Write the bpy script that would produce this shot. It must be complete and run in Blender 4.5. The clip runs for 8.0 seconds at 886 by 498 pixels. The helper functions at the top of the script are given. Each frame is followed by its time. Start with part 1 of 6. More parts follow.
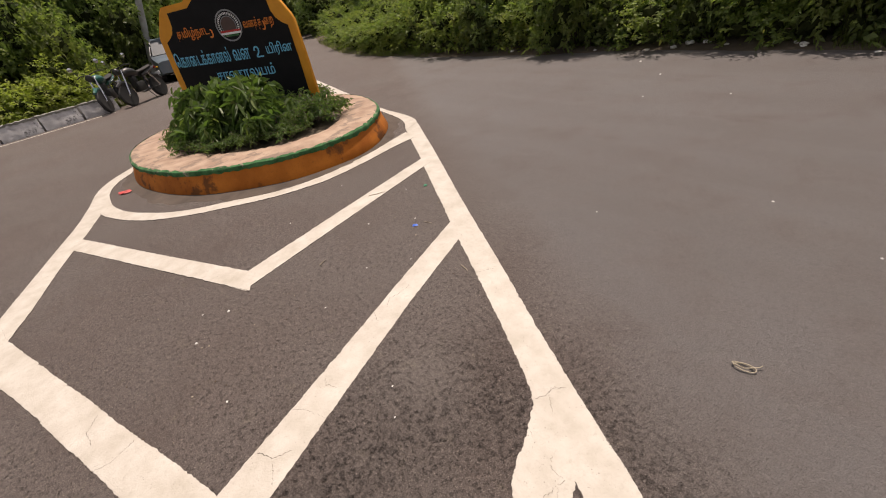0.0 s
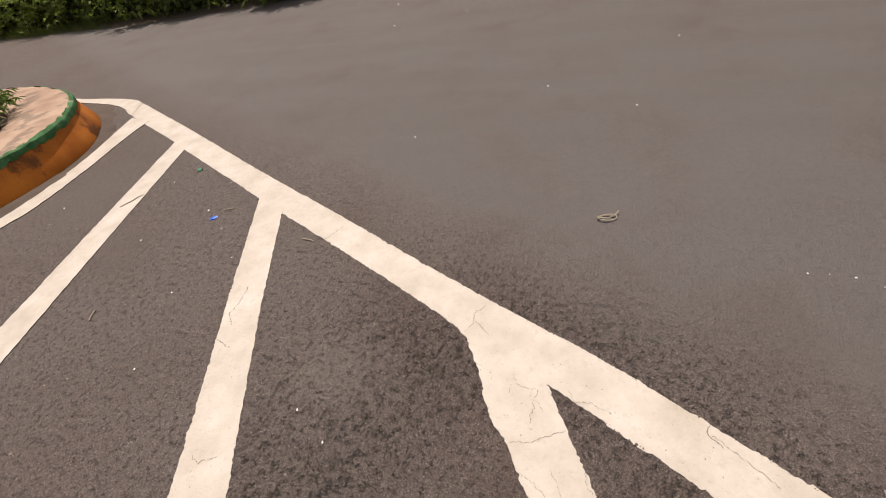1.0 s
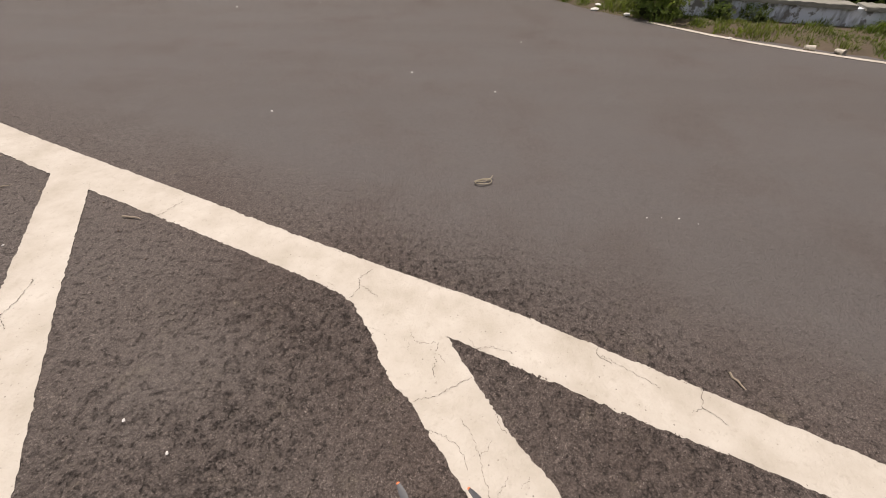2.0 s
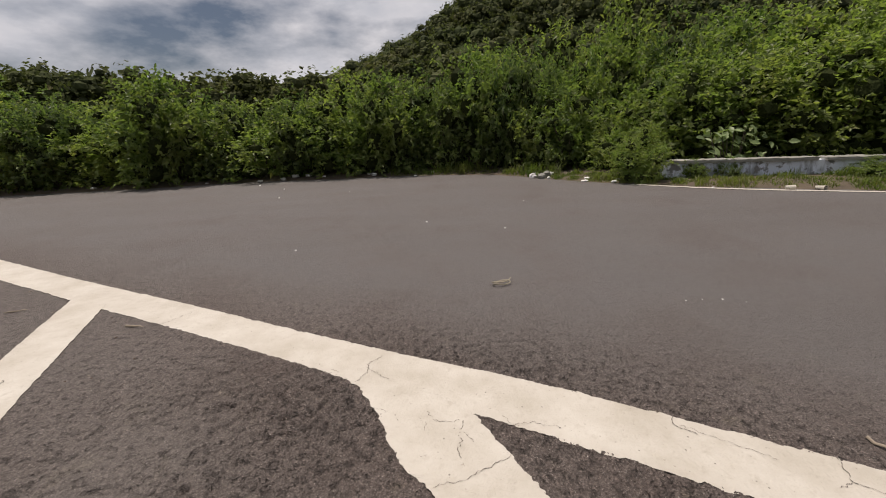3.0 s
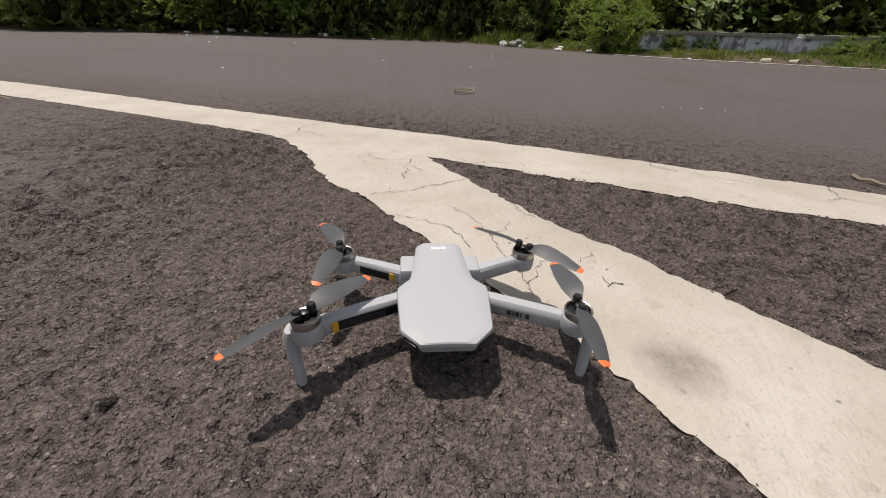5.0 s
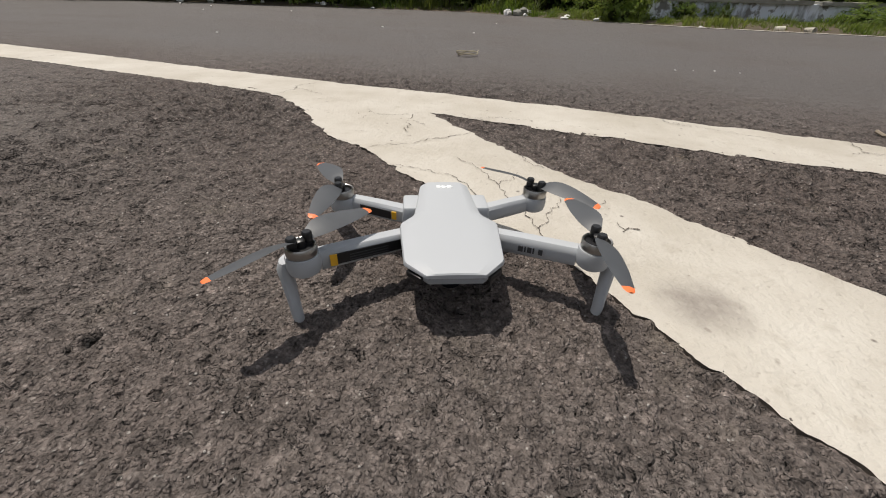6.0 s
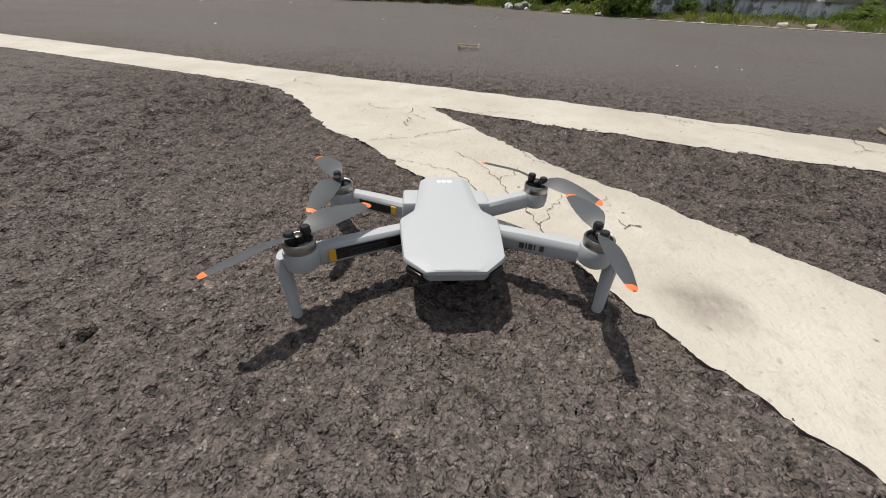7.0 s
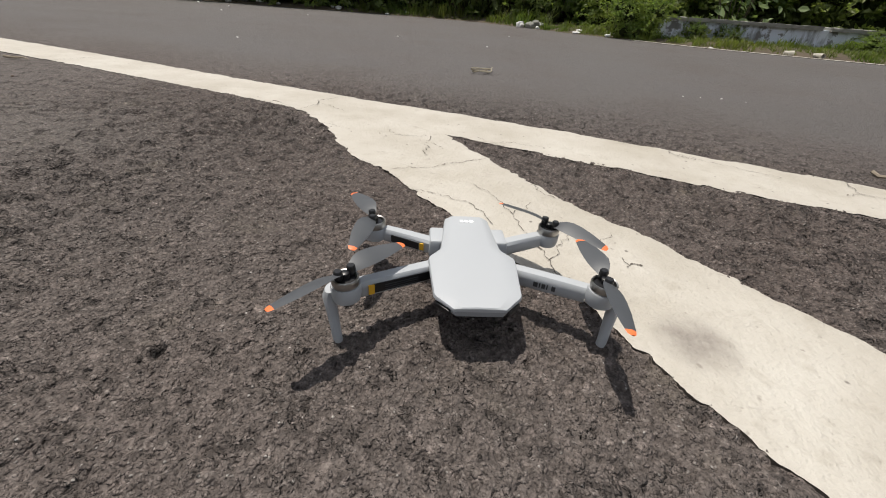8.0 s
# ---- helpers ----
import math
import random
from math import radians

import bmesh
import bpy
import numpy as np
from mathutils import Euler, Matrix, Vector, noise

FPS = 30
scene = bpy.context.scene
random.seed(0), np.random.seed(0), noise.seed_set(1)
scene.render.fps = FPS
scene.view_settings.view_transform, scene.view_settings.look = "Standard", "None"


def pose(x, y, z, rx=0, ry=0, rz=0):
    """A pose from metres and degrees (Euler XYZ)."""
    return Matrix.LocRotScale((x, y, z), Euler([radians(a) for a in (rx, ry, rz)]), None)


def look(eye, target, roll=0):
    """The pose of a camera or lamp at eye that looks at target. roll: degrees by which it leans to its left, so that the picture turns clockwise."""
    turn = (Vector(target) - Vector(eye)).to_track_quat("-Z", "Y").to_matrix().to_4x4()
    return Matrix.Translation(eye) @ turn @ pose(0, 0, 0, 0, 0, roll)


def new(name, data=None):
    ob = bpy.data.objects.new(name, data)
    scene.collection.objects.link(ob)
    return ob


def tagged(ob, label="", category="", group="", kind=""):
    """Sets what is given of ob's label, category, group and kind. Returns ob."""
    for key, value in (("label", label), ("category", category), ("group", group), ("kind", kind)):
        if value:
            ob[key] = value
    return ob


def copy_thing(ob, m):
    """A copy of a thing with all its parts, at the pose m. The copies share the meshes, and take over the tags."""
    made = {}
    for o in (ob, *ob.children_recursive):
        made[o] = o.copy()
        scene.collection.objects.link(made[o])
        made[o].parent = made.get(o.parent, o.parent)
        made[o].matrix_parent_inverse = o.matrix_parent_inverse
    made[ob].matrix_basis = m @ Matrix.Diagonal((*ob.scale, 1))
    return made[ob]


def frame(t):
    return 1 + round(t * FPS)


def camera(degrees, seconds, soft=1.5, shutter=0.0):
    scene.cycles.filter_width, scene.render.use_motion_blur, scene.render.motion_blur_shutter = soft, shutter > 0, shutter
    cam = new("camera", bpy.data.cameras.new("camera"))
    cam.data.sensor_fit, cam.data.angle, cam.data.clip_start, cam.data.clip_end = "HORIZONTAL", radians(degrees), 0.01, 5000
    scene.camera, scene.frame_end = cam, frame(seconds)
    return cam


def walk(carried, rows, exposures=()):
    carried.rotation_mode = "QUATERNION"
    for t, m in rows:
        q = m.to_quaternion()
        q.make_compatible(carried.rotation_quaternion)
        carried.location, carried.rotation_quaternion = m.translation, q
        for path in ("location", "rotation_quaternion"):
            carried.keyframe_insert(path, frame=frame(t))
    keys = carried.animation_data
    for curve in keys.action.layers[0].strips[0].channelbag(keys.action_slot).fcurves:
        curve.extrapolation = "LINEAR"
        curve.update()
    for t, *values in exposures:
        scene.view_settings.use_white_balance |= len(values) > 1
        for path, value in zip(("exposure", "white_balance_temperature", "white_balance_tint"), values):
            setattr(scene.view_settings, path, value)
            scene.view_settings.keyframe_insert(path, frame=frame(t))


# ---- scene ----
cam = camera(96.2, 8.0, soft=1.05)
PATH = [
    (0, (0.395, -0.009, 1.313), (-1.055, 0.852, 0.237), -12.5),
    (0.2, (0.345, -0.049, 1.293), (-1.001, 0.888, 0.149), -15.3),
    (0.5, (0.259, -0.062, 1.264), (-0.893, 1.039, 0.057), -16.4),
    (0.7, (0.194, -0.083, 1.211), (-0.805, 1.123, -0.033), -13.8),
    (1, (0.051, -0.051, 1.115), (-0.586, 1.257, -0.257), -13.9),
    (1.2, (0.026, -0.066, 1.097), (-0.468, 1.233, -0.342), -13.2),
    (1.5, (0.004, -0.085, 1.037), (-0.191, 1.189, -0.492), -6.3),
    (1.7, (-0.009, -0.098, 1.005), (-0.063, 1.224, -0.493), -2.2),
    (2.8, (-0.061, -0.190, 0.588), (0.006, 1.682, -0.114), 2.5),
    (3, (-0.029, -0.211, 0.571), (-0.078, 1.713, 0.025), -3.0),
    (3.2, (-0.027, -0.218, 0.487), (-0.066, 1.724, 0.022), -1.7),
    (3.5, (-0.034, -0.23, 0.391), (0.045, 1.63, -0.34), -5.4),
    (3.7, (-0.031, -0.222, 0.375), (0.093, 1.652, -0.314), -1.8),
    (4, (-0.021, -0.209, 0.297), (0.132, 1.62, -0.499), 0.3),
    (4.3, (-0.024, -0.199, 0.263), (0.086, 1.618, -0.566), -0.1),
    (4.5, (-0.028, -0.198, 0.255), (0.07, 1.608, -0.599), 0.8),
    (5, (-0.019, -0.188, 0.205), (0.124, 1.548, -0.779), 1.7),
    (5.2, (-0.014, -0.192, 0.189), (0.139, 1.511, -0.847), 1.3),
    (6.5, (-0.025, -0.183, 0.167), (0.103, 1.493, -0.916), 2.0),
    (7, (-0.022, -0.183, 0.167), (0.119, 1.484, -0.929), 2.3),
    (7.5, (-0.034, -0.192, 0.189), (0.053, 1.499, -0.875), 2.3),
    (8, (-0.04, -0.201, 0.202), (0.086, 1.492, -0.856), 4.1),
]
walk(cam, [(t, look(eye, target, roll)) for t, eye, target, roll in PATH],
     exposures=[(0, 0.02, 7350, 20), (1.0, -0.02, 7300, 20), (1.7, -0.08, 7200, 19), (3.0, -0.19, 6950, 16), (4.0, -0.26, 6980, 18), (5.0, -0.27, 6850, 15), (6.5, -0.13, 6680, 10), (8.0, -0.10, 6620, 10)])

# ---- light ----
SUN_TO = Vector((-0.21, 0.22, 1.0)).normalized()
sun_data = bpy.data.lights.new("sun", "SUN")
sun_data.energy, sun_data.angle, sun_data.color = 4.6, radians(0.55), (1.0, 0.955, 0.88)
sun = new("sun", sun_data)
sun.matrix_world = look(SUN_TO * 60, (0, 0, 0))

world = bpy.data.worlds.new("sky")
scene.world = world
world.use_nodes = True
wn, wl = world.node_tree.nodes, world.node_tree.links
wn.clear()
w_out = wn.new("ShaderNodeOutputWorld")
w_bg = wn.new("ShaderNodeBackground")
w_sky = wn.new("ShaderNodeTexSky")
w_sky.sky_type, w_sky.sun_disc = "NISHITA", False
w_sky.sun_elevation = math.asin(SUN_TO.z)
w_sky.sun_rotation = math.atan2(SUN_TO.x, SUN_TO.y)
w_sky.dust_density = 1.5
w_co = wn.new("ShaderNodeTexCoord")
w_map = wn.new("ShaderNodeMapping")
w_map.inputs["Scale"].default_value = (1.0, 1.0, 2.3)
w_n = wn.new("ShaderNodeTexNoise")
w_n.inputs["Scale"].default_value, w_n.inputs["Detail"].default_value, w_n.inputs["Roughness"].default_value = 2.6, 7.0, 0.56
w_r = wn.new("ShaderNodeValToRGB")
w_r.color_ramp.elements[0].position, w_r.color_ramp.elements[1].position = 0.38, 0.56
w_n2 = wn.new("ShaderNodeTexNoise")
w_n2.inputs["Scale"].default_value, w_n2.inputs["Detail"].default_value = 6.0, 5.0
w_c = wn.new("ShaderNodeValToRGB")
w_c.color_ramp.elements[0].position, w_c.color_ramp.elements[1].position = 0.3, 0.7
w_c.color_ramp.elements[0].color = (11.0, 12.1, 13.8, 1)
w_c.color_ramp.elements[1].color = (17.5, 18.0, 19.0, 1)
w_mix = wn.new("ShaderNodeMix")
w_mix.data_type = "RGBA"
wl.new(w_co.outputs["Generated"], w_map.inputs["Vector"])
wl.new(w_map.outputs["Vector"], w_n.inputs["Vector"])
wl.new(w_map.outputs["Vector"], w_n2.inputs["Vector"])
wl.new(w_n.outputs["Fac"], w_r.inputs["Fac"])
wl.new(w_n2.outputs["Fac"], w_c.inputs["Fac"])
wl.new(w_r.outputs["Color"], w_mix.inputs["Factor"])
wl.new(w_sky.outputs["Color"], w_mix.inputs["A"])
wl.new(w_c.outputs["Color"], w_mix.inputs["B"])
wl.new(w_mix.outputs["Result"], w_bg.inputs["Color"])
w_bg.inputs["Strength"].default_value = 0.046
wl.new(w_bg.outputs["Background"], w_out.inputs["Surface"])


# ---- materials ----
def node(tree, kind, **values):
    n = tree.nodes.new(kind)
    for key, value in values.items():
        n.inputs[key.replace("_", " ")].default_value = value
    return n


def ramp(tree, source, stops):
    n = tree.nodes.new("ShaderNodeValToRGB")
    el = n.color_ramp.elements
    while len(el) < len(stops):
        el.new(0.5)
    for e, (p, c) in zip(el, stops):
        e.position = p
        e.color = (c, c, c, 1) if isinstance(c, (int, float)) else (*c, 1)
    tree.links.new(source, n.inputs["Fac"])
    return n.outputs["Color"]


def blend(tree, fac, a, b, mode="MIX"):
    n = tree.nodes.new("ShaderNodeMix")
    n.data_type, n.blend_type = "RGBA", mode
    for value, slot in ((fac, "Factor"), (a, "A"), (b, "B")):
        if isinstance(value, (int, float)):
            n.inputs[slot].default_value = value if slot == "Factor" else (value, value, value, 1)
        elif isinstance(value, tuple):
            n.inputs[slot].default_value = (*value, 1)
        else:
            tree.links.new(value, n.inputs[slot])
    return n.outputs["Result"]


def start(name):
    m = bpy.data.materials.new(name)
    m.use_nodes = True
    return m, m.node_tree, m.node_tree.nodes["Principled BSDF"]


def surface(name, dark, light, scale=20.0, rough=0.6, metal=0.0, fine=300.0, bump=0.0005, mottle=3.0, coat=0.0, spec=0.5):
    """A plain surface with two scales of variation and a fine relief."""
    m, t, p = start(name)
    co = t.nodes.new("ShaderNodeTexCoord").outputs["Object"]
    n1 = node(t, "ShaderNodeTexNoise", Scale=scale, Detail=6.0, Roughness=0.6)
    n2 = node(t, "ShaderNodeTexNoise", Scale=fine, Detail=3.0)
    n3 = node(t, "ShaderNodeTexNoise", Scale=mottle, Detail=4.0)
    for n in (n1, n2, n3):
        t.links.new(co, n.inputs["Vector"])
    c = blend(t, ramp(t, n1.outputs["Fac"], [(0.3, 0.0), (0.7, 1.0)]), dark, light)
    c = blend(t, 0.35, c, ramp(t, n3.outputs["Fac"], [(0.3, dark), (0.7, light)]))
    t.links.new(c, p.inputs["Base Color"])
    t.links.new(ramp(t, n1.outputs["Fac"], [(0.2, max(rough - 0.08, 0.02)), (0.8, min(rough + 0.08, 1.0))]), p.inputs["Roughness"])
    p.inputs["Metallic"].default_value, p.inputs["Coat Weight"].default_value = metal, coat
    p.inputs["Specular IOR Level"].default_value = spec
    b = node(t, "ShaderNodeBump", Strength=0.6, Distance=bump)
    t.links.new(n2.outputs["Fac"], b.inputs["Height"])
    t.links.new(b.outputs["Normal"], p.inputs["Normal"])
    return m


def stained(name, dark, light, stain, scale, share=0.57):
    """A worn surface: two tones, with sharp-edged stains and rubbed-off places."""
    m, t, p = start(name)
    co = t.nodes.new("ShaderNodeTexCoord").outputs["Object"]
    tone = node(t, "ShaderNodeTexNoise", Scale=scale * 1.6, Detail=5.0)
    spot = node(t, "ShaderNodeTexNoise", Scale=scale, Detail=9.0, Roughness=0.66)
    grain = node(t, "ShaderNodeTexNoise", Scale=70.0, Detail=4.0, Roughness=0.7)
    for n in (tone, spot, grain):
        t.links.new(co, n.inputs["Vector"])
    c = ramp(t, tone.outputs["Fac"], [(0.35, dark), (0.65, light)])
    c = blend(t, ramp(t, grain.outputs["Fac"], [(0.55, 0.0), (0.72, 0.35)]), c, stain)
    c = blend(t, ramp(t, spot.outputs["Fac"], [(share, 0.0), (share + 0.05, 0.75)]), c, stain)
    t.links.new(c, p.inputs["Base Color"])
    p.inputs["Roughness"].default_value = 0.88
    p.inputs["Specular IOR Level"].default_value = 0.25
    b = node(t, "ShaderNodeBump", Strength=0.8, Distance=0.006)
    t.links.new(spot.outputs["Fac"], b.inputs["Height"])
    b2 = node(t, "ShaderNodeBump", Strength=0.6, Distance=0.003)
    t.links.new(grain.outputs["Fac"], b2.inputs["Height"])
    t.links.new(b.outputs["Normal"], b2.inputs["Normal"])
    t.links.new(b2.outputs["Normal"], p.inputs["Normal"])
    return m


def asphalt_material():
    """Worn reddish-grey asphalt: fine grit, bitumen and painted crevice shade in the pits, a few pale chips."""
    m, t, p = start("worn_asphalt")
    co = t.nodes.new("ShaderNodeTexCoord").outputs["Object"]
    big = node(t, "ShaderNodeTexNoise", Scale=0.55, Detail=6.0, Roughness=0.6)
    mid = node(t, "ShaderNodeTexNoise", Scale=11.0, Detail=6.0, Roughness=0.65)
    pits = node(t, "ShaderNodeTexNoise", Scale=120.0, Detail=2.0, Roughness=0.5)
    fine = node(t, "ShaderNodeTexNoise", Scale=900.0, Detail=2.0, Roughness=0.6)
    grain = node(t, "ShaderNodeTexVoronoi", Scale=460.0)
    stone = node(t, "ShaderNodeTexVoronoi", Scale=250.0)
    for n in (big, mid, pits, fine, grain, stone):
        t.links.new(co, n.inputs["Vector"])
    # irregular chippings of two sizes, each with its own tone and height
    warp = node(t, "ShaderNodeTexNoise", Scale=95.0, Detail=2.0)
    t.links.new(co, warp.inputs["Vector"])
    bent = t.nodes.new("ShaderNodeVectorMath")
    bent.operation = "MULTIPLY_ADD"
    bent.inputs[1].default_value = (0.005, 0.005, 0.005)
    t.links.new(warp.outputs["Color"], bent.inputs[0])
    t.links.new(co, bent.inputs[2])
    loose = node(t, "ShaderNodeTexNoise", Scale=46.0, Detail=3.0, Roughness=0.55)
    t.links.new(co, loose.inputs["Vector"])
    lumps_of = []
    for size, depth in ((150.0, 0.0014), (290.0, 0.0010)):
        lump = node(t, "ShaderNodeTexVoronoi", Scale=size)
        t.links.new(bent.outputs["Vector"], lump.inputs["Vector"])
        own = t.nodes.new("ShaderNodeSeparateColor")
        t.links.new(lump.outputs["Color"], own.inputs["Color"])
        lumps_of.append((lump, own, depth))
    patch = node(t, "ShaderNodeTexNoise", Scale=1.9, Detail=7.0, Roughness=0.62)
    t.links.new(co, patch.inputs["Vector"])
    # a place rubbed smooth and grey
    rub = t.nodes.new("ShaderNodeVectorMath")
    rub.operation = "DISTANCE"
    rub.inputs[1].default_value = (-0.66, 0.42, 0.0)
    t.links.new(co, rub.inputs[0])
    worn_flat = blend(t, 1.0, ramp(t, rub.outputs["Value"], [(0.06, 0.85), (0.26, 0.0)]), ramp(t, patch.outputs["Fac"], [(0.38, 0.1), (0.56, 1.0)]), "MULTIPLY")
    sep = t.nodes.new("ShaderNodeSeparateColor")
    t.links.new(grain.outputs["Color"], sep.inputs["Color"])
    sep2 = t.nodes.new("ShaderNodeSeparateColor")
    t.links.new(stone.outputs["Color"], sep2.inputs["Color"])
    c = ramp(t, sep.outputs["Red"], [(0.0, (0.062, 0.046, 0.040)), (0.5, (0.119, 0.092, 0.081)), (0.9, (0.190, 0.152, 0.135)), (1.0, (0.290, 0.250, 0.226))])
    c = blend(t, ramp(t, sep2.outputs["Red"], [(0.0, 0.0), (1.0, 0.45)]), c, (0.144, 0.114, 0.102))
    c = blend(t, ramp(t, fine.outputs["Fac"], [(0.52, 0.0), (0.68, 0.45)]), c, (0.270, 0.235, 0.215))
    speck = blend(t, 1.0, ramp(t, sep.outputs["Green"], [(0.978, 0.0), (0.982, 0.85)]), ramp(t, grain.outputs["Distance"], [(0.28, 1.0), (0.45, 0.0)]), "MULTIPLY")
    # between grains and in pits: bitumen tone that also paints in their shade
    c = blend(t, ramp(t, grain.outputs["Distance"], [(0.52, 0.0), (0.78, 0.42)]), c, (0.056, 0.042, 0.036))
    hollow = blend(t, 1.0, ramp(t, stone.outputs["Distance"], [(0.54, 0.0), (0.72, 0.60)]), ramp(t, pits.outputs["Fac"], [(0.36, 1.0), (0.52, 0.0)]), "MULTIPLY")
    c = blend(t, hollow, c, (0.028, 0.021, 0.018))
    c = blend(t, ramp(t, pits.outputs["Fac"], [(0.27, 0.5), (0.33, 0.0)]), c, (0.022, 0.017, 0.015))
    c = blend(t, speck, c, (0.46, 0.43, 0.40))
    c = blend(t, ramp(t, mid.outputs["Fac"], [(0.58, 0.0), (0.76, 0.45)]), c, (0.190, 0.160, 0.112))
    c = blend(t, ramp(t, patch.outputs["Fac"], [(0.30, 0.55), (0.50, 0.0)]), c, (0.085, 0.060, 0.050))
    c = blend(t, ramp(t, big.outputs["Fac"], [(0.42, 0.0), (0.62, 0.50)]), c, (0.150, 0.133, 0.123))
    lane = t.nodes.new("ShaderNodeVectorMath")
    lane.operation = "DOT_PRODUCT"
    lane.inputs[1].default_value = (0.447, 0.894, 0.0)
    t.links.new(co, lane.inputs[0])
    worn = blend(t, 1.0, ramp(t, lane.outputs["Value"], [(0.60, 0.0), (1.0, 0.62)]), ramp(t, patch.outputs["Fac"], [(0.35, 0.6), (0.55, 1.0)]), "MULTIPLY")
    c = blend(t, worn, c, (0.130, 0.127, 0.128))
    c = blend(t, ramp(t, worn_flat, [(0.0, 0.0), (1.0, 0.22)]), c, (0.150, 0.140, 0.130))
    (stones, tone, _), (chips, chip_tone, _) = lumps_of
    reach = t.nodes.new("ShaderNodeVectorMath")
    reach.operation = "DISTANCE"
    reach.inputs[1].default_value = (-0.03, 0.06, 0.0)
    t.links.new(co, reach.inputs[0])
    beyond = ramp(t, reach.outputs["Value"], [(0.30, 0.0), (0.60, 1.0)])
    ravelled = blend(t, 1.0, ramp(t, worn, [(0.0, 1.0), (0.5, 0.22)]), ramp(t, worn_flat, [(0.0, 1.0), (0.8, 0.6)]), "MULTIPLY")
    tint = blend(t, 1.0, ramp(t, tone.outputs["Red"], [(0.0, 0.95), (0.88, 1.03), (0.96, 1.10), (1.0, 1.4)]), ramp(t, chip_tone.outputs["Red"], [(0.0, 0.90), (0.88, 1.05), (1.0, 1.40)]), "MULTIPLY")
    c = blend(t, ravelled, c, blend(t, 1.0, c, tint, "MULTIPLY"))
    # stone gaps darkened by colour, standing in for crevice shadow
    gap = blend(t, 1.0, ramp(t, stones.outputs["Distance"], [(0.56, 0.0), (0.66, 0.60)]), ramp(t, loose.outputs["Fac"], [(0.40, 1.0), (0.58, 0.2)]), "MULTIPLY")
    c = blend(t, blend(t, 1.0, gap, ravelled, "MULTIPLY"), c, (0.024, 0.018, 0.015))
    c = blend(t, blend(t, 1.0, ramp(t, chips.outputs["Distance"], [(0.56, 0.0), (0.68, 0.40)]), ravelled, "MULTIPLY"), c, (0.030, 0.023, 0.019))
    # hollows of missing stones, their shadow put into the colour
    gone = blend(t, 1.0, ramp(t, loose.outputs["Fac"], [(0.375, 1.0), (0.425, 0.0)]), ramp(t, patch.outputs["Fac"], [(0.34, 0.35), (0.50, 1.0)]), "MULTIPLY")
    gone = blend(t, 1.0, gone, ravelled, "MULTIPLY")
    c = blend(t, blend(t, 1.0, ramp(t, gone, [(0.0, 0.0), (1.0, 0.35)]), ramp(t, beyond, [(0.0, 0.25), (1.0, 1.0)]), "MULTIPLY"), c, (0.026, 0.020, 0.017))
    # bedded stones: thin painted shadow lines along their seams, binder included
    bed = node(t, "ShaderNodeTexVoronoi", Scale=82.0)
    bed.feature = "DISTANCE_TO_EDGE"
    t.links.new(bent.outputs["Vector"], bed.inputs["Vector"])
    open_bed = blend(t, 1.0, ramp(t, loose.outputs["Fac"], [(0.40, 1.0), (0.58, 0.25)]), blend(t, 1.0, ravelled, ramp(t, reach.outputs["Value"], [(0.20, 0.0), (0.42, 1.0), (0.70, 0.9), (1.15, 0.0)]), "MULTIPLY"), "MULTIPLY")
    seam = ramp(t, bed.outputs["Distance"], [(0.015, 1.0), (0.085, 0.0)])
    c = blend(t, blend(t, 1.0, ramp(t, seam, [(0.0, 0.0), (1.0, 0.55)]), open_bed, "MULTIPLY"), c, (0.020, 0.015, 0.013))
    # long soft streaks left by wheels along the carriageway
    run = t.nodes.new("ShaderNodeMapping")
    run.inputs["Rotation"].default_value = (0, 0, 0.464)
    run.inputs["Scale"].default_value = (0.16, 1.5, 1.0)
    t.links.new(co, run.inputs["Vector"])
    streak = node(t, "ShaderNodeTexNoise", Scale=1.6, Detail=4.0, Roughness=0.5)
    t.links.new(run.outputs["Vector"], streak.inputs["Vector"])
    c = blend(t, blend(t, 1.0, ramp(t, streak.outputs["Fac"], [(0.42, 0.55), (0.56, 0.0)]), worn, "MULTIPLY"), c, (0.105, 0.092, 0.084))
    c = blend(t, blend(t, 1.0, ramp(t, big.outputs["Fac"], [(0.50, 0.0), (0.64, 0.45)]), ramp(t, lane.outputs["Value"], [(2.2, 0.0), (4.2, 1.0)]), "MULTIPLY"), c, (0.150, 0.115, 0.090))
    # the lone pit: its shadowed inside painted near-black
    hole = t.nodes.new("ShaderNodeVectorMath")
    hole.operation = "DISTANCE"
    hole.inputs[1].default_value = (-0.207, -0.010, -0.006)
    t.links.new(co, hole.inputs[0])
    c = blend(t, ramp(t, hole.outputs["Value"], [(0.0046, 0.97), (0.0060, 0.0)]), c, (0.012, 0.009, 0.008))
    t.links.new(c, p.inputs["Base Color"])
    p.inputs["Roughness"].default_value = 0.72
    p.inputs["Specular IOR Level"].default_value = 0.42
    normal = None
    for lump, own, depth in lumps_of:
        dome = ramp(t, lump.outputs["Distance"], [(0.12, 1.0), (0.40, 0.82), (0.70, 0.0)])
        tall = blend(t, 1.0, dome, ramp(t, own.outputs["Green"], [(0.0, 0.25), (1.0, 1.0)]), "MULTIPLY")
        b = node(t, "ShaderNodeBump", Strength=1.0, Distance=depth)
        t.links.new(blend(t, worn_flat, tall, 0.6), b.inputs["Height"])
        if normal is not None:
            t.links.new(normal, b.inputs["Normal"])
        normal = b.outputs["Normal"]
    broken = blend(t, gone, 1.0, 0.0)
    bedded = blend(t, open_bed, 0.8, ramp(t, bed.outputs["Distance"], [(0.0, 0.0), (0.14, 0.75), (0.4, 1.0)]))
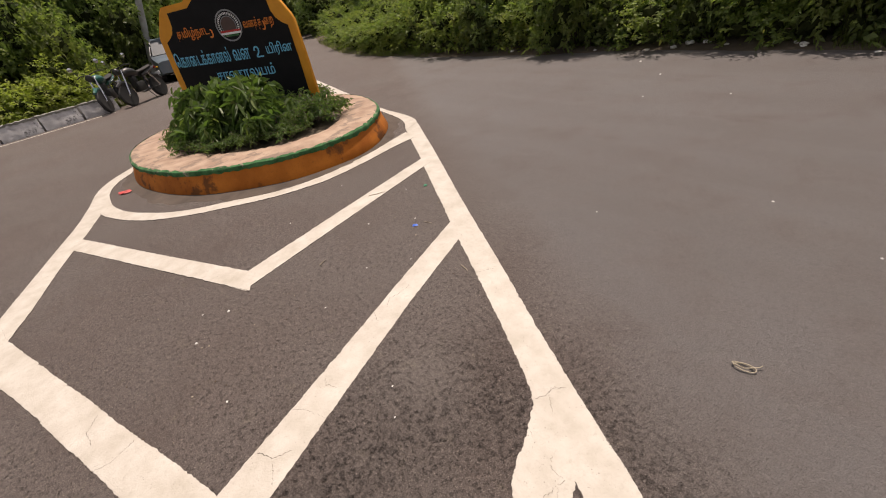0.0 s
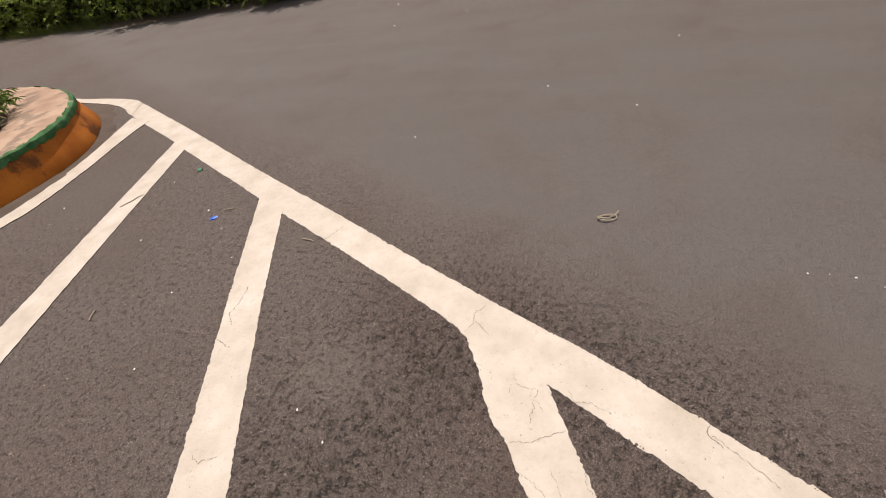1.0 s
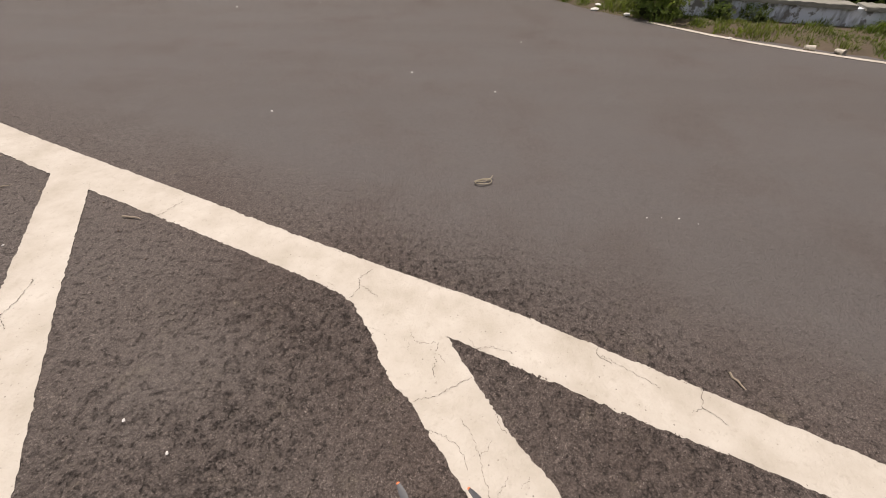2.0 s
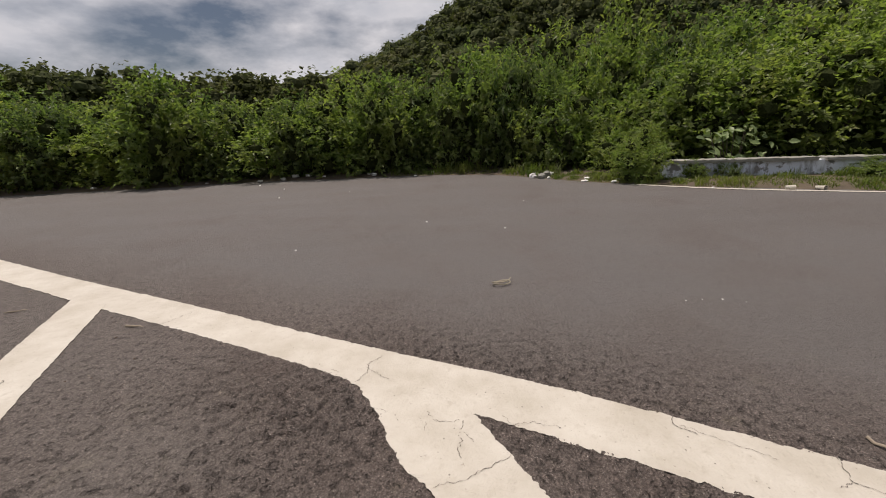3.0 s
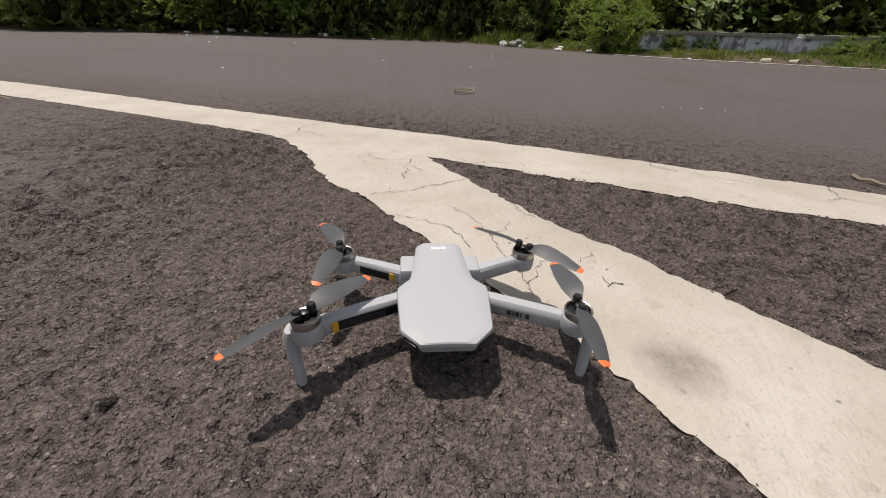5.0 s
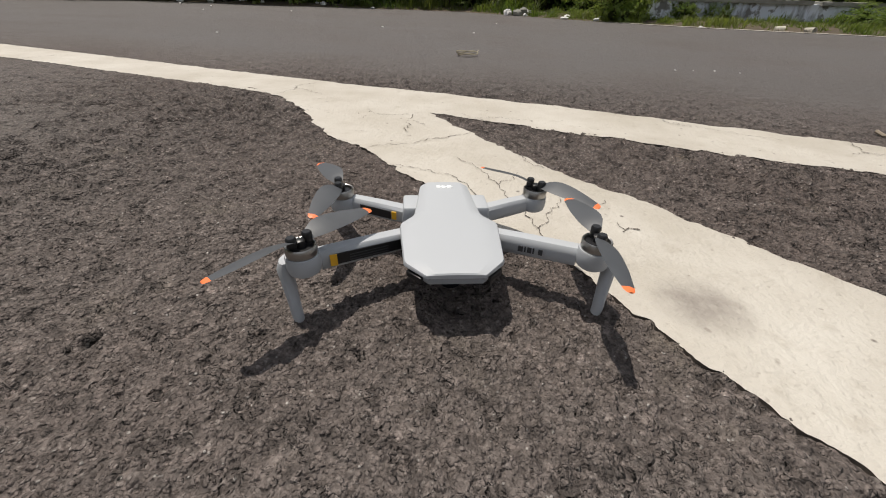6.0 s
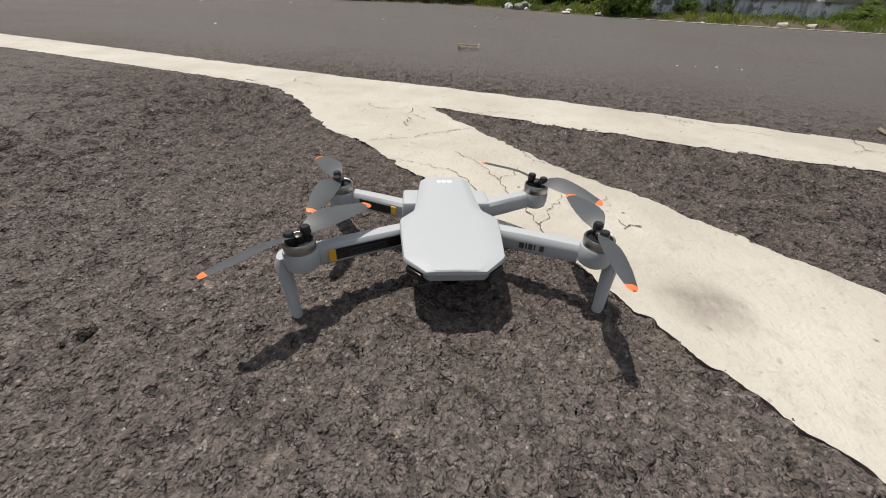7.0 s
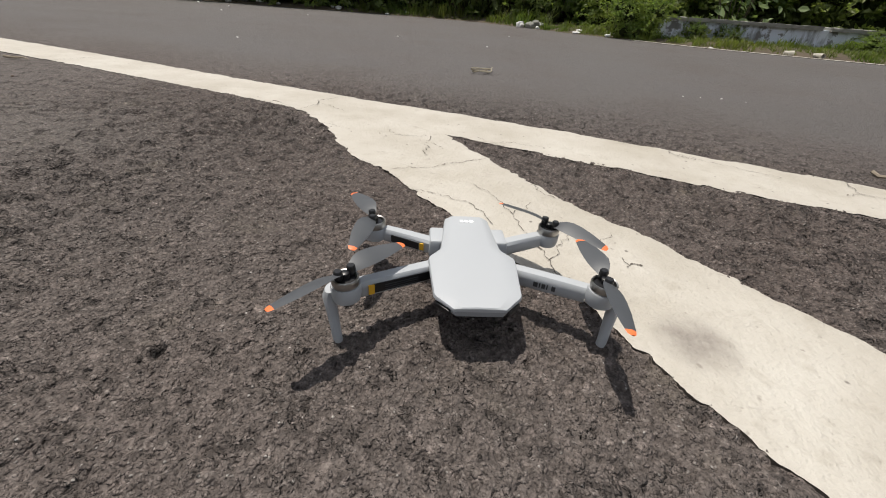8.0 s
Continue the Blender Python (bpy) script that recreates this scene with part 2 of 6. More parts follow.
    for height, depth in ((broken, 0.0036), (bedded, 0.0042), (ramp(t, grain.outputs["Distance"], [(0.20, 1.0), (0.70, 0.0)]), 0.0012), (fine.outputs["Fac"], 0.0007)):
        b = node(t, "ShaderNodeBump", Strength=1.0, Distance=depth)
        t.links.new(height, b.inputs["Height"])
        t.links.new(normal, b.inputs["Normal"])
        normal = b.outputs["Normal"]
    t.links.new(normal, p.inputs["Normal"])
    return m


def paint_material():
    m, t, p = start("cream_road_paint")
    co = t.nodes.new("ShaderNodeTexCoord").outputs["Object"]
    big = node(t, "ShaderNodeTexNoise", Scale=7.0, Detail=6.0, Roughness=0.6)
    mid = node(t, "ShaderNodeTexNoise", Scale=45.0, Detail=6.0, Roughness=0.65)
    pit = node(t, "ShaderNodeTexVoronoi", Scale=95.0)
    fine = node(t, "ShaderNodeTexNoise", Scale=260.0, Detail=4.0, Roughness=0.7)
    for n in (big, mid, pit, fine):
        t.links.new(co, n.inputs["Vector"])
    c = ramp(t, big.outputs["Fac"], [(0.3, (0.41, 0.372, 0.312)), (0.5, (0.485, 0.448, 0.392)), (0.7, (0.55, 0.517, 0.462))])
    c = blend(t, ramp(t, mid.outputs["Fac"], [(0.55, 0.0), (0.74, 0.6)]), c, (0.37, 0.33, 0.275))
    sep = t.nodes.new("ShaderNodeSeparateColor")
    t.links.new(pit.outputs["Color"], sep.inputs["Color"])
    hole = blend(t, 1.0, ramp(t, sep.outputs["Red"], [(0.965, 0.0), (0.97, 1.0)]), ramp(t, pit.outputs["Distance"], [(0.10, 1.0), (0.22, 0.0)]), "MULTIPLY")
    c = blend(t, hole, c, (0.17, 0.15, 0.13))
    worn = node(t, "ShaderNodeTexNoise", Scale=120.0, Detail=2.0, Roughness=0.5)
    t.links.new(co, worn.inputs["Vector"])
    c = blend(t, ramp(t, worn.outputs["Fac"], [(0.24, 0.7), (0.31, 0.0)]), c, (0.27, 0.235, 0.20))
    far = t.nodes.new("ShaderNodeVectorMath")
    far.operation = "DISTANCE"
    far.inputs[1].default_value = (0.166, 0.004, 0.0)
    t.links.new(co, far.inputs[0])
    smudge = blend(t, 1.0, ramp(t, far.outputs["Value"], [(0.010, 0.95), (0.036, 0.0)]), ramp(t, mid.outputs["Fac"], [(0.25, 0.25), (0.6, 1.0)]), "MULTIPLY")
    c = blend(t, smudge, c, (0.24, 0.21, 0.185))
    t.links.new(c, p.inputs["Base Color"])
    p.inputs["Roughness"].default_value = 0.62
    under = node(t, "ShaderNodeTexNoise", Scale=120.0, Detail=2.0, Roughness=0.5)
    t.links.new(co, under.inputs["Vector"])
    b1 = node(t, "ShaderNodeBump", Strength=0.8, Distance=0.0022)
    t.links.new(under.outputs["Fac"], b1.inputs["Height"])
    b2 = node(t, "ShaderNodeBump", Strength=0.9, Distance=0.0017)
    t.links.new(fine.outputs["Fac"], b2.inputs["Height"])
    t.links.new(b1.outputs["Normal"], b2.inputs["Normal"])
    t.links.new(b2.outputs["Normal"], p.inputs["Normal"])
    return m


def leaf_material(name, dark, light, tired, thin=0.48, rough=0.5, spec=0.4, patch=1.3):
    m, t, p = start(name)
    geo = t.nodes.new("ShaderNodeNewGeometry")
    rnd = geo.outputs["Random Per Island"]
    c = ramp(t, rnd, [(0.0, dark), (0.55, light), (0.93, light), (1.0, tired)])
    co = t.nodes.new("ShaderNodeTexCoord").outputs["Object"]
    big = node(t, "ShaderNodeTexNoise", Scale=patch, Detail=4.0)
    t.links.new(co, big.inputs["Vector"])
    c = blend(t, ramp(t, big.outputs["Fac"], [(0.35, 0.0), (0.65, 0.45)]), c, tired)
    t.links.new(c, p.inputs["Base Color"])
    p.inputs["Roughness"].default_value = rough
    p.inputs["Specular IOR Level"].default_value = spec
    tr = t.nodes.new("ShaderNodeBsdfTranslucent")
    t.links.new(blend(t, 1.0, c, (1.5, 1.7, 0.85), "MULTIPLY"), tr.inputs["Color"])
    mx = t.nodes.new("ShaderNodeMixShader")
    mx.inputs["Fac"].default_value = thin
    t.links.new(p.outputs["BSDF"], mx.inputs[1])
    t.links.new(tr.outputs["BSDF"], mx.inputs[2])
    t.links.new(mx.outputs["Shader"], t.nodes["Material Output"].inputs["Surface"])
    return m


def whitewash_material():
    """Blue-white limewash, flaked off in patches and streaked downwards."""
    m, t, p = start("flaking_whitewash")
    co = t.nodes.new("ShaderNodeTexCoord").outputs["Object"]
    tall = t.nodes.new("ShaderNodeMapping")
    tall.inputs["Scale"].default_value = (1.0, 1.0, 0.22)
    t.links.new(co, tall.inputs["Vector"])
    flake = node(t, "ShaderNodeTexNoise", Scale=7.0, Detail=8.0, Roughness=0.68)
    tone = node(t, "ShaderNodeTexNoise", Scale=2.2, Detail=4.0)
    run = node(t, "ShaderNodeTexNoise", Scale=13.0, Detail=5.0, Roughness=0.6)
    t.links.new(co, flake.inputs["Vector"])
    t.links.new(co, tone.inputs["Vector"])
    t.links.new(tall.outputs["Vector"], run.inputs["Vector"])
    c = ramp(t, tone.outputs["Fac"], [(0.35, (0.56, 0.62, 0.74)), (0.65, (0.76, 0.80, 0.86))])
    c = blend(t, ramp(t, run.outputs["Fac"], [(0.54, 0.0), (0.66, 0.7)]), c, (0.10, 0.105, 0.11))
    c = blend(t, ramp(t, flake.outputs["Fac"], [(0.53, 0.0), (0.56, 0.9)]), c, (0.16, 0.155, 0.15))
    t.links.new(c, p.inputs["Base Color"])
    p.inputs["Roughness"].default_value = 0.9
    b = node(t, "ShaderNodeBump", Strength=0.7, Distance=0.008)
    t.links.new(flake.outputs["Fac"], b.inputs["Height"])
    t.links.new(b.outputs["Normal"], p.inputs["Normal"])
    return m


ASPHALT = asphalt_material()
PAINT = paint_material()
SOIL = surface("verge_soil", (0.060, 0.044, 0.030), (0.120, 0.092, 0.062), 9.0, 0.95, fine=60.0, bump=0.012)
LEAF_LITTER = surface("undergrowth_earth", (0.026, 0.036, 0.014), (0.052, 0.066, 0.024), 0.4, 0.95, fine=8.0, bump=0.05, mottle=0.1, spec=0.03)
DRIFT = surface("drifted_road_dirt", (0.045, 0.034, 0.027), (0.115, 0.089, 0.071), 5.0, 0.95, fine=120.0, bump=0.004, mottle=1.5)
PAINT_EDGE = surface("dark_paint_edge", (0.030, 0.024, 0.020), (0.085, 0.070, 0.058), 150.0, 0.95)
CRACK = surface("crack_dirt", (0.075, 0.063, 0.053), (0.125, 0.105, 0.088), 60.0, 0.95)
LEAF_A = leaf_material("hedge_leaves", (0.056, 0.092, 0.030), (0.146, 0.202, 0.062), (0.216, 0.225, 0.076))
LEAF_B = leaf_material("light_leaves", (0.072, 0.114, 0.034), (0.176, 0.236, 0.068), (0.250, 0.248, 0.086))
LEAF_C = leaf_material("dark_leaves", (0.044, 0.074, 0.030), (0.114, 0.164, 0.058), (0.166, 0.176, 0.068))
LEAF_E = leaf_material("sunlit_bank_leaves", (0.120, 0.160, 0.040), (0.270, 0.320, 0.080), (0.340, 0.330, 0.110))
LEAF_D = leaf_material("shrub_leaves", (0.024, 0.058, 0.016), (0.092, 0.164, 0.044), (0.170, 0.205, 0.066), 0.35, 0.5, 0.5)
LEAF_FAR = leaf_material("far_forest_leaves", (0.040, 0.054, 0.028), (0.084, 0.102, 0.042), (0.130, 0.122, 0.058), 0.2, 0.9, 0.05, 0.07)
# darker than the sprays: shadow between far leaves, given as colour
CANOPY = leaf_material("shade_dark_far_canopy", (0.034, 0.044, 0.024), (0.062, 0.076, 0.034), (0.092, 0.090, 0.044), 0.0, 0.95, 0.05, 0.07)
# near-black green: the shade inside the bushes, put into the leaf colour
CORE = surface("shade_dark_inner_leaves", (0.014, 0.020, 0.008), (0.048, 0.058, 0.020), 14.0, 0.95, fine=40.0, bump=0.03, spec=0.05)
GRASS = leaf_material("verge_grass_blades", (0.050, 0.085, 0.018), (0.105, 0.150, 0.030), (0.200, 0.185, 0.070))
BARK = surface("bark", (0.055, 0.042, 0.030), (0.120, 0.095, 0.070), 14.0, 0.9, fine=60.0, bump=0.006)
ORANGE = stained("faded_orange_paint", (0.34, 0.100, 0.014), (0.54, 0.175, 0.026), (0.075, 0.036, 0.018), 2.2)
GREEN = stained("faded_green_paint", (0.020, 0.085, 0.030), (0.050, 0.170, 0.065), (0.30, 0.26, 0.20), 7.0)
BUFF = stained("buff_plaster", (0.30, 0.205, 0.150), (0.43, 0.315, 0.235), (0.19, 0.145, 0.115), 3.4, 0.52)
BOARD = surface("black_sign_paint", (0.006, 0.006, 0.007), (0.013, 0.013, 0.014), 6.0, 0.7, spec=0.15)
YELLOW = surface("yellow_orange_sign_paint", (0.60, 0.235, 0.010), (0.72, 0.32, 0.018), 6.0, 0.55)
SIGN_ORANGE = surface("orange_lettering", (0.62, 0.16, 0.02), (0.75, 0.24, 0.03), 12.0, 0.6)
SIGN_BLUE = surface("sky_blue_lettering", (0.10, 0.42, 0.62), (0.16, 0.54, 0.74), 12.0, 0.6)
WHITEWASH = whitewash_material()
COPING = surface("mossy_concrete", (0.14, 0.14, 0.12), (0.34, 0.33, 0.30), 9.0, 0.9, fine=60.0, bump=0.006)
KERB = stained("blackened_kerb_concrete", (0.42, 0.41, 0.41), (0.66, 0.65, 0.64), (0.034, 0.031, 0.030), 2.6, 0.585)
SHELL = surface("light_grey_plastic", (0.395, 0.412, 0.434), (0.418, 0.436, 0.458), 9.0, 0.55, fine=2500.0, bump=0.00003)
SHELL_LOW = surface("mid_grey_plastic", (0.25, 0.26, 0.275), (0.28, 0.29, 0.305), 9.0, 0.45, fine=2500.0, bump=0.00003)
BLACK = surface("black_plastic", (0.008, 0.008, 0.009), (0.016, 0.016, 0.018), 40.0, 0.35, fine=2000.0, bump=0.00003)
BLADE = surface("dark_grey_propeller_plastic", (0.058, 0.062, 0.069), (0.072, 0.077, 0.086), 60.0, 0.5, fine=1500.0, bump=0.00003)
TIP = surface("orange_blade_tip", (0.80, 0.17, 0.05), (0.90, 0.22, 0.07), 60.0, 0.45)
STEEL = surface("brushed_motor_steel", (0.36, 0.35, 0.34), (0.48, 0.47, 0.45), 300.0, 0.36, 1.0, fine=2500.0, bump=0.00003)
STICKER = surface("yellow_sticker", (0.72, 0.38, 0.02), (0.82, 0.46, 0.03), 80.0, 0.5)
INK = surface("dark_print", (0.045, 0.047, 0.050), (0.060, 0.062, 0.066), 80.0, 0.5)
PALE = surface("pale_print", (0.74, 0.75, 0.76), (0.80, 0.81, 0.82), 80.0, 0.4)
LENS = surface("camera_glass", (0.004, 0.004, 0.006), (0.008, 0.008, 0.012), 80.0, 0.08)
LITTER = surface("pale_litter", (0.55, 0.54, 0.52), (0.80, 0.79, 0.76), 20.0, 0.6, fine=120.0, bump=0.002)
CUP = stained("soiled_paper", (0.40, 0.37, 0.31), (0.56, 0.53, 0.46), (0.20, 0.17, 0.13), 30.0)
WIRE = surface("straw_coloured_string", (0.30, 0.26, 0.19), (0.42, 0.37, 0.28), 60.0, 0.8)
BLUE_CAP = surface("blue_plastic", (0.01, 0.09, 0.50), (0.02, 0.13, 0.62), 60.0, 0.4)
GREEN_CAP = surface("green_plastic", (0.01, 0.16, 0.08), (0.02, 0.22, 0.11), 60.0, 0.4)
TWIG = surface("dry_twig", (0.20, 0.16, 0.12), (0.42, 0.36, 0.28), 60.0, 0.9)
RUBBER = surface("black_rubber", (0.012, 0.012, 0.012), (0.028, 0.027, 0.026), 30.0, 0.75)
CHROME = surface("chrome", (0.55, 0.55, 0.56), (0.68, 0.68, 0.69), 30.0, 0.18, 1.0)
CAR_PAINT = surface("silver_grey_car_paint", (0.13, 0.17, 0.21), (0.18, 0.23, 0.28), 3.0, 0.35, 0.3, coat=0.5)
BIKE_GREEN = surface("teal_bike_paint", (0.010, 0.085, 0.070), (0.016, 0.130, 0.105), 5.0, 0.3, coat=0.5)
BIKE_BLACK = surface("black_bike_paint", (0.010, 0.010, 0.010), (0.022, 0.021, 0.020), 8.0, 0.4, coat=0.3)
GLASS_DARK = surface("dark_car_glass", (0.030, 0.040, 0.050), (0.050, 0.064, 0.078), 3.0, 0.45, spec=0.3)
ENGINE = surface("oily_engine_metal", (0.035, 0.034, 0.033), (0.080, 0.077, 0.074), 20.0, 0.45, 0.7)
LAMP_RED = surface("red_tail_lamp", (0.35, 0.010, 0.008), (0.45, 0.016, 0.012), 30.0, 0.2)
POLE = surface("weathered_pole_concrete", (0.26, 0.26, 0.25), (0.40, 0.40, 0.38), 6.0, 0.85)
GRIT_BROWN = surface("brown_grit", (0.055, 0.038, 0.028), (0.150, 0.105, 0.075), 90.0, 0.95)
RED_SCRAP = surface("red_scrap", (0.50, 0.05, 0.05), (0.62, 0.10, 0.09), 30.0, 0.6)


# ---- mesh helpers ----
def mesh_of(name, verts, faces, material, smooth=False):
    me = bpy.data.meshes.new(name)
    me.from_pydata([tuple(v) for v in verts], [], [tuple(f) for f in faces])
    me.materials.append(material)
    if smooth:
        me.polygons.foreach_set("use_smooth", [True] * len(me.polygons))
    me.update()
    return me


def fast_mesh(name, verts, quads, material, smooth=False):
    """A mesh from numpy arrays: verts (n, 3), quads (m, 4)."""
    me = bpy.data.meshes.new(name)
    me.vertices.add(len(verts))
    me.vertices.foreach_set("co", np.asarray(verts, np.float32).ravel())
    me.loops.add(quads.size)
    me.loops.foreach_set("vertex_index", quads.astype(np.int32).ravel())
    me.polygons.add(len(quads))
    me.polygons.foreach_set("loop_start", np.arange(0, quads.size, quads.shape[1], dtype=np.int32))
    me.polygons.foreach_set("use_smooth", np.full(len(quads), smooth))
    me.materials.append(material)
    me.update(calc_edges=True)
    return me


def finish(bm, name, material, smooth=False):
    me = bpy.data.meshes.new(name)
    bmesh.ops.recalc_face_normals(bm, faces=bm.faces)
    bm.to_mesh(me)
    bm.free()
    me.materials.append(material)
    if smooth:
        me.polygons.foreach_set("use_smooth", [True] * len(me.polygons))
        me.set_sharp_from_angle(angle=radians(38))
    return me


def part(name, data, material, parent, label=""):
    """One mesh object under a thing or a part. data: a bmesh or a mesh."""
    me = data if isinstance(data, bpy.types.Mesh) else finish(data, name, material, True)
    ob = new(name, me)
    ob.parent = parent
    if parent is not None:
        ob.matrix_parent_inverse = parent.matrix_world.inverted() if parent.parent is None and parent.type == "MESH" else Matrix()
    if label:
        ob["label"] = label
    return ob


def thing(name, label, category, group="", kind="", at=None):
    e = new(name)
    e.empty_display_size = 0.1
    if at is not None:
        e.matrix_world = at
    return tagged(e, label, category, group, kind)


def box(sx, sy, sz, at=(0, 0, 0), bevel=0.0, segments=2, turn=None, taper=1.0):
    bm = bmesh.new()
    bmesh.ops.create_cube(bm, size=1.0)
    for v in bm.verts:
        k = taper if v.co.z > 0 else 1.0
        v.co = Vector((v.co.x * sx * k, v.co.y * sy * k, v.co.z * sz))
    if bevel:
        bmesh.ops.bevel(bm, geom=list(bm.edges), offset=bevel, segments=segments, affect="EDGES", profile=0.5)
    if turn is not None:
        bmesh.ops.transform(bm, matrix=turn, verts=bm.verts)
    bmesh.ops.translate(bm, vec=at, verts=bm.verts)
    return bm


def tube(points, radii, sides=10, caps=True):
    """A round tube along points, with a radius at each."""
    bm = bmesh.new()
    rings = []
    pts = [Vector(p) for p in points]
    for i, p in enumerate(pts):
        d = (pts[min(i + 1, len(pts) - 1)] - pts[max(i - 1, 0)]).normalized()
        a = d.cross(Vector((0, 0, 1)) if abs(d.z) < 0.9 else Vector((1, 0, 0))).normalized()
        b = d.cross(a)
        r = radii[i] if isinstance(radii, (list, tuple)) else radii
        rings.append([bm.verts.new(p + (a * math.cos(k * math.tau / sides) + b * math.sin(k * math.tau / sides)) * r) for k in range(sides)])
    for r0, r1 in zip(rings, rings[1:]):
        for k in range(sides):
            bm.faces.new((r0[k], r0[(k + 1) % sides], r1[(k + 1) % sides], r1[k]))
    if caps:
        bm.faces.new(list(reversed(rings[0])))
        bm.faces.new(rings[-1])
    return bm


def lathe(profile, sides=24, at=(0, 0, 0), turn=None):
    """A solid of revolution about z; profile of (radius, z)."""
    bm = bmesh.new()
    rings = [[bm.verts.new((max(r, 1e-5) * math.cos(k * math.tau / sides), max(r, 1e-5) * math.sin(k * math.tau / sides), z)) for k in range(sides)] for r, z in profile]
    for r0, r1 in zip(rings, rings[1:]):
        for k in range(sides):
            bm.faces.new((r0[k], r0[(k + 1) % sides], r1[(k + 1) % sides], r1[k]))
    bm.faces.new(list(reversed(rings[0])))
    bm.faces.new(rings[-1])
    if turn is not None:
        bmesh.ops.transform(bm, matrix=turn, verts=bm.verts)
    bmesh.ops.translate(bm, vec=at, verts=bm.verts)
    return bm


def loft(sections, closed_ends=True):
    """Faces between rings of equal length."""
    bm = bmesh.new()
    rings = [[bm.verts.new(p) for p in s] for s in sections]
    n = len(rings[0])
    for r0, r1 in zip(rings, rings[1:]):
        for k in range(n):
            bm.faces.new((r0[k], r0[(k + 1) % n], r1[(k + 1) % n], r1[k]))
    if closed_ends:
        bm.faces.new(list(reversed(rings[0])))
        bm.faces.new(rings[-1])
    return bm


def slab(outline, z0, z1, bevel=0.0):
    """A plate from a plan outline."""
    bm = bmesh.new()
    f = bm.faces.new([bm.verts.new((x, y, z0)) for x, y in outline])
    r = bmesh.ops.extrude_face_region(bm, geom=[f])
    bmesh.ops.translate(bm, vec=(0, 0, z1 - z0), verts=[v for v in r["geom"] if isinstance(v, bmesh.types.BMVert)])
    if bevel:
        bmesh.ops.bevel(bm, geom=[e for e in bm.edges if abs(e.verts[0].co.z - e.verts[1].co.z) < 1e-6 and e.verts[0].co.z > (z0 + z1) / 2], offset=bevel, segments=2, affect="EDGES")
    return bm


def join(*bms):
    out = bmesh.new()
    for b in bms:
        tmp = bpy.data.meshes.new("tmp")
        b.to_mesh(tmp)
        b.free()
        out.from_mesh(tmp)
        bpy.data.meshes.remove(tmp)
    return out


# ---- ground and road ----
ROAD_EDGE = [(-32, 12.0), (-20, 7.8), (-14, 6.15), (-11.5, 5.85), (-7.5, 5.95), (-3.5, 6.12), (-1.0, 6.12), (0.55, 5.62), (1.22, 4.53), (1.72, 3.98), (2.22, 3.43), (2.72, 3.08),
             (3.52, 2.63), (5.92, 1.18), (12, -2.1), (14, -9), (-13, -9), (-14.15, -3), (-14.95, -0.6), (-17.5, -0.3), (-20.6, 0.2), (-24, 2.4), (-32, 6.6)]


def rise(x, y):
    """The road climbs gently past the traffic island."""
    return 0.025 * (np.sqrt((np.minimum(x + 7.5, 0.0)) ** 2 + 0.09) - 0.3)


def inside_distance(x, y, poly):
    """Signed distance to a polygon, positive inside."""
    best = np.full(x.shape, 1e9)
    inside = np.zeros(x.shape, bool)
    for (x0, y0), (x1, y1) in zip(poly, poly[1:] + poly[:1]):
        dx, dy = x1 - x0, y1 - y0
        t = np.clip(((x - x0) * dx + (y - y0) * dy) / (dx * dx + dy * dy), 0, 1)
        best = np.minimum(best, np.hypot(x - x0 - t * dx, y - y0 - t * dy))
        if dy:
            inside ^= ((y0 > y) != (y1 > y)) & (x < dx * (y - y0) / dy + x0)
    return np.where(inside, best, -best)


def value_noise(x, y, cell, seed):
    """Smooth noise in 0..1 on a lattice of that cell size."""
    rng = np.random.default_rng(seed)
    table = rng.random((256, 256))
    u, v = x / cell, y / cell
    i, j = np.floor(u).astype(int), np.floor(v).astype(int)
    fu, fv = u - i, v - j
    fu, fv = fu * fu * (3 - 2 * fu), fv * fv * (3 - 2 * fv)
    a, b = table[i % 256, j % 256], table[(i + 1) % 256, j % 256]
    c, d = table[i % 256, (j + 1) % 256], table[(i + 1) % 256, (j + 1) % 256]
    return (a * (1 - fu) + b * fu) * (1 - fv) + (c * (1 - fu) + d * fu) * fv


def chippings(x, y, cell, seed):
    """Relief of rounded, steep-sided stones of uneven height, 0..1."""
    rng = np.random.default_rng(seed)
    jx, jy, hh, tx, ty = (rng.random((128, 128)) for _ in range(5))
    x, y = x + 0.6 * cell * (value_noise(x, y, cell * 0.9, seed + 50) - 0.5), y + 0.6 * cell * (value_noise(x, y, cell * 0.9, seed + 60) - 0.5)
    i, j = np.floor(x / cell).astype(int), np.floor(y / cell).astype(int)
    top = np.zeros(x.shape)
    for a in (-1, 0, 1):
        for b in (-1, 0, 1):
            p, q = (i + a) % 128, (j + b) % 128
            dx, dy = x / cell - (i + a + jx[p, q]), y / cell - (j + b + jy[p, q])
            lean = 1 + 0.7 * ((tx[p, q] - 0.5) * dx + (ty[p, q] - 0.5) * dy)
            top = np.maximum(top, (0.25 + 0.75 * hh[p, q]) * lean * np.clip((0.80 - np.hypot(dx, dy)) / 0.5, 0, 1) ** 0.6)
    return top


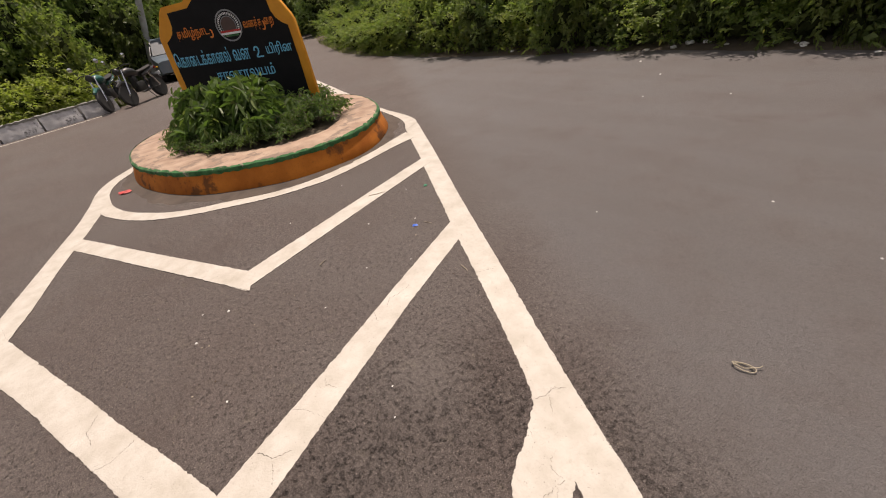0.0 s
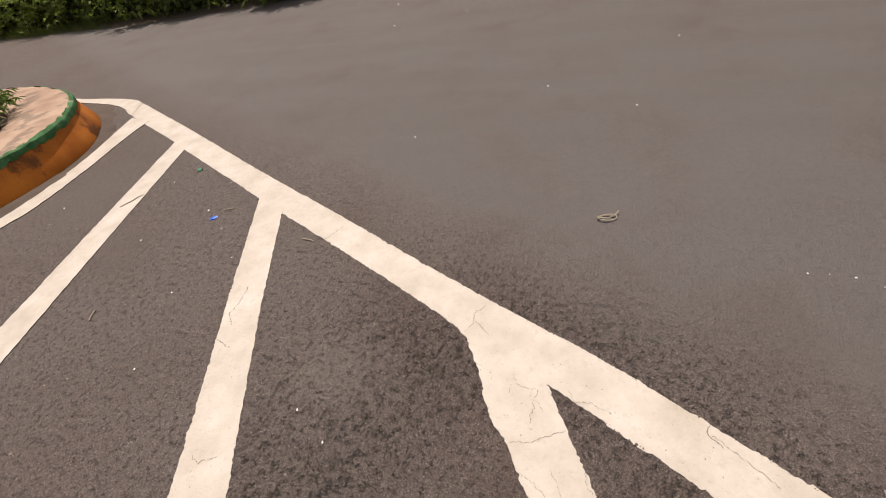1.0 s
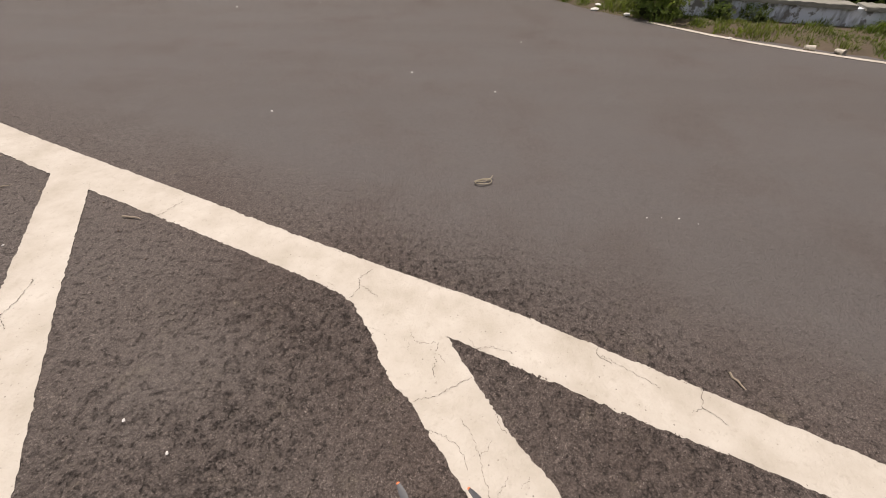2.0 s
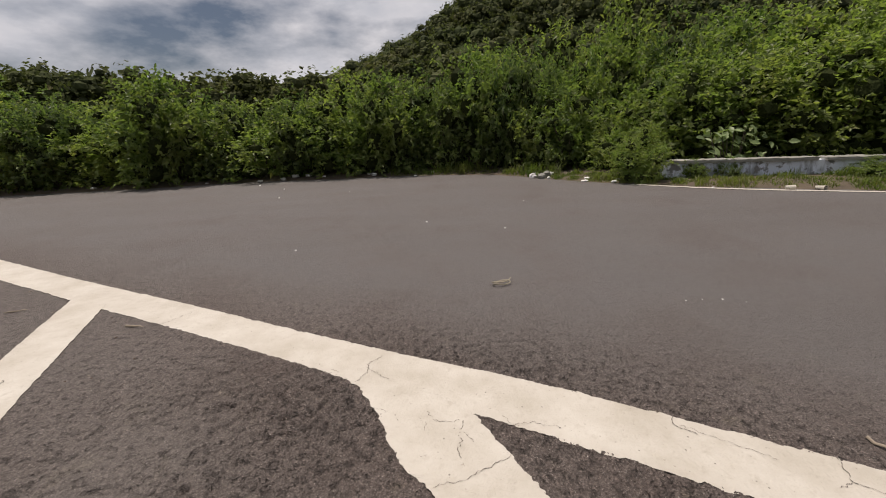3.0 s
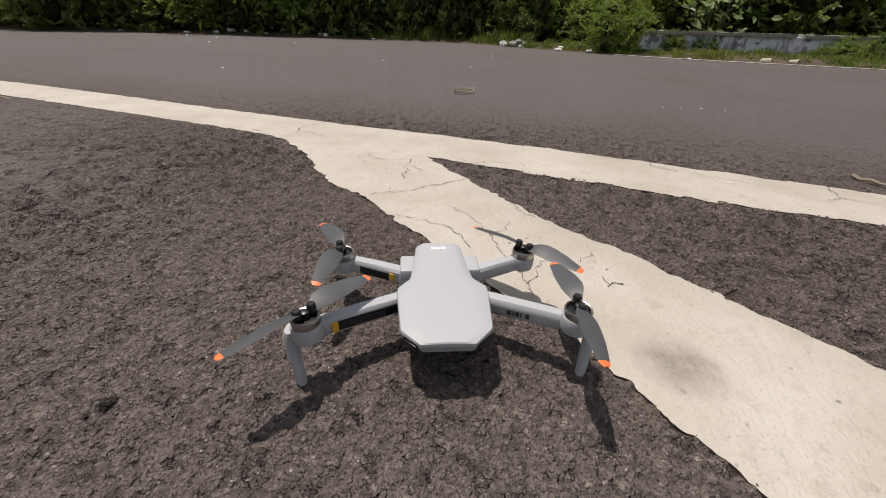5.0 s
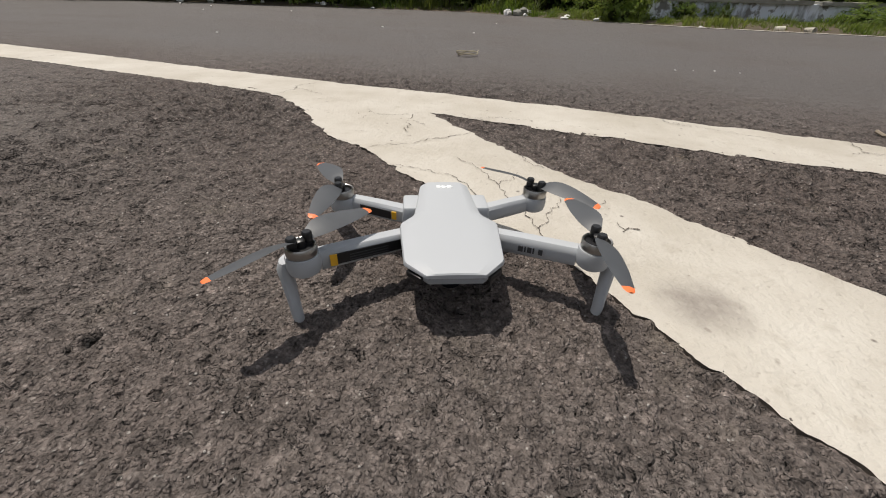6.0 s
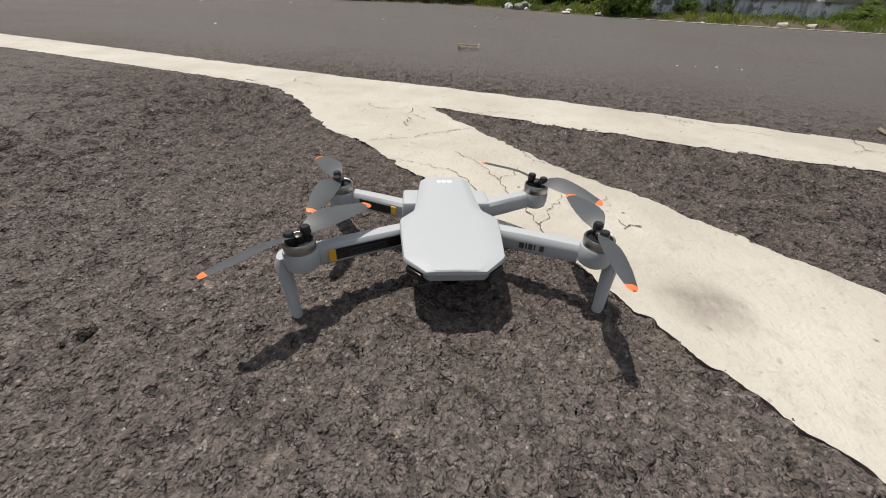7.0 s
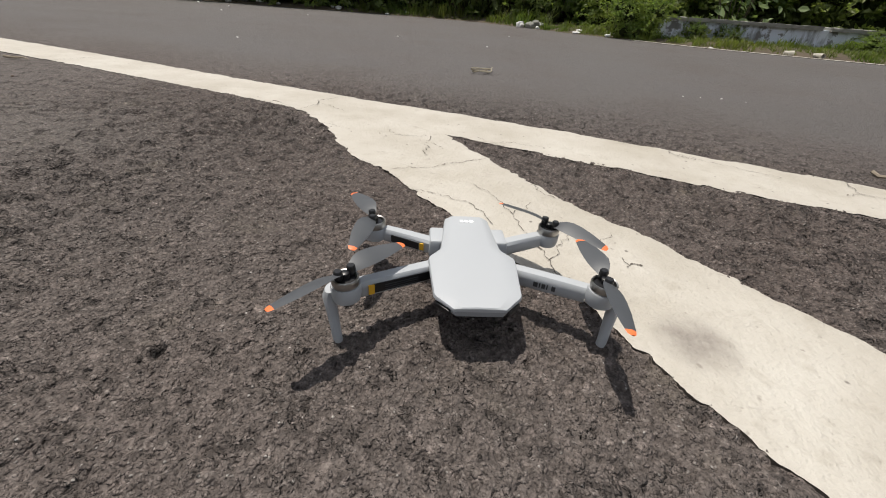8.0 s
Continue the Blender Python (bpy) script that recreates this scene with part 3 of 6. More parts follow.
def lines(lo, a, b, hi, step, grow=1.12, most=1e9, a2=1e9, b2=-1e9):
    """Grid lines: even between a and b, at most two steps wide from a2 to b2, wider outside."""
    mid = list(np.arange(a, b + step / 2, step))
    left, s, p = [], step, a
    while p > lo:
        s = min(s * grow, step * 2 if p > a2 else most)
        p -= s
        left.append(max(p, lo))
    right, s, p = [], step, mid[-1]
    while p < hi:
        s = min(s * grow, step * 2 if p < b2 else most)
        p += s
        right.append(min(p, hi))
    return np.array(left[::-1] + mid + right)


def sheet(name, xs, ys, height, material, smooth=True):
    x, y = np.meshgrid(xs, ys)
    z = height(x, y)
    k = np.arange(x.size).reshape(x.shape)
    quads = np.stack([k[:-1, :-1], k[:-1, 1:], k[1:, 1:], k[1:, :-1]], -1).reshape(-1, 4)
    return fast_mesh(name, np.stack([x, y, z], -1).reshape(-1, 3), quads, material, smooth)


# edges of the three stripes round the drone
MAIN_FAR = [(-4.49, 2.75), (-4.08, 2.67), (-3.39, 2.33), (-2.83, 2.06), (-2.11, 1.70), (-1.81, 1.55), (-1.45, 1.375), (-0.98, 1.150), (-0.58, 0.950), (-0.38, 0.855), (-0.10, 0.725), (0.14, 0.620), (0.41, 0.475), (0.56, 0.392), (0.74, 0.295), (2.4, -0.60)]
MAIN_NEAR = [(-3.90, 2.39), (-3.45, 2.17), (-2.84, 1.89), (-2.63, 1.78), (-2.11, 1.525), (-1.82, 1.39), (-1.62, 1.285), (-1.25, 1.11), (-0.80, 0.90), (-0.47, 0.74), (-0.27, 0.632), (0.0, 0.508), (0.19, 0.410), (0.34, 0.332), (0.46, 0.272), (0.59, 0.215), (0.81, 0.11), (2.3, -0.72)]
BRANCH_LEFT = [(-0.36, 0.700), (-0.28, 0.632), (-0.235, 0.560), (-0.20, 0.505), (-0.175, 0.440), (-0.14, 0.375), (-0.085, 0.325), (-0.05, 0.262), (-0.03, 0.232), (0.01, 0.165), (0.055, 0.100), (0.085, 0.066), (0.100, 0.045), (0.108, 0.016), (0.120, -0.010), (0.133, -0.04), (0.152, -0.072), (0.172, -0.102), (0.33, -0.36), (0.62, -0.86)]
SECOND_LEFT = [(-1.63, 1.36), (-1.60, 1.28), (-1.31, 0.67), (-1.08, 0.2), (-0.98, -0.01), (-0.79, -0.42), (-0.74, -0.53)]
SECOND_RIGHT = [(-1.40, 1.22), (-1.37, 1.155), (-1.12, 0.63), (-0.9, 0.21), (-0.8, 0.02), (-0.64, -0.28), (-0.53, -0.48)]
BRANCH_RIGHT = [(-0.10, 0.600), (-0.02, 0.530), (0.005, 0.498), (0.06, 0.392), (0.10, 0.318), (0.135, 0.258), (0.193, 0.176), (0.245, 0.102), (0.305, 0.0), (0.45, -0.21), (0.80, -0.78)]


def road_height(x, y):
    near = np.clip(1.5 - np.hypot(x, y - 0.15) / 0.9, 0, 1)
    z = rise(x, y)
    dents = np.clip(0.40 - value_noise(x, y, 0.017, 3), 0, 1) * (0.4 + 1.2 * value_noise(x, y, 0.09, 7))
    z = z + near * (0.0036 * (chippings(x, y, 0.0064, 1) - 0.78) + 0.0017 * (chippings(x, y, 0.0036, 2) - 0.65) + 0.0011 * (value_noise(x, y, 0.0034, 6) - 0.5) + 0.0030 * (value_noise(x, y, 0.035, 4) - 0.5) - 0.0045 * dents)
    off = np.hypot(x + 0.05, y - 0.15)
    crumbly = np.clip((off - 0.22) / 0.2, 0, 1) * np.clip((1.2 - off) / 0.55, 0, 1) * np.clip((2.1 - x - 2 * y) / 0.6, 0.12, 1) * np.clip((0.40 - x) / 0.4, 0.4, 1)
    flat = np.clip(1 - np.hypot(x + 0.66, y - 0.42) / 0.22, 0, 1)
    crumbly = crumbly * (0.55 + 0.9 * value_noise(x, y, 0.13, 15)) * (1 - 0.75 * flat)
    torn = np.clip((value_noise(x, y, 0.026, 13) - 0.60) / 0.15, 0, 1) * np.clip((value_noise(x, y, 0.17, 16) - 0.35) / 0.3, 0, 1)
    relief = crumbly * (0.0072 * (chippings(x, y, 0.0150, 11) - 0.85) + 0.0060 * (value_noise(x, y, 0.055, 12) - 0.7) - 0.0085 * torn)
    for one, other in ((MAIN_FAR, MAIN_NEAR), (BRANCH_LEFT, BRANCH_RIGHT), (SECOND_LEFT, SECOND_RIGHT)):
        under = inside_distance(x, y, one + other[::-1])
        relief = relief * np.clip((-under - 0.004) / 0.02, 0, 1)
        z = z - near * 0.0030 * np.clip((under - 0.004) / 0.004, 0, 1)
    pit = np.exp(-(((x + 0.207) / 0.0036) ** 2 + ((y + 0.010) / 0.0040) ** 2))
    return z + relief - 0.016 * pit + 0.012 * (value_noise(x, y, 1.7, 5) - 0.5) * np.clip(np.hypot(x, y) - 0.9, 0, 1)


HILL_AZ = np.radians([-180, -120, -90, -60, -47, -32, -17, -11, -4, 4, 15, 27, 37, 45, 60, 100, 180])
HILL_H = np.array([4, 6, 8, 8, 8, 11, 15, 24, 33, 48, 55, 49, 34, 24, 24, 10, 4.0])


def ground_height(x, y):
    d = inside_distance(x, y, ROAD_EDGE) + 0.10 * (value_noise(x, y, 0.35, 8) - 0.5) + 0.07 * (value_noise(x, y, 0.12, 9) - 0.5)
    verge = np.where(d > 0, -0.012 - 0.10 * np.clip(d / 0.25, 0, 1), 0.05 * np.clip(-d / 0.4, 0, 1) - 0.012)
    r = np.hypot(x, y)
    far = np.clip((r - 55) / 120, 0, 1)
    hill = np.interp(np.arctan2(x, y), HILL_AZ, HILL_H) * far * far * (3 - 2 * far)
    bank = 0.05 * np.clip(-d - 0.5, 0, 12) * np.clip(r / 8, 0, 1)
    return np.clip(rise(x, y), 0, 1.2) + verge + 0.5 * bank + hill + 0.05 * (value_noise(x, y, 0.6, 10) - 0.5) * np.clip(-d, 0, 1)


ground_mesh = sheet("ground", lines(-420, -18, 7, 420, 0.14, 1.10, 12), lines(-300, -4, 9, 420, 0.14, 1.10, 12), ground_height, SOIL)
ground_mesh.materials.append(LEAF_LITTER)
centres = np.zeros(len(ground_mesh.polygons) * 3)
ground_mesh.polygons.foreach_get("center", centres)
centres = centres.reshape(-1, 3)
off_road = inside_distance(centres[:, 0], centres[:, 1], ROAD_EDGE) + 0.5 * value_noise(centres[:, 0], centres[:, 1], 0.5, 12)
ground_mesh.polygons.foreach_set("material_index", (off_road < -0.7).astype(np.int32))
tagged(new("ground", ground_mesh),
       "brown earth verge and wooded slopes beyond the road", "ground", kind="structure")
tagged(new("road", sheet("road", lines(-34, -0.37, 0.31, 16, 0.0016, 1.07, 0.5, -1.0, 0.62), lines(-11, -0.14, 0.26, 15, 0.0016, 1.07, 0.5, -0.25, 0.80), road_height, ASPHALT, True)),
       "worn dark grey-brown asphalt road with coarse chippings", "road", kind="structure")


# ---- painted lines ----
def ragged(points, step, wobble, seed, closed=False):
    """A polyline resampled at even steps, with uneven sideways wobble."""
    rng = random.Random(seed)
    out = []
    ends = points + points[:1] if closed else points
    for (x0, y0), (x1, y1) in zip(ends, ends[1:]):
        n = max(1, int(math.hypot(x1 - x0, y1 - y0) / step))
        for i in range(n):
            t = i / n
            x, y = x0 + t * (x1 - x0), y0 + t * (y1 - y0)
            w = wobble * (rng.random() - 0.5) * 2
            d = math.hypot(x1 - x0, y1 - y0) or 1
            out.append((x - (y1 - y0) / d * w, y + (x1 - x0) / d * w))
    if not closed:
        out.append(ends[-1])
    return out


def smooth_line(points, times=2):
    """Corner cutting that keeps the ends."""
    for _ in range(times):
        out = [points[0]]
        for (x0, y0), (x1, y1) in zip(points, points[1:]):
            out += [(0.75 * x0 + 0.25 * x1, 0.75 * y0 + 0.25 * y1), (0.25 * x0 + 0.75 * x1, 0.25 * y0 + 0.75 * y1)]
        points = out + [points[-1]]
    return points


def along(points, n):
    """n points at even lengths along a polyline."""
    p = np.array(points, float)
    s = np.r_[0, np.cumsum(np.hypot(*np.diff(p, axis=0).T))]
    q = np.linspace(0, s[-1], n)
    return np.stack([np.interp(q, s, p[:, 0]), np.interp(q, s, p[:, 1])], -1)


def stripe(edge_a, edge_b, label, step, seed, cut=2, lift=0.0010):
    """A painted stripe between two edges that run the same way, slightly proud, with chipped sides and dark edges."""
    rng = np.random.default_rng(seed)
    a, b = smooth_line(edge_a, cut), smooth_line(edge_b, cut)
    n = max(8, int(max(np.hypot(*np.diff(np.array(e), axis=0).T).sum() for e in (a, b)) / step))
    a, b = along(a, n), along(b, n)

    def chipped(edge, other, k):
        d = np.gradient(edge, axis=0)
        out = np.stack([d[:, 1], -d[:, 0]], -1) / (np.hypot(d[:, 0], d[:, 1])[:, None] + 1e-9)
        out = np.where(((other - edge) * out).sum(1)[:, None] > 0, -out, out)
        s = np.arange(n) * step
        rag = 0.55 + 0.9 * value_noise(s, s * 0 + k, 0.11, k + 2)
        w = 0.0050 * (value_noise(s, s * 0 + k, 0.032, k) - 0.5) + 0.0060 * (value_noise(s, s * 0 + k, 0.0095, k + 1) - 0.5) + 0.0011 * (rng.random(n) - 0.5)
        return edge + out * (w * rag)[:, None]

    a, b = chipped(a, b, seed), chipped(b, a, seed + 17)
    x, y = np.moveaxis(np.stack([a * (1 - k) + b * k for k in (0.0, 0.0, 0.015, 0.2, 0.4, 0.6, 0.8, 0.985, 1.0, 1.0)]), -1, 0)
    near, away = np.clip(1.5 - np.hypot(x, y - 0.15) / 0.9, 0, 1), np.clip(np.hypot(x, y) - 0.9, 0, 1)
    z = rise(x, y) + lift + near * 0.0030 * (value_noise(x, y, 0.035, 4) - 0.5) + 0.012 * (value_noise(x, y, 1.7, 5) - 0.5) * away + 0.003 * away
    z[[1, -2]] -= 0.0005
    z[[0, -1]] -= 0.009
    k = np.arange(x.size).reshape(x.shape)
    quads = np.stack([k[:-1, :-1], k[:-1, 1:], k[1:, 1:], k[1:, :-1]], -1).reshape(-1, 4)
    if (b - a)[0] @ np.array([-(a[1] - a[0])[1], (a[1] - a[0])[0]]) < 0:
        quads = quads[:, ::-1]
    me = fast_mesh("road_marking", np.stack([x, y, z], -1).reshape(-1, 3), quads, PAINT, True)
    me.set_sharp_from_angle(angle=radians(40))
    me.materials.append(PAINT_EDGE)
    side = np.zeros((len(x) - 1, n - 1), np.int32)
    side[[0, -1]] = 1
    me.polygons.foreach_set("material_index", side.ravel())
    return tagged(new("road_marking", me), label, "road marking", "painted lines of the traffic island", "structure")


MAIN = stripe(MAIN_FAR, MAIN_NEAR, "cream-white painted line with fine cracks on the asphalt", 0.006, 21, 2, 0.0)
NEAR_BRANCH = stripe(BRANCH_LEFT, BRANCH_RIGHT, "cracked cream-white painted stripe with a ragged edge", 0.0025, 33, 1, 0.0006)
SECOND = stripe(SECOND_LEFT, SECOND_RIGHT, "long cream-white painted chevron stripe", 0.01, 45, 0)
ARM = stripe([(-3.06, -1.385), (-2.859, -1.331), (-2.509, -1.176), (-2.115, -1.004), (-1.801, -0.862), (-1.518, -0.741), (-1.286, -0.637), (-1.086, -0.546), (-0.911, -0.466), (-0.791, -0.417), (-0.66, -0.36)], [(-2.75, -1.48), (-2.284, -1.269), (-1.931, -1.102), (-1.598, -0.959), (-1.332, -0.84), (-1.148, -0.758), (-1.052, -0.718), (-0.53, -0.48)],
             "wide cream-white painted chevron arm with hairline cracks", 0.01, 57, 0, 0.0026)
CHEVRON_R = stripe([(-2.86, 2.0), (-2.80, 1.84), (-2.51, 0.86), (-2.26, 0.06), (-2.2, -0.10)], [(-2.66, 1.90), (-2.62, 1.77), (-2.30, 0.76), (-2.05, 0.0), (-2.02, -0.02)], "thin cream-white chevron stripe", 0.015, 61, 0)
CHEVRON_L = stripe([(-2.2, 0.07), (-2.26, 0.05), (-3.05, -0.35), (-4.35, -1.0)], [(-2.0, 0.0), (-2.06, -0.03), (-2.79, -0.39), (-4.10, -1.05)], "thin cream-white chevron stripe", 0.015, 67, 0, 0.0026)
CURVE = stripe([(-3.74, 2.29), (-3.67, 2.10), (-3.50, 1.64), (-3.44, 1.27), (-3.43, 0.97), (-3.50, 0.69), (-3.64, 0.45), (-3.81, 0.22), (-3.94, -0.02), (-4.15, -0.26), (-4.41, -0.44), (-4.65, -0.59), (-5.0, -0.72), (-5.33, -0.77), (-5.76, -0.79)],
               [(-3.45, 2.22), (-3.43, 1.97), (-3.32, 1.54), (-3.26, 1.07), (-3.31, 0.88), (-3.38, 0.65), (-3.50, 0.42), (-3.65, 0.19), (-3.79, -0.04), (-3.98, -0.27), (-4.17, -0.46), (-4.44, -0.64), (-4.75, -0.79), (-4.99, -0.87), (-5.6, -0.95)],
               "curved cream-white line round the island kerb", 0.02, 71, 1, 0.0026)
LEFT = stripe([(-5.2, -0.82), (-4.99, -0.86), (-4.43, -0.97), (-4.15, -1.04), (-3.75, -1.13), (-3.13, -1.235), (-2.9, -1.30), (-1.0, -1.68), (1.5, -2.12)],
              [(-5.75, -0.95), (-5.52, -0.98), (-4.85, -1.07), (-4.33, -1.19), (-3.7, -1.32), (-3.24, -1.42), (-1.0, -1.86), (1.5, -2.30)], "cream-white painted edge line", 0.02, 83, 1)
BACK_L = stripe([(-5.0, -0.80), (-5.76, -0.79), (-6.15, -0.72), (-6.45, -0.57), (-7.0, -0.2), (-7.6, 0.3), (-8.2, 1.1)], [(-5.0, -1.02), (-5.75, -0.96), (-6.0, -0.93), (-6.32, -0.85), (-6.64, -0.68), (-7.2, -0.28), (-7.8, 0.22), (-8.4, 1.05)],
                "curved cream-white line round the island kerb", 0.03, 89, 1, 0.0034)
BACK_R = stripe([(-3.80, 2.34), (-3.93, 2.43), (-4.27, 2.58), (-4.75, 2.67), (-5.6, 2.78), (-7.5, 3.08), (-10.5, 3.5)], [(-3.95, 2.60), (-4.08, 2.67), (-4.49, 2.75), (-5.12, 2.79), (-5.8, 2.93), (-7.5, 3.26), (-10.5, 3.72)],
                "curved cream-white line behind the island", 0.03, 97, 1, 0.0034)
EDGE = stripe([(1.82, 3.88), (2.32, 3.35), (2.82, 3.00), (3.62, 2.54), (5.92, 1.13)], [(1.86, 3.92), (2.36, 3.39), (2.86, 3.04), (3.66, 2.58), (5.96, 1.18)], "thin faded edge line along the verge", 0.02, 101, 1)
LEFT_EDGE = stripe([(-12.9, -6), (-13.55, -3), (-14.25, -0.6)], [(-13.0, -6), (-13.65, -3), (-14.35, -0.6)], "thin white line beside the kerb", 0.05, 103, 0)


def crack(points, width, parent, seed):
    """A thin crack, an uneven dark ribbon in the paint."""
    rng = random.Random(seed)
    p = along(ragged(points, 0.006, 0.0040, seed), max(10, int(len(points) * 16)))
    d = np.gradient(p, axis=0)
    d /= np.hypot(d[:, 0], d[:, 1])[:, None] + 1e-9
    w = np.array([width * (0.10 + 0.70 * rng.random() ** 1.6) for _ in p]) / 2
    w[0] = w[-1] = width * 0.08
    s = np.stack([-d[:, 1], d[:, 0]], -1) * w[:, None]
    verts = [(x, y, 0.0014 + 0.0030 * float(np.clip(1.5 - math.hypot(x, y - 0.15) / 0.9, 0, 1) * (value_noise(np.float64(x), np.float64(y), 0.035, 4) - 0.5)) + float(rise(np.float64(x), np.float64(y))) + (0.003 if math.hypot(x, y) > 1.2 else 0.0)) for x, y in np.concatenate([p + s, p - s])]
    n = len(p)
    ob = new("crack", mesh_of("crack", verts, [(i + n, i + n + 1, i + 1, i) for i in range(n - 1)], CRACK))
    ob.parent = parent
    return ob


NEAR_CRACKS = [
        ([(-0.082, 0.327), (-0.03, 0.338), (0.02, 0.365), (0.061, 0.390)], 0.0022),
        ([(0.03, 0.285), (0.05, 0.250), (0.066, 0.205), (0.073, 0.165), (0.081, 0.130), (0.084, 0.114), (0.084, 0.086)], 0.0017),
        ([(0.084, 0.105), (0.095, 0.120), (0.111, 0.147), (0.122, 0.165)], 0.0014), ([(0.066, 0.205), (0.085, 0.215), (0.095, 0.235)], 0.0014), ([(-0.05, 0.262), (0.0, 0.240), (0.035, 0.205), (0.04, 0.175)], 0.0016),
        ([(0.10, 0.335), (0.118, 0.300), (0.112, 0.270), (0.13, 0.25)], 0.0016),
        ([(-0.02, 0.485), (-0.035, 0.455), (-0.028, 0.430), (-0.038, 0.405), (-0.030, 0.385)], 0.0030), ([(-0.035, 0.455), (-0.015, 0.445), (-0.005, 0.425)], 0.0018)]
EDGE_CRACKS = [
        ([(-0.10, 0.52), (-0.085, 0.49), (-0.06, 0.482), (-0.03, 0.486)], 0.0018), ([(-0.115, 0.50), (-0.10, 0.485), (-0.102, 0.46)], 0.0014),
        ([(0.156, 0.100), (0.163, 0.103), (0.172, 0.101)], 0.0034), ([(0.160, 0.102), (0.158, 0.115)], 0.0014), ([(0.146, 0.142), (0.157, 0.150), (0.166, 0.163)], 0.0011),
        ([(-0.22, 0.54), (-0.18, 0.52), (-0.16, 0.49)], 0.0014)]
for k, (pts, w) in enumerate(NEAR_CRACKS + EDGE_CRACKS):
    crack(pts, w, NEAR_BRANCH, 200 + k)
for k, (pts, w) in enumerate([
        ([(-0.285, 0.637), (-0.262, 0.675), (-0.268, 0.715), (-0.23, 0.755)], 0.0024), ([(-0.268, 0.70), (-0.20, 0.640)], 0.0014),
        ([(0.396, 0.475), (0.390, 0.455), (0.405, 0.440), (0.42, 0.425)], 0.0030), ([(0.40, 0.45), (0.47, 0.40), (0.52, 0.36)], 0.0014),
        ([(0.06, 0.50), (0.075, 0.47), (0.12, 0.475), (0.17, 0.455)], 0.0018), ([(0.62, 0.36), (0.60, 0.31), (0.64, 0.27)], 0.0024), ([(0.60, 0.31), (0.57, 0.30)], 0.002),
        ([(-0.98, 1.10), (-1.02, 1.03), (-1.05, 1.0)], 0.0030), ([(0.95, 0.20), (0.93, 0.14), (0.96, 0.07)], 0.003)]):
    crack(pts, w, MAIN, 300 + k)
for k, (pts, w) in enumerate([
        ([(-1.20, 0.45), (-1.10, 0.42), (-1.0, 0.44)], 0.003), ([(-1.05, 0.10), (-0.95, 0.07), (-0.90, 0.10)], 0.003), ([(-0.95, -0.10), (-0.90, -0.05), (-0.80, 0.0)], 0.0025),
        ([(-0.85, -0.26), (-0.78, -0.22), (-0.76, -0.15)], 0.004), ([(-0.78, -0.22), (-0.68, -0.25)], 0.003), ([(-1.24, 0.70), (-1.22, 0.62), (-1.23, 0.56), (-1.18, 0.52)], 0.003)]):
    crack(pts, w, SECOND, 400 + k)
for k, (pts, w) in enumerate([([(-1.3, -0.66), (-1.25, -0.75), (-1.27, -0.83)], 0.003), ([(-1.0, -0.55), (-0.95, -0.62), (-0.85, -0.64)], 0.003), ([(-1.6, -0.80), (-1.52, -0.84), (-1.42, -0.82)], 0.003)]):
    crack(pts, w, ARM, 450 + k)


# ---- foliage ----
def leaf_mesh(name, points, normals, sizes, material, rng, width=0.42, droop=0.35, simple=True):
    """Many pointed leaves, each two facets folded along the midrib."""
    n = len(points)
    up = rng.normal(size=(n, 3)) * 0.45 + normals * 1.1 + np.array([0, 0, 0.5])
    up /= np.linalg.norm(up, axis=1)[:, None]
    d = rng.normal(size=(n, 3)) + normals * 0.7
    d -= up * (d * up).sum(1)[:, None]
    d /= np.linalg.norm(d, axis=1)[:, None] + 1e-9
    s = np.cross(up, d)
    L = sizes[:, None]
    fold = rng.uniform(0.05, 0.22, (n, 1))
    down = np.array([0, 0, -1.0]) * droop * rng.uniform(0.2, 1, (n, 1))
    if simple:
        mid = points + L * (0.45 * d + 0.3 * down)
        verts = np.stack([points, mid + L * (width * 0.5 * s + fold * 0.5 * up), points + L * (d + down), mid + L * (-width * 0.5 * s + fold * 0.5 * up)], 1).reshape(-1, 3)
        base = np.arange(n)[:, None] * 4
        return fast_mesh(name, verts, np.concatenate([base + np.array([[0, 2, 1]]), base + np.array([[0, 3, 2]])]), material)
    p0 = points
    p1 = points + L * (0.28 * d + width * 0.43 * s + fold * 0.5 * up)
    p2 = points + L * (0.66 * d + width * 0.40 * s + fold * 0.5 * up + 0.4 * down)
    p3 = points + L * (1.0 * d + down)
    p4 = points + L * (0.66 * d - width * 0.40 * s + fold * 0.5 * up + 0.4 * down)
    p5 = points + L * (0.28 * d - width * 0.43 * s + fold * 0.5 * up)
    verts = np.stack([p0, p1, p2, p3, p4, p5], 1).reshape(-1, 3)
    base = np.arange(n)[:, None] * 6
    quads = np.concatenate([base + np.array([[0, 3, 2, 1]]), base + np.array([[0, 5, 4, 3]])])
    return fast_mesh(name, verts, quads, material)


def crown_points(n, clumps, rng, hollow=0.55):
    """Points on the outer parts of a set of clumps (x, y, z, radius, flatness), with their outward directions."""
    c = np.array(clumps)
    pick = rng.choice(len(c), n, p=c[:, 3] ** 2 / (c[:, 3] ** 2).sum())
    v = rng.normal(size=(n, 3))
    v /= np.linalg.norm(v, axis=1)[:, None]
    r = c[pick, 3:4] * (hollow + (1 - hollow) * rng.random((n, 1)) ** 0.6) * (1 + 0.12 * rng.normal(size=(n, 1)))
    p = c[pick, :3] + v * r * np.stack([np.ones(n), np.ones(n), c[pick, 4]], -1)
    return p, v


ICO = bmesh.new()
bmesh.ops.create_icosphere(ICO, subdivisions=1, radius=1.0)
ICO_V = np.array([v.co[:] for v in ICO.verts])
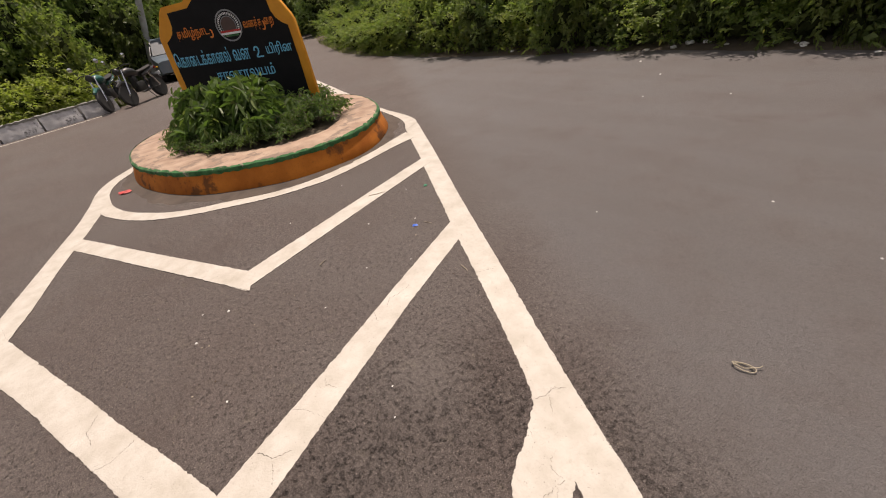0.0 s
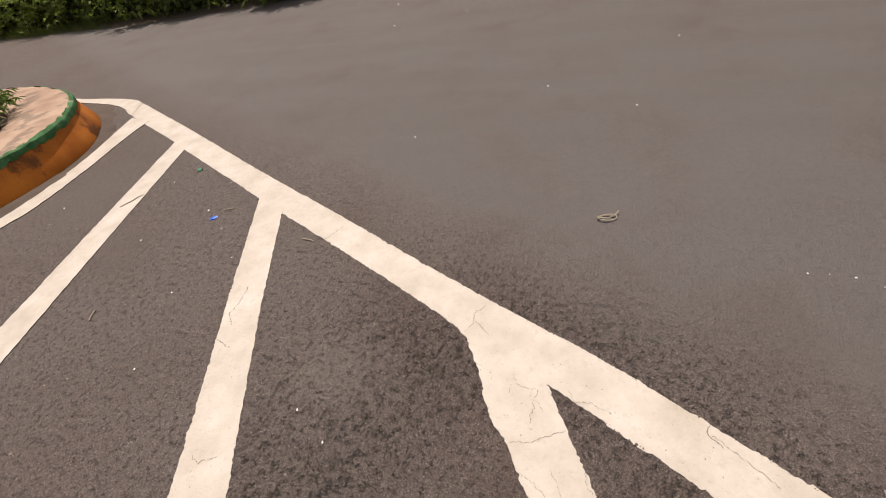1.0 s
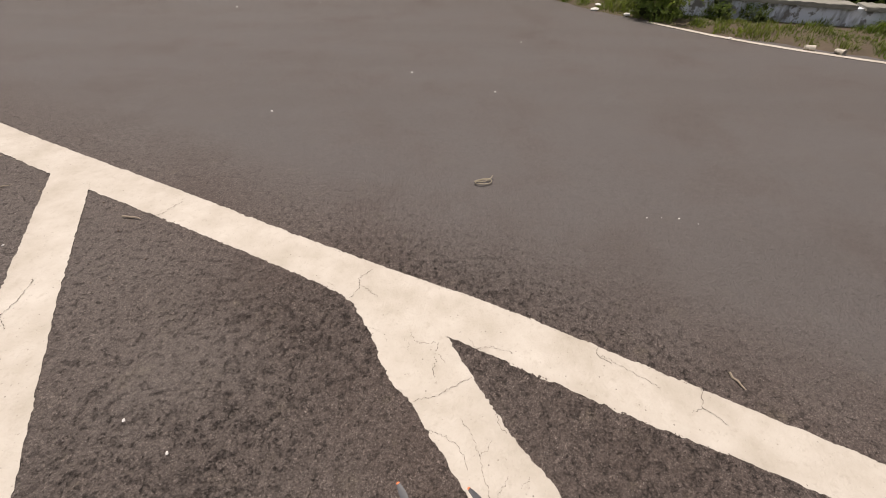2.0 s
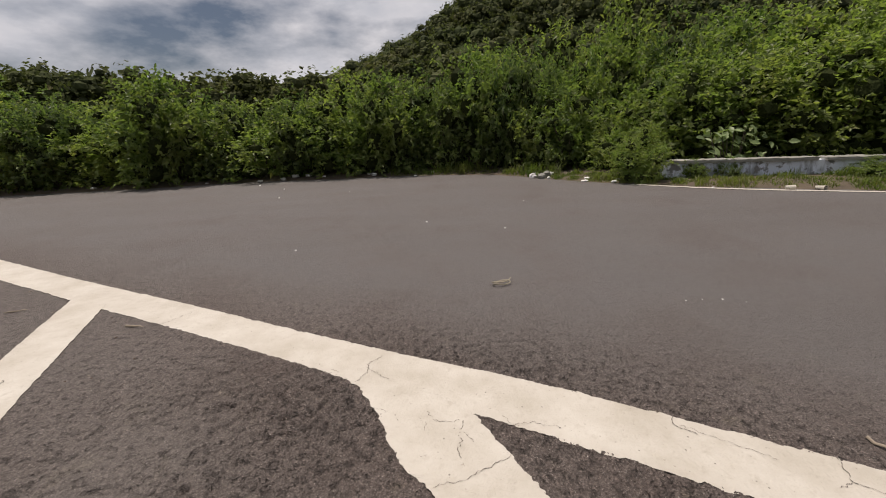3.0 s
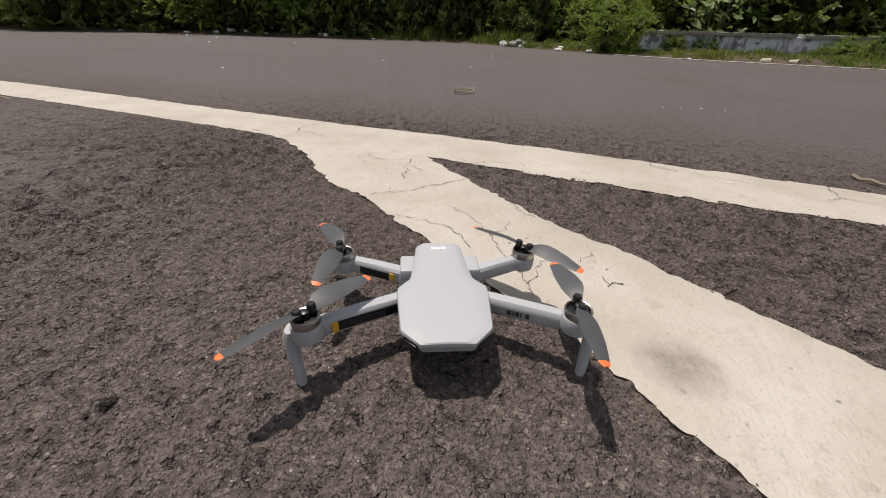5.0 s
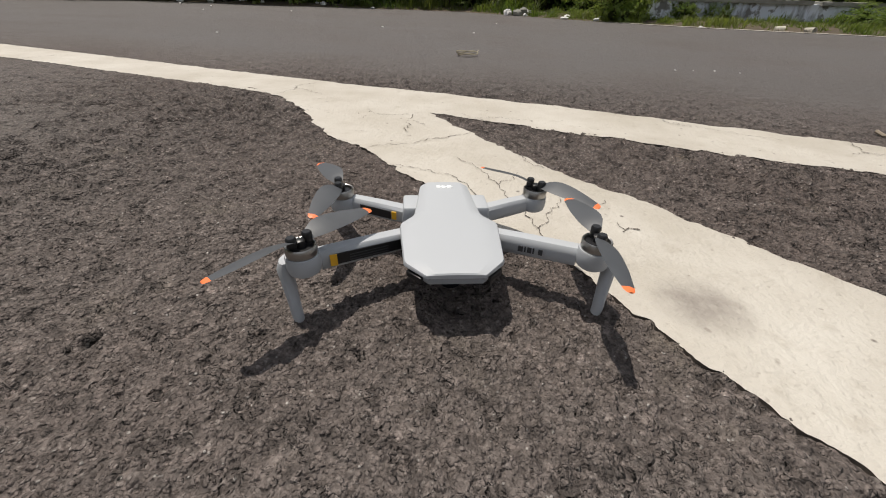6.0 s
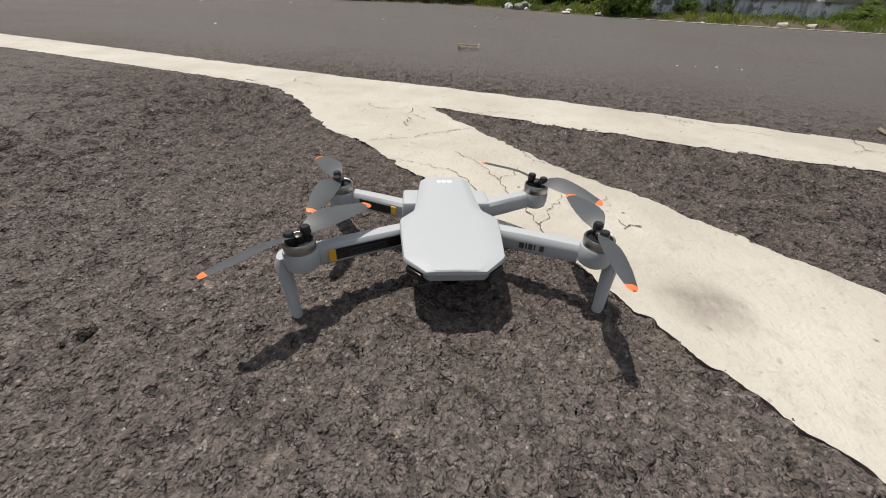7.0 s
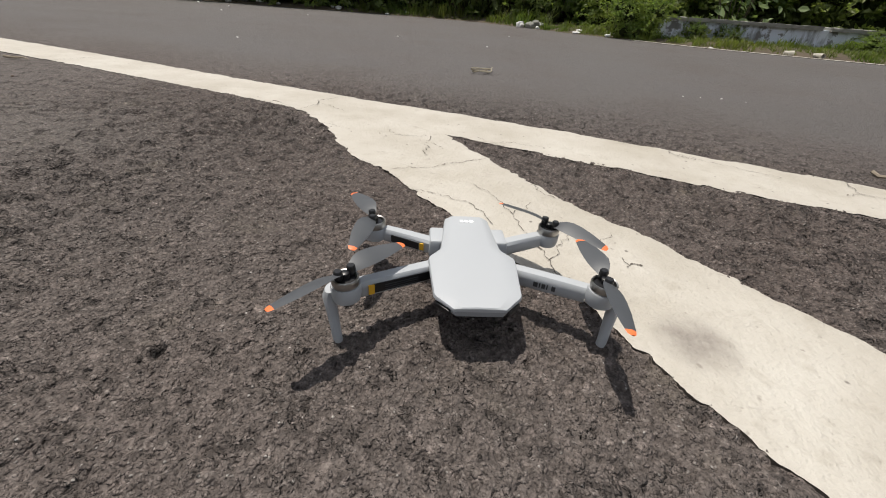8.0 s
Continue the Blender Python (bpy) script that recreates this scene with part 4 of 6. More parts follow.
ICO_F = np.array([[v.index for v in f.verts] for f in ICO.faces])
ICO.free()
ICO2 = bmesh.new()
bmesh.ops.create_icosphere(ICO2, subdivisions=2, radius=1.0)
ICO2_V = np.array([v.co[:] for v in ICO2.verts])
ICO2_F = np.array([[v.index for v in f.verts] for f in ICO2.faces])
ICO2.free()


def lumps(name, clumps, material, rng, rough=0.25, fine=False, shrink=1.0):
    """Uneven rounded masses (x, y, z, radius, flatness) as one mesh."""
    v0, f0 = (ICO2_V, ICO2_F) if fine else (ICO_V, ICO_F)
    c = np.array(clumps)
    n, k = len(c), len(v0)
    r = c[:, 3][:, None, None] * shrink * (1 + rough * rng.normal(size=(n, k, 1)))
    v = c[:, None, :3] + v0[None] * r * np.stack([np.ones(n), np.ones(n), c[:, 4]], -1)[:, None, :]
    f = (f0[None] + np.arange(n)[:, None, None] * k).reshape(-1, 3)
    return fast_mesh(name, v.reshape(-1, 3), f, material, fine)


def branches(base, clumps, rng, r0):
    parts = []
    for x, y, z, r, f in clumps:
        b = Vector(base) + Vector((rng.normal() * 0.06, rng.normal() * 0.06, -0.05))
        m = b.lerp(Vector((x, y, z)), 0.5) + Vector((rng.normal() * 0.08, rng.normal() * 0.08, 0.06))
        parts.append(tube([b, m, (x, y, z), (x + rng.normal() * 0.1, y + rng.normal() * 0.1, z + r * 0.6)], [r0, r0 * 0.7, r0 * 0.45, r0 * 0.15], 5))
    return join(*parts)


def sprigs(name, origins, outward, length, leaves, size, material, rng, width=0.5):
    """Leafy twigs: leaves set along short bent shoots, mostly facing the sky."""
    n = len(origins)
    d = outward * 0.75 + rng.normal(size=(n, 3)) * 0.35 + np.array([0, 0, 0.55])
    d /= np.linalg.norm(d, axis=1)[:, None]
    reach = length * rng.uniform(0.55, 1.3, (n, 1, 1))
    t = np.linspace(0.05, 1.0, leaves)[None, :, None] + rng.uniform(-0.04, 0.04, (n, leaves, 1))
    p = origins[:, None] + d[:, None] * reach * t + np.array([0, 0, -0.25]) * reach * t * t
    q = d[:, None] * 0.55 + rng.normal(size=(n, leaves, 3)) * np.array([1, 1, 0.45])
    q /= np.linalg.norm(q, axis=2)[:, :, None]
    up = rng.normal(size=(n, leaves, 3)) * 0.45 + np.array([0, 0, 0.75]) + outward[:, None] * 0.55
    side = np.cross(up, q)
    side /= np.linalg.norm(side, axis=2)[:, :, None] + 1e-9
    up = np.cross(q, side)
    L = size * rng.uniform(0.6, 1.3, (n, leaves, 1)) * (1.15 - 0.5 * t)
    mid = p + L * (0.45 * q)
    sag = np.array([0, 0, -0.18]) * L
    verts = np.stack([p, mid + L * (width * 0.5 * side + 0.07 * up), p + L * q + sag, mid + L * (0.07 * up - width * 0.5 * side)], 2).reshape(-1, 3)
    base = np.arange(n * leaves)[:, None] * 4
    return fast_mesh(name, verts, np.concatenate([base + np.array([[0, 2, 1]]), base + np.array([[0, 3, 2]])]), material)


def bush(seed, radius, height, shoots, size, material, label, tall=0.26):
    rng = np.random.default_rng(seed)
    b = thing("bush", label, "bush", "roadside bushes")
    clumps = []
    for k in range(26):
        a, q = rng.uniform(0, math.tau), math.sqrt(rng.random())
        z = height * (0.20 + 0.66 * rng.random() ** 0.7 * (1.12 - 0.85 * q))
        out = 0.80 * (0.84 + 0.16 * min(1, z / (0.55 * height)))
        clumps.append((radius * out * q * math.cos(a), radius * out * q * math.sin(a), z, radius * rng.uniform(0.16, 0.32), rng.uniform(0.7, 1.0)))
    for k in range(7):
        a = k * math.tau / 7 + rng.uniform(-0.3, 0.3)
        clumps.append((radius * 0.56 * math.cos(a), radius * 0.56 * math.sin(a), height * 0.11, radius * 0.24, 0.8))
    p, v = crown_points(shoots, clumps, rng, 0.70)
    keep = p[:, 2] > 0.03
    part("trunk", branches((0, 0, 0), clumps[:26:2], rng, 0.022), BARK, b)
    # dark filler lumps, so openings between the sprigs look deeply shaded
    part("inner_foliage", lumps("inner_foliage", clumps, CORE, rng, 0.20, False, 0.50), CORE, b, "inner leaf masses coloured dark as shade")
    part("crown", sprigs("crown", p[keep], v[keep], tall, 11, size * 1.06, material, rng), material, b)
    return b


def ground_z(x, y):
    return float(ground_height(np.array([float(x)]), np.array([float(y)]))[0])


BUSHES = [bush(11, 1.0, 1.5, 720, 0.086, LEAF_A, "leafy green roadside bush on the road's verge"),
          bush(12, 1.0, 1.7, 700, 0.088, LEAF_B, "bright green shrubby bush with upright shoots", 0.34),
          bush(13, 1.0, 1.4, 720, 0.082, LEAF_C, "dark green dense roadside bush"),
          bush(14, 1.0, 1.8, 780, 0.088, LEAF_B, "broad-leaved light green bush above the verge", 0.30),
          bush(15, 1.0, 1.5, 640, 0.092, LEAF_E, "yellow-green leafy shrub behind the parapet kerb", 0.34)]
spots = random.Random(5)
planted = set()


TOPS = []
for b in BUSHES:
    crown = [c for c in b.children if c.name.startswith("crown")][0]
    TOPS.append(float(np.percentile([v.co.z for v in crown.data.vertices], 99.3)))


def plant(kind, x, y, size, top):
    """A bush at x, y with its crown reaching a height of top metres."""
    b = BUSHES[kind]
    m = pose(x, y, ground_z(x, y) - 0.04, 0, 0, spots.uniform(0, 360))
    if kind not in planted:
        planted.add(kind)
        b.matrix_world = m @ Matrix.Diagonal((size, size, top / TOPS[kind], 1))
        return b
    c = copy_thing(b, m)
    c.scale = (size, size, top / TOPS[kind])
    return c


# the hedge along the road, near row
HEDGE_WEST = [
        (-15.0, 7.5, 1, 0.9, 0.85), (-13.4, 7.3, 1, 1.0, 1.05), (-11.9, 6.95, 1, 0.95, 1.1), (-10.8, 6.9, 1, 0.95, 1.3), (-9.7, 7.1, 1, 1.0, 1.6), (-8.7, 6.95, 0, 0.95, 1.75), (-7.7, 6.85, 1, 0.9, 1.55),
        (-6.8, 6.95, 2, 0.9, 1.5), (-5.85, 7.0, 1, 0.9, 1.35), (-4.75, 6.9, 0, 1.0, 1.72), (-3.9, 7.05, 2, 0.8, 1.35), (-3.2, 7.0, 1, 0.85, 1.25), (-2.55, 7.1, 2, 0.75, 1.35)]
HEDGE_EAST = [
        (-1.85, 7.0, 1, 0.9, 1.66), (-1.0, 6.95, 0, 0.9, 1.55), (-0.25, 6.9, 2, 0.85, 1.5), (0.45, 6.75, 0, 0.9, 1.85), (1.2, 6.35, 2, 0.72, 1.75), (1.6, 5.7, 0, 0.70, 1.15),
        (2.2, 5.0, 1, 0.48, 0.80), (2.9, 5.3, 0, 0.85, 1.35), (3.6, 5.0, 3, 0.85, 1.30), (4.3, 4.75, 3, 0.90, 1.35), (5.1, 4.5, 3, 0.95, 1.9), (6.3, 3.9, 3, 1.1, 1.9),
        (2.00, 4.20, 1, 0.32, 0.60), (2.46, 4.00, 0, 0.17, 0.22), (2.74, 3.92, 2, 0.15, 0.20), (3.72, 3.48, 1, 0.20, 0.20), (4.05, 3.35, 0, 0.24, 0.24)]
for x, y, k, s, h in HEDGE_WEST + HEDGE_EAST:
    plant(k, x, y - (0.15 if x < -2 else 0.06), s, h)
# taller growth behind it
for x, y, k, s, h in [
        (1.75, 7.2, 1, 0.85, 2.15), (2.4, 6.5, 0, 0.8, 1.8), (2.95, 7.1, 1, 0.85, 2.75), (3.7, 7.2, 2, 0.9, 2.1), (4.2, 6.4, 0, 1.0, 1.9), (5.3, 5.9, 3, 1.1, 1.9), (6.4, 5.6, 3, 1.1, 2.5), (7.5, 5.2, 3, 1.2, 2.6),
        (-12.4, 9.6, 2, 1.7, 2.6), (-9.5, 9.3, 2, 1.4, 1.7), (-7.2, 9.0, 0, 1.3, 1.5), (-5.0, 9.1, 1, 1.3, 1.45), (-2.9, 9.1, 0, 1.3, 1.4), (-0.8, 9.1, 1, 1.3, 1.5), (1.2, 9.2, 0, 1.4, 2.2), (3.6, 9.2, 1, 1.4, 2.4), (6.2, 8.6, 0, 1.6, 2.5), (8.8, 7.4, 3, 1.6, 2.6)]:
    plant(k, x, y, s, h)
# beyond the island and behind the parapet kerb
BACK_ROW = [
        (-15.2, 9.0, 0, 1.2, 1.7), (-17.4, 8.5, 1, 1.2, 1.2), (-19.6, 9.3, 1, 1.4, 1.5), (-24.5, 10.9, 2, 2.0, 2.6), (-29, 11.0, 2, 2.4, 3.0), (-33, 10.0, 0, 2.6, 3.4), (-34, 8.0, 2, 2.4, 3.4),
        (-15.6, -4.4, 4, 1.1, 1.4), (-15.8, -3.0, 4, 1.1, 1.4), (-16.2, -1.6, 4, 1.1, 1.5), (-17.6, -1.4, 4, 1.0, 1.6)]
KERB_ROW = [
        (-17.0, -5.2, 1, 1.4, 2.3), (-17.8, -3.6, 1, 1.6, 3.3), (-18.2, -1.8, 0, 1.7, 3.6), (-20.6, -1.2, 1, 1.2, 2.4),
        (-22.6, 0.6, 2, 1.8, 3.8), (-20.6, -2.6, 0, 2.2, 5.5), (-23.5, -0.6, 2, 2.2, 5.8), (-25.5, 2.0, 0, 2.2, 4.8), (-20.4, 11.6, 2, 2.0, 3.8), (-16.6, 10.2, 2, 1.8, 3.8), (-28, 3.2, 2, 2.4, 4.6), (-25, 13.6, 0, 2.2, 3.8), (-30, 10.0, 2, 3.0, 5.2)]
for x, y, k, s, h in BACK_ROW + KERB_ROW:
    plant(k, x, y, s, h)


# ---- distant woods ----
def woods(name, label, spots_list, leaf, count, masses, seed, core=0.66):
    """Far tree crowns, too many to count: leaf sprays round inner masses coloured darker to read as shade."""
    rng = np.random.default_rng(seed)
    pts, nor, siz, everything = [], [], [], []
    for x, y, z, r, h in spots_list:
        big = [(x + rng.normal() * r * 0.35, y + rng.normal() * r * 0.35, z + h * rng.uniform(0.35, 0.85), r * rng.uniform(0.35, 0.6), rng.uniform(0.6, 0.9)) for _ in range(masses)]
        everything += big
        p, v = crown_points(count, big, rng, 0.86)
        v[:, 2] = np.where(v[:, 2] < -0.25, -v[:, 2], v[:, 2])
        pts.append(p)
        nor.append(v)
        siz.append(leaf * rng.uniform(0.5, 1.4, count))
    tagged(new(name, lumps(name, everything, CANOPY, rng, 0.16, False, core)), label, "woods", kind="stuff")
    me = leaf_mesh(name + "_sprays", np.concatenate(pts), np.concatenate(nor), np.concatenate(siz), LEAF_FAR, rng, 0.85, 0.25)
    return tagged(new(name + "_sprays", me), "leaf sprays of the " + label, "woods", kind="stuff")


wr = np.random.default_rng(77)
hill_spots, line_spots, ring_spots = [], [], []
while len(hill_spots) < 1080:
    az, r = wr.uniform(-0.38, 0.95), 62 + 125 * wr.random() ** 0.8
    x, y = r * math.sin(az), r * math.cos(az)
    hill_spots.append((x, y, ground_z(x, y) - 1.6, wr.uniform(2.6, 4.6) * (0.7 + r / 260), wr.uniform(3.6, 7.2)))
for k in range(520):
    az, r = wr.uniform(-1.25, -0.18), wr.uniform(46, 62)
    x, y = r * math.sin(az), r * math.cos(az)
    line_spots.append((x, y, ground_z(x, y) - 0.5, wr.uniform(1.7, 2.7), wr.uniform(6.8, 8.3) + 1.6 * max(0.0, az + 0.75)))
for k in range(230):
    az, r = wr.uniform(1.0, 5.0), wr.uniform(30, 60)
    x, y = r * math.sin(az), r * math.cos(az)
    ring_spots.append((x, y, ground_z(x, y) - 0.5, wr.uniform(2.0, 3.6), wr.uniform(4.5, 8.0)))
woods("hill_forest", "dense dark green trees covering the hillside", hill_spots, 0.80, 150, 6, 78)
woods("tree_line", "distant dark tree line beyond the bushes", line_spots, 0.44, 160, 6, 79, 0.48)
woods("far_trees", "trees standing beyond the road", ring_spots, 0.8, 60, 6, 80)


# ---- traffic island ----
IC, IA, IB, ITURN = Vector((-5.805, 1.065)), 2.25, 1.475, math.atan2(0.184, 0.983)


def island_point(k, n, scale_in=0.0, wob=0.0):
    a = math.tau * k / n
    x, y = (IA - scale_in) * math.cos(a), (IB - scale_in) * math.sin(a)
    w = 1 + wob * math.sin(5 * a + 1) + wob * 0.6 * math.sin(11 * a)
    c, s = math.cos(ITURN), math.sin(ITURN)
    return IC.x + (x * c - y * s) * w, IC.y + (x * s + y * c) * w


def island_ring(levels, n, seed):
    """Rings of (inset, height, unevenness) joined into a band."""
    rng = random.Random(seed)
    bm = bmesh.new()
    rings = []
    for inset, z, rag in levels:
        rings.append([bm.verts.new((*island_point(k, n, inset, 0.004), z + rag * (rng.random() - 0.5))) for k in range(n)])
    for r0, r1 in zip(rings, rings[1:]):
        for k in range(n):
            bm.faces.new((r0[k], r0[(k + 1) % n], r1[(k + 1) % n], r1[k]))
    return bm


island = thing("traffic_island", "oval raised traffic island with orange kerb wall and green band", "traffic island")
part("kerb_wall", island_ring([(-0.04, -0.06, 0), (-0.055, 0.03, 0.0), (-0.02, 0.12, 0.0), (0.008, 0.208, 0.006), (0.05, 0.212, 0)], 160, 1), ORANGE, island, "weathered orange painted kerb wall")
part("painted_band", island_ring([(0.04, 0.190, 0.0), (0.002, 0.204, 0.022), (-0.004, 0.225, 0.006), (0.002, 0.246, 0.008), (0.03, 0.259, 0.014)], 260, 2), GREEN, island, "chipped green band under the rim")
part("rim", island_ring([(0.035, 0.10, 0), (0.020, 0.252, 0.006), (0.06, 0.261, 0.004), (0.20, 0.262, 0.006), (0.42, 0.258, 0.006), (0.50, 0.252, 0.01), (0.52, 0.10, 0)], 160, 3), BUFF, island, "worn buff plastered rim")
bm = bmesh.new()
ring = [bm.verts.new((*island_point(k, 96, 0.50), 0.21)) for k in range(96)]
mid = [bm.verts.new((*island_point(k, 96, 0.95), 0.25 + 0.02 * math.sin(k))) for k in range(96)]
for k in range(96):
    bm.faces.new((ring[k], ring[(k + 1) % 96], mid[(k + 1) % 96], mid[k]))
bm.faces.new(mid)
part("planting_soil", bm, SOIL, island, "brown planting soil")
dust = bmesh.new()
r0 = [dust.verts.new((*island_point(k, 160, -0.04), 0.020)) for k in range(160)]
r1 = [dust.verts.new((*island_point(k, 160, -0.13 - 0.05 * abs(math.sin(k * 0.7)) - 0.08 * abs(math.sin(k * 0.23))), -0.003)) for k in range(160)]
for k in range(160):
    dust.faces.new((r0[k], r1[k], r1[(k + 1) % 160], r0[(k + 1) % 160]))
part("dirt_skirt", dust, DRIFT, island, "drifted dirt at the kerb foot")

# ---- sign board ----
SIGN_U = Vector((0.7205, 0.6934, 0))
SIGN_N = Vector((0.6934, -0.7205, 0))
sign_basis = Matrix(((SIGN_U.x, 0, SIGN_N.x, -5.85), (SIGN_U.y, 0, SIGN_N.y, 1.195), (0, 1, 0, 0.0), (0, 0, 0, 1)))
sign = thing("sign_board", "black and orange painted board with Tamil lettering on the island", "sign", at=sign_basis @ pose(0, 0, 0, 0, 0, -2.9))


def sign_plate(outline, z0, z1, bevel=0.0):
    return slab(outline, z0, z1, bevel)


def mirror_x(half):
    return half + [(-x, y) for x, y in reversed(half)]


outer = mirror_x([(1.0, 0.18), (1.0, 0.45), (0.98, 1.0), (0.96, 1.40), (0.93, 1.47), (0.80, 1.68), (0.75, 1.73), (0.42, 1.75), (0.32, 1.83), (0.05, 1.88)])
part("board", sign_plate(outer, -0.06, 0.0, 0.006), YELLOW, sign, "orange painted board with shaped shoulders")
inner = mirror_x([(0.86, 0.36), (0.885, 0.60), (0.88, 1.0), (0.868, 1.35), (0.80, 1.385), (0.735, 1.44), (0.70, 1.51), (0.69, 1.58), (0.685, 1.66), (0.38, 1.68), (0.28, 1.75), (0.05, 1.80)])
part("panel", sign_plate(inner, 0.002, 0.010, 0.002), BOARD, sign, "black painted panel")


def lettering(text, width, height, x, y, material, label):
    """Letters as a mesh, fitted to a width and height."""
    cu = bpy.data.curves.new("lettering", "FONT")
    cu.body, cu.extrude, cu.offset = text, 0.003, 0.008
    tmp = bpy.data.objects.new("tmp", cu)
    scene.collection.objects.link(tmp)
    bpy.context.view_layer.update()
    me = bpy.data.meshes.new_from_object(tmp.evaluated_get(bpy.context.evaluated_depsgraph_get()))
    bpy.data.objects.remove(tmp)
    co = np.zeros(len(me.vertices) * 3)
    me.vertices.foreach_get("co", co)
    co = co.reshape(-1, 3)
    lo, hi = co.min(0), co.max(0)
    co[:, 0] = (co[:, 0] - (lo[0] + hi[0]) / 2) / (hi[0] - lo[0]) * width + x
    co[:, 1] = (co[:, 1] - lo[1]) / (hi[1] - lo[1]) * height + y
    co[:, 2] = 0.0125 + (co[:, 2] - lo[2]) / max(hi[2] - lo[2], 1e-6) * 0.003
    me.vertices.foreach_set("co", co.ravel())
    me.materials.clear()
    me.materials.append(material)
    me.update()
    part("lettering", me, material, sign, label)


def stroke(points, width, material, label):
    """A brushed letter stroke on the panel."""
    p = along(smooth_line(points, 3), 26)
    d = np.gradient(p, axis=0)
    d /= np.hypot(d[:, 0], d[:, 1])[:, None] + 1e-9
    n = np.stack([-d[:, 1], d[:, 0]], -1) * width / 2
    rings = [[(a[0], a[1], 0.012), (b[0], b[1], 0.012), (b[0], b[1], 0.0155), (a[0], a[1], 0.0155)] for a, b in zip(p + n, p - n)]
    part("lettering", loft(rings), material, sign, label)


lettering("தமிழ்நாட", 0.47, 0.150, -0.44, 1.335, SIGN_ORANGE, "orange painted letters")
stroke([(-0.215, 1.345), (-0.185, 1.335), (-0.165, 1.36), (-0.168, 1.41), (-0.185, 1.425)], 0.018, SIGN_ORANGE, "orange painted letters")
lettering("வனத்த", 0.25, 0.140, 0.415, 1.345, SIGN_ORANGE, "orange painted letters")
stroke([(0.53, 1.345), (0.56, 1.335), (0.572, 1.37), (0.568, 1.42), (0.553, 1.43)], 0.016, SIGN_ORANGE, "orange painted letters")
lettering("ைற", 0.12, 0.115, 0.64, 1.345, SIGN_ORANGE, "orange painted letters")
lettering("ெகாைடக்கானல்", 0.82, 0.18, -0.46, 1.04, SIGN_BLUE, "sky-blue painted letters")
lettering("வன", 0.24, 0.13, 0.12, 1.04, SIGN_BLUE, "sky-blue painted letters")
stroke([(0.315, 1.125), (0.32, 1.160), (0.36, 1.170), (0.378, 1.14), (0.365, 1.09), (0.32, 1.055), (0.35, 1.050), (0.42, 1.052)], 0.018, SIGN_BLUE, "sky-blue painted letters")
lettering("யிரின", 0.36, 0.155, 0.66, 1.04, SIGN_BLUE, "sky-blue painted letters")
lettering("சரணாலயம்", 0.86, 0.17, 0.08, 0.80, SIGN_BLUE, "sky-blue painted letters")


def disc(r0, r1, x, y, z, n=48, a0=0.0, a1=math.tau):
    bm = bmesh.new()
    full = abs(a1 - a0 - math.tau) < 1e-6
    m = n if full else n + 1
    o = [bm.verts.new((x + r1 * math.cos(a0 + (a1 - a0) * k / n), y + r1 * math.sin(a0 + (a1 - a0) * k / n), z)) for k in range(m)]
    i = [bm.verts.new((x + r0 * math.cos(a0 + (a1 - a0) * k / n), y + r0 * math.sin(a0 + (a1 - a0) * k / n), z)) for k in range(m)]
    for k in range(n):
        bm.faces.new((o[k], o[(k + 1) % m], i[(k + 1) % m], i[k]))
    r = bmesh.ops.extrude_face_region(bm, geom=list(bm.faces))
    bmesh.ops.translate(bm, vec=(0, 0, 0.002), verts=[v for v in r["geom"] if isinstance(v, bmesh.types.BMVert)])
    return bm


GREY_INK = surface("grey_emblem_paint", (0.20, 0.21, 0.22), (0.30, 0.31, 0.32), 20.0, 0.6)
BROWN_INK = surface("brown_emblem_paint", (0.060, 0.035, 0.028), (0.095, 0.055, 0.045), 20.0, 0.6)
RED_INK = surface("red_emblem_paint", (0.45, 0.02, 0.02), (0.55, 0.04, 0.03), 20.0, 0.6)
emblem = part("emblem", disc(0.158, 0.175, 0.09, 1.435, 0.012), GREY_INK, sign, "round emblem with ring of marks and striped ribbon")
part("emblem_ring", disc(0.098, 0.106, 0.09, 1.435, 0.012), GREY_INK, emblem)
part("emblem_field", disc(0.0005, 0.095, 0.09, 1.435, 0.0115), BROWN_INK, emblem)
for k in range(24):
    a = radians(-20 + k * 220 / 23)
    part("emblem_mark", box(0.011, 0.024, 0.003, (0.09 + 0.132 * math.cos(a), 1.435 + 0.132 * math.sin(a), 0.0135), turn=Matrix.Rotation(a - math.pi / 2, 4, "Z")), PALE, emblem)
for dy, mm in ((-0.061, RED_INK), (-0.083, PALE), (-0.107, GREEN)):
    part("emblem_ribbon", box(0.28 if dy > -0.1 else 0.20, 0.024, 0.003, (0.09, 1.435 + dy, 0.0155)), mm, emblem)


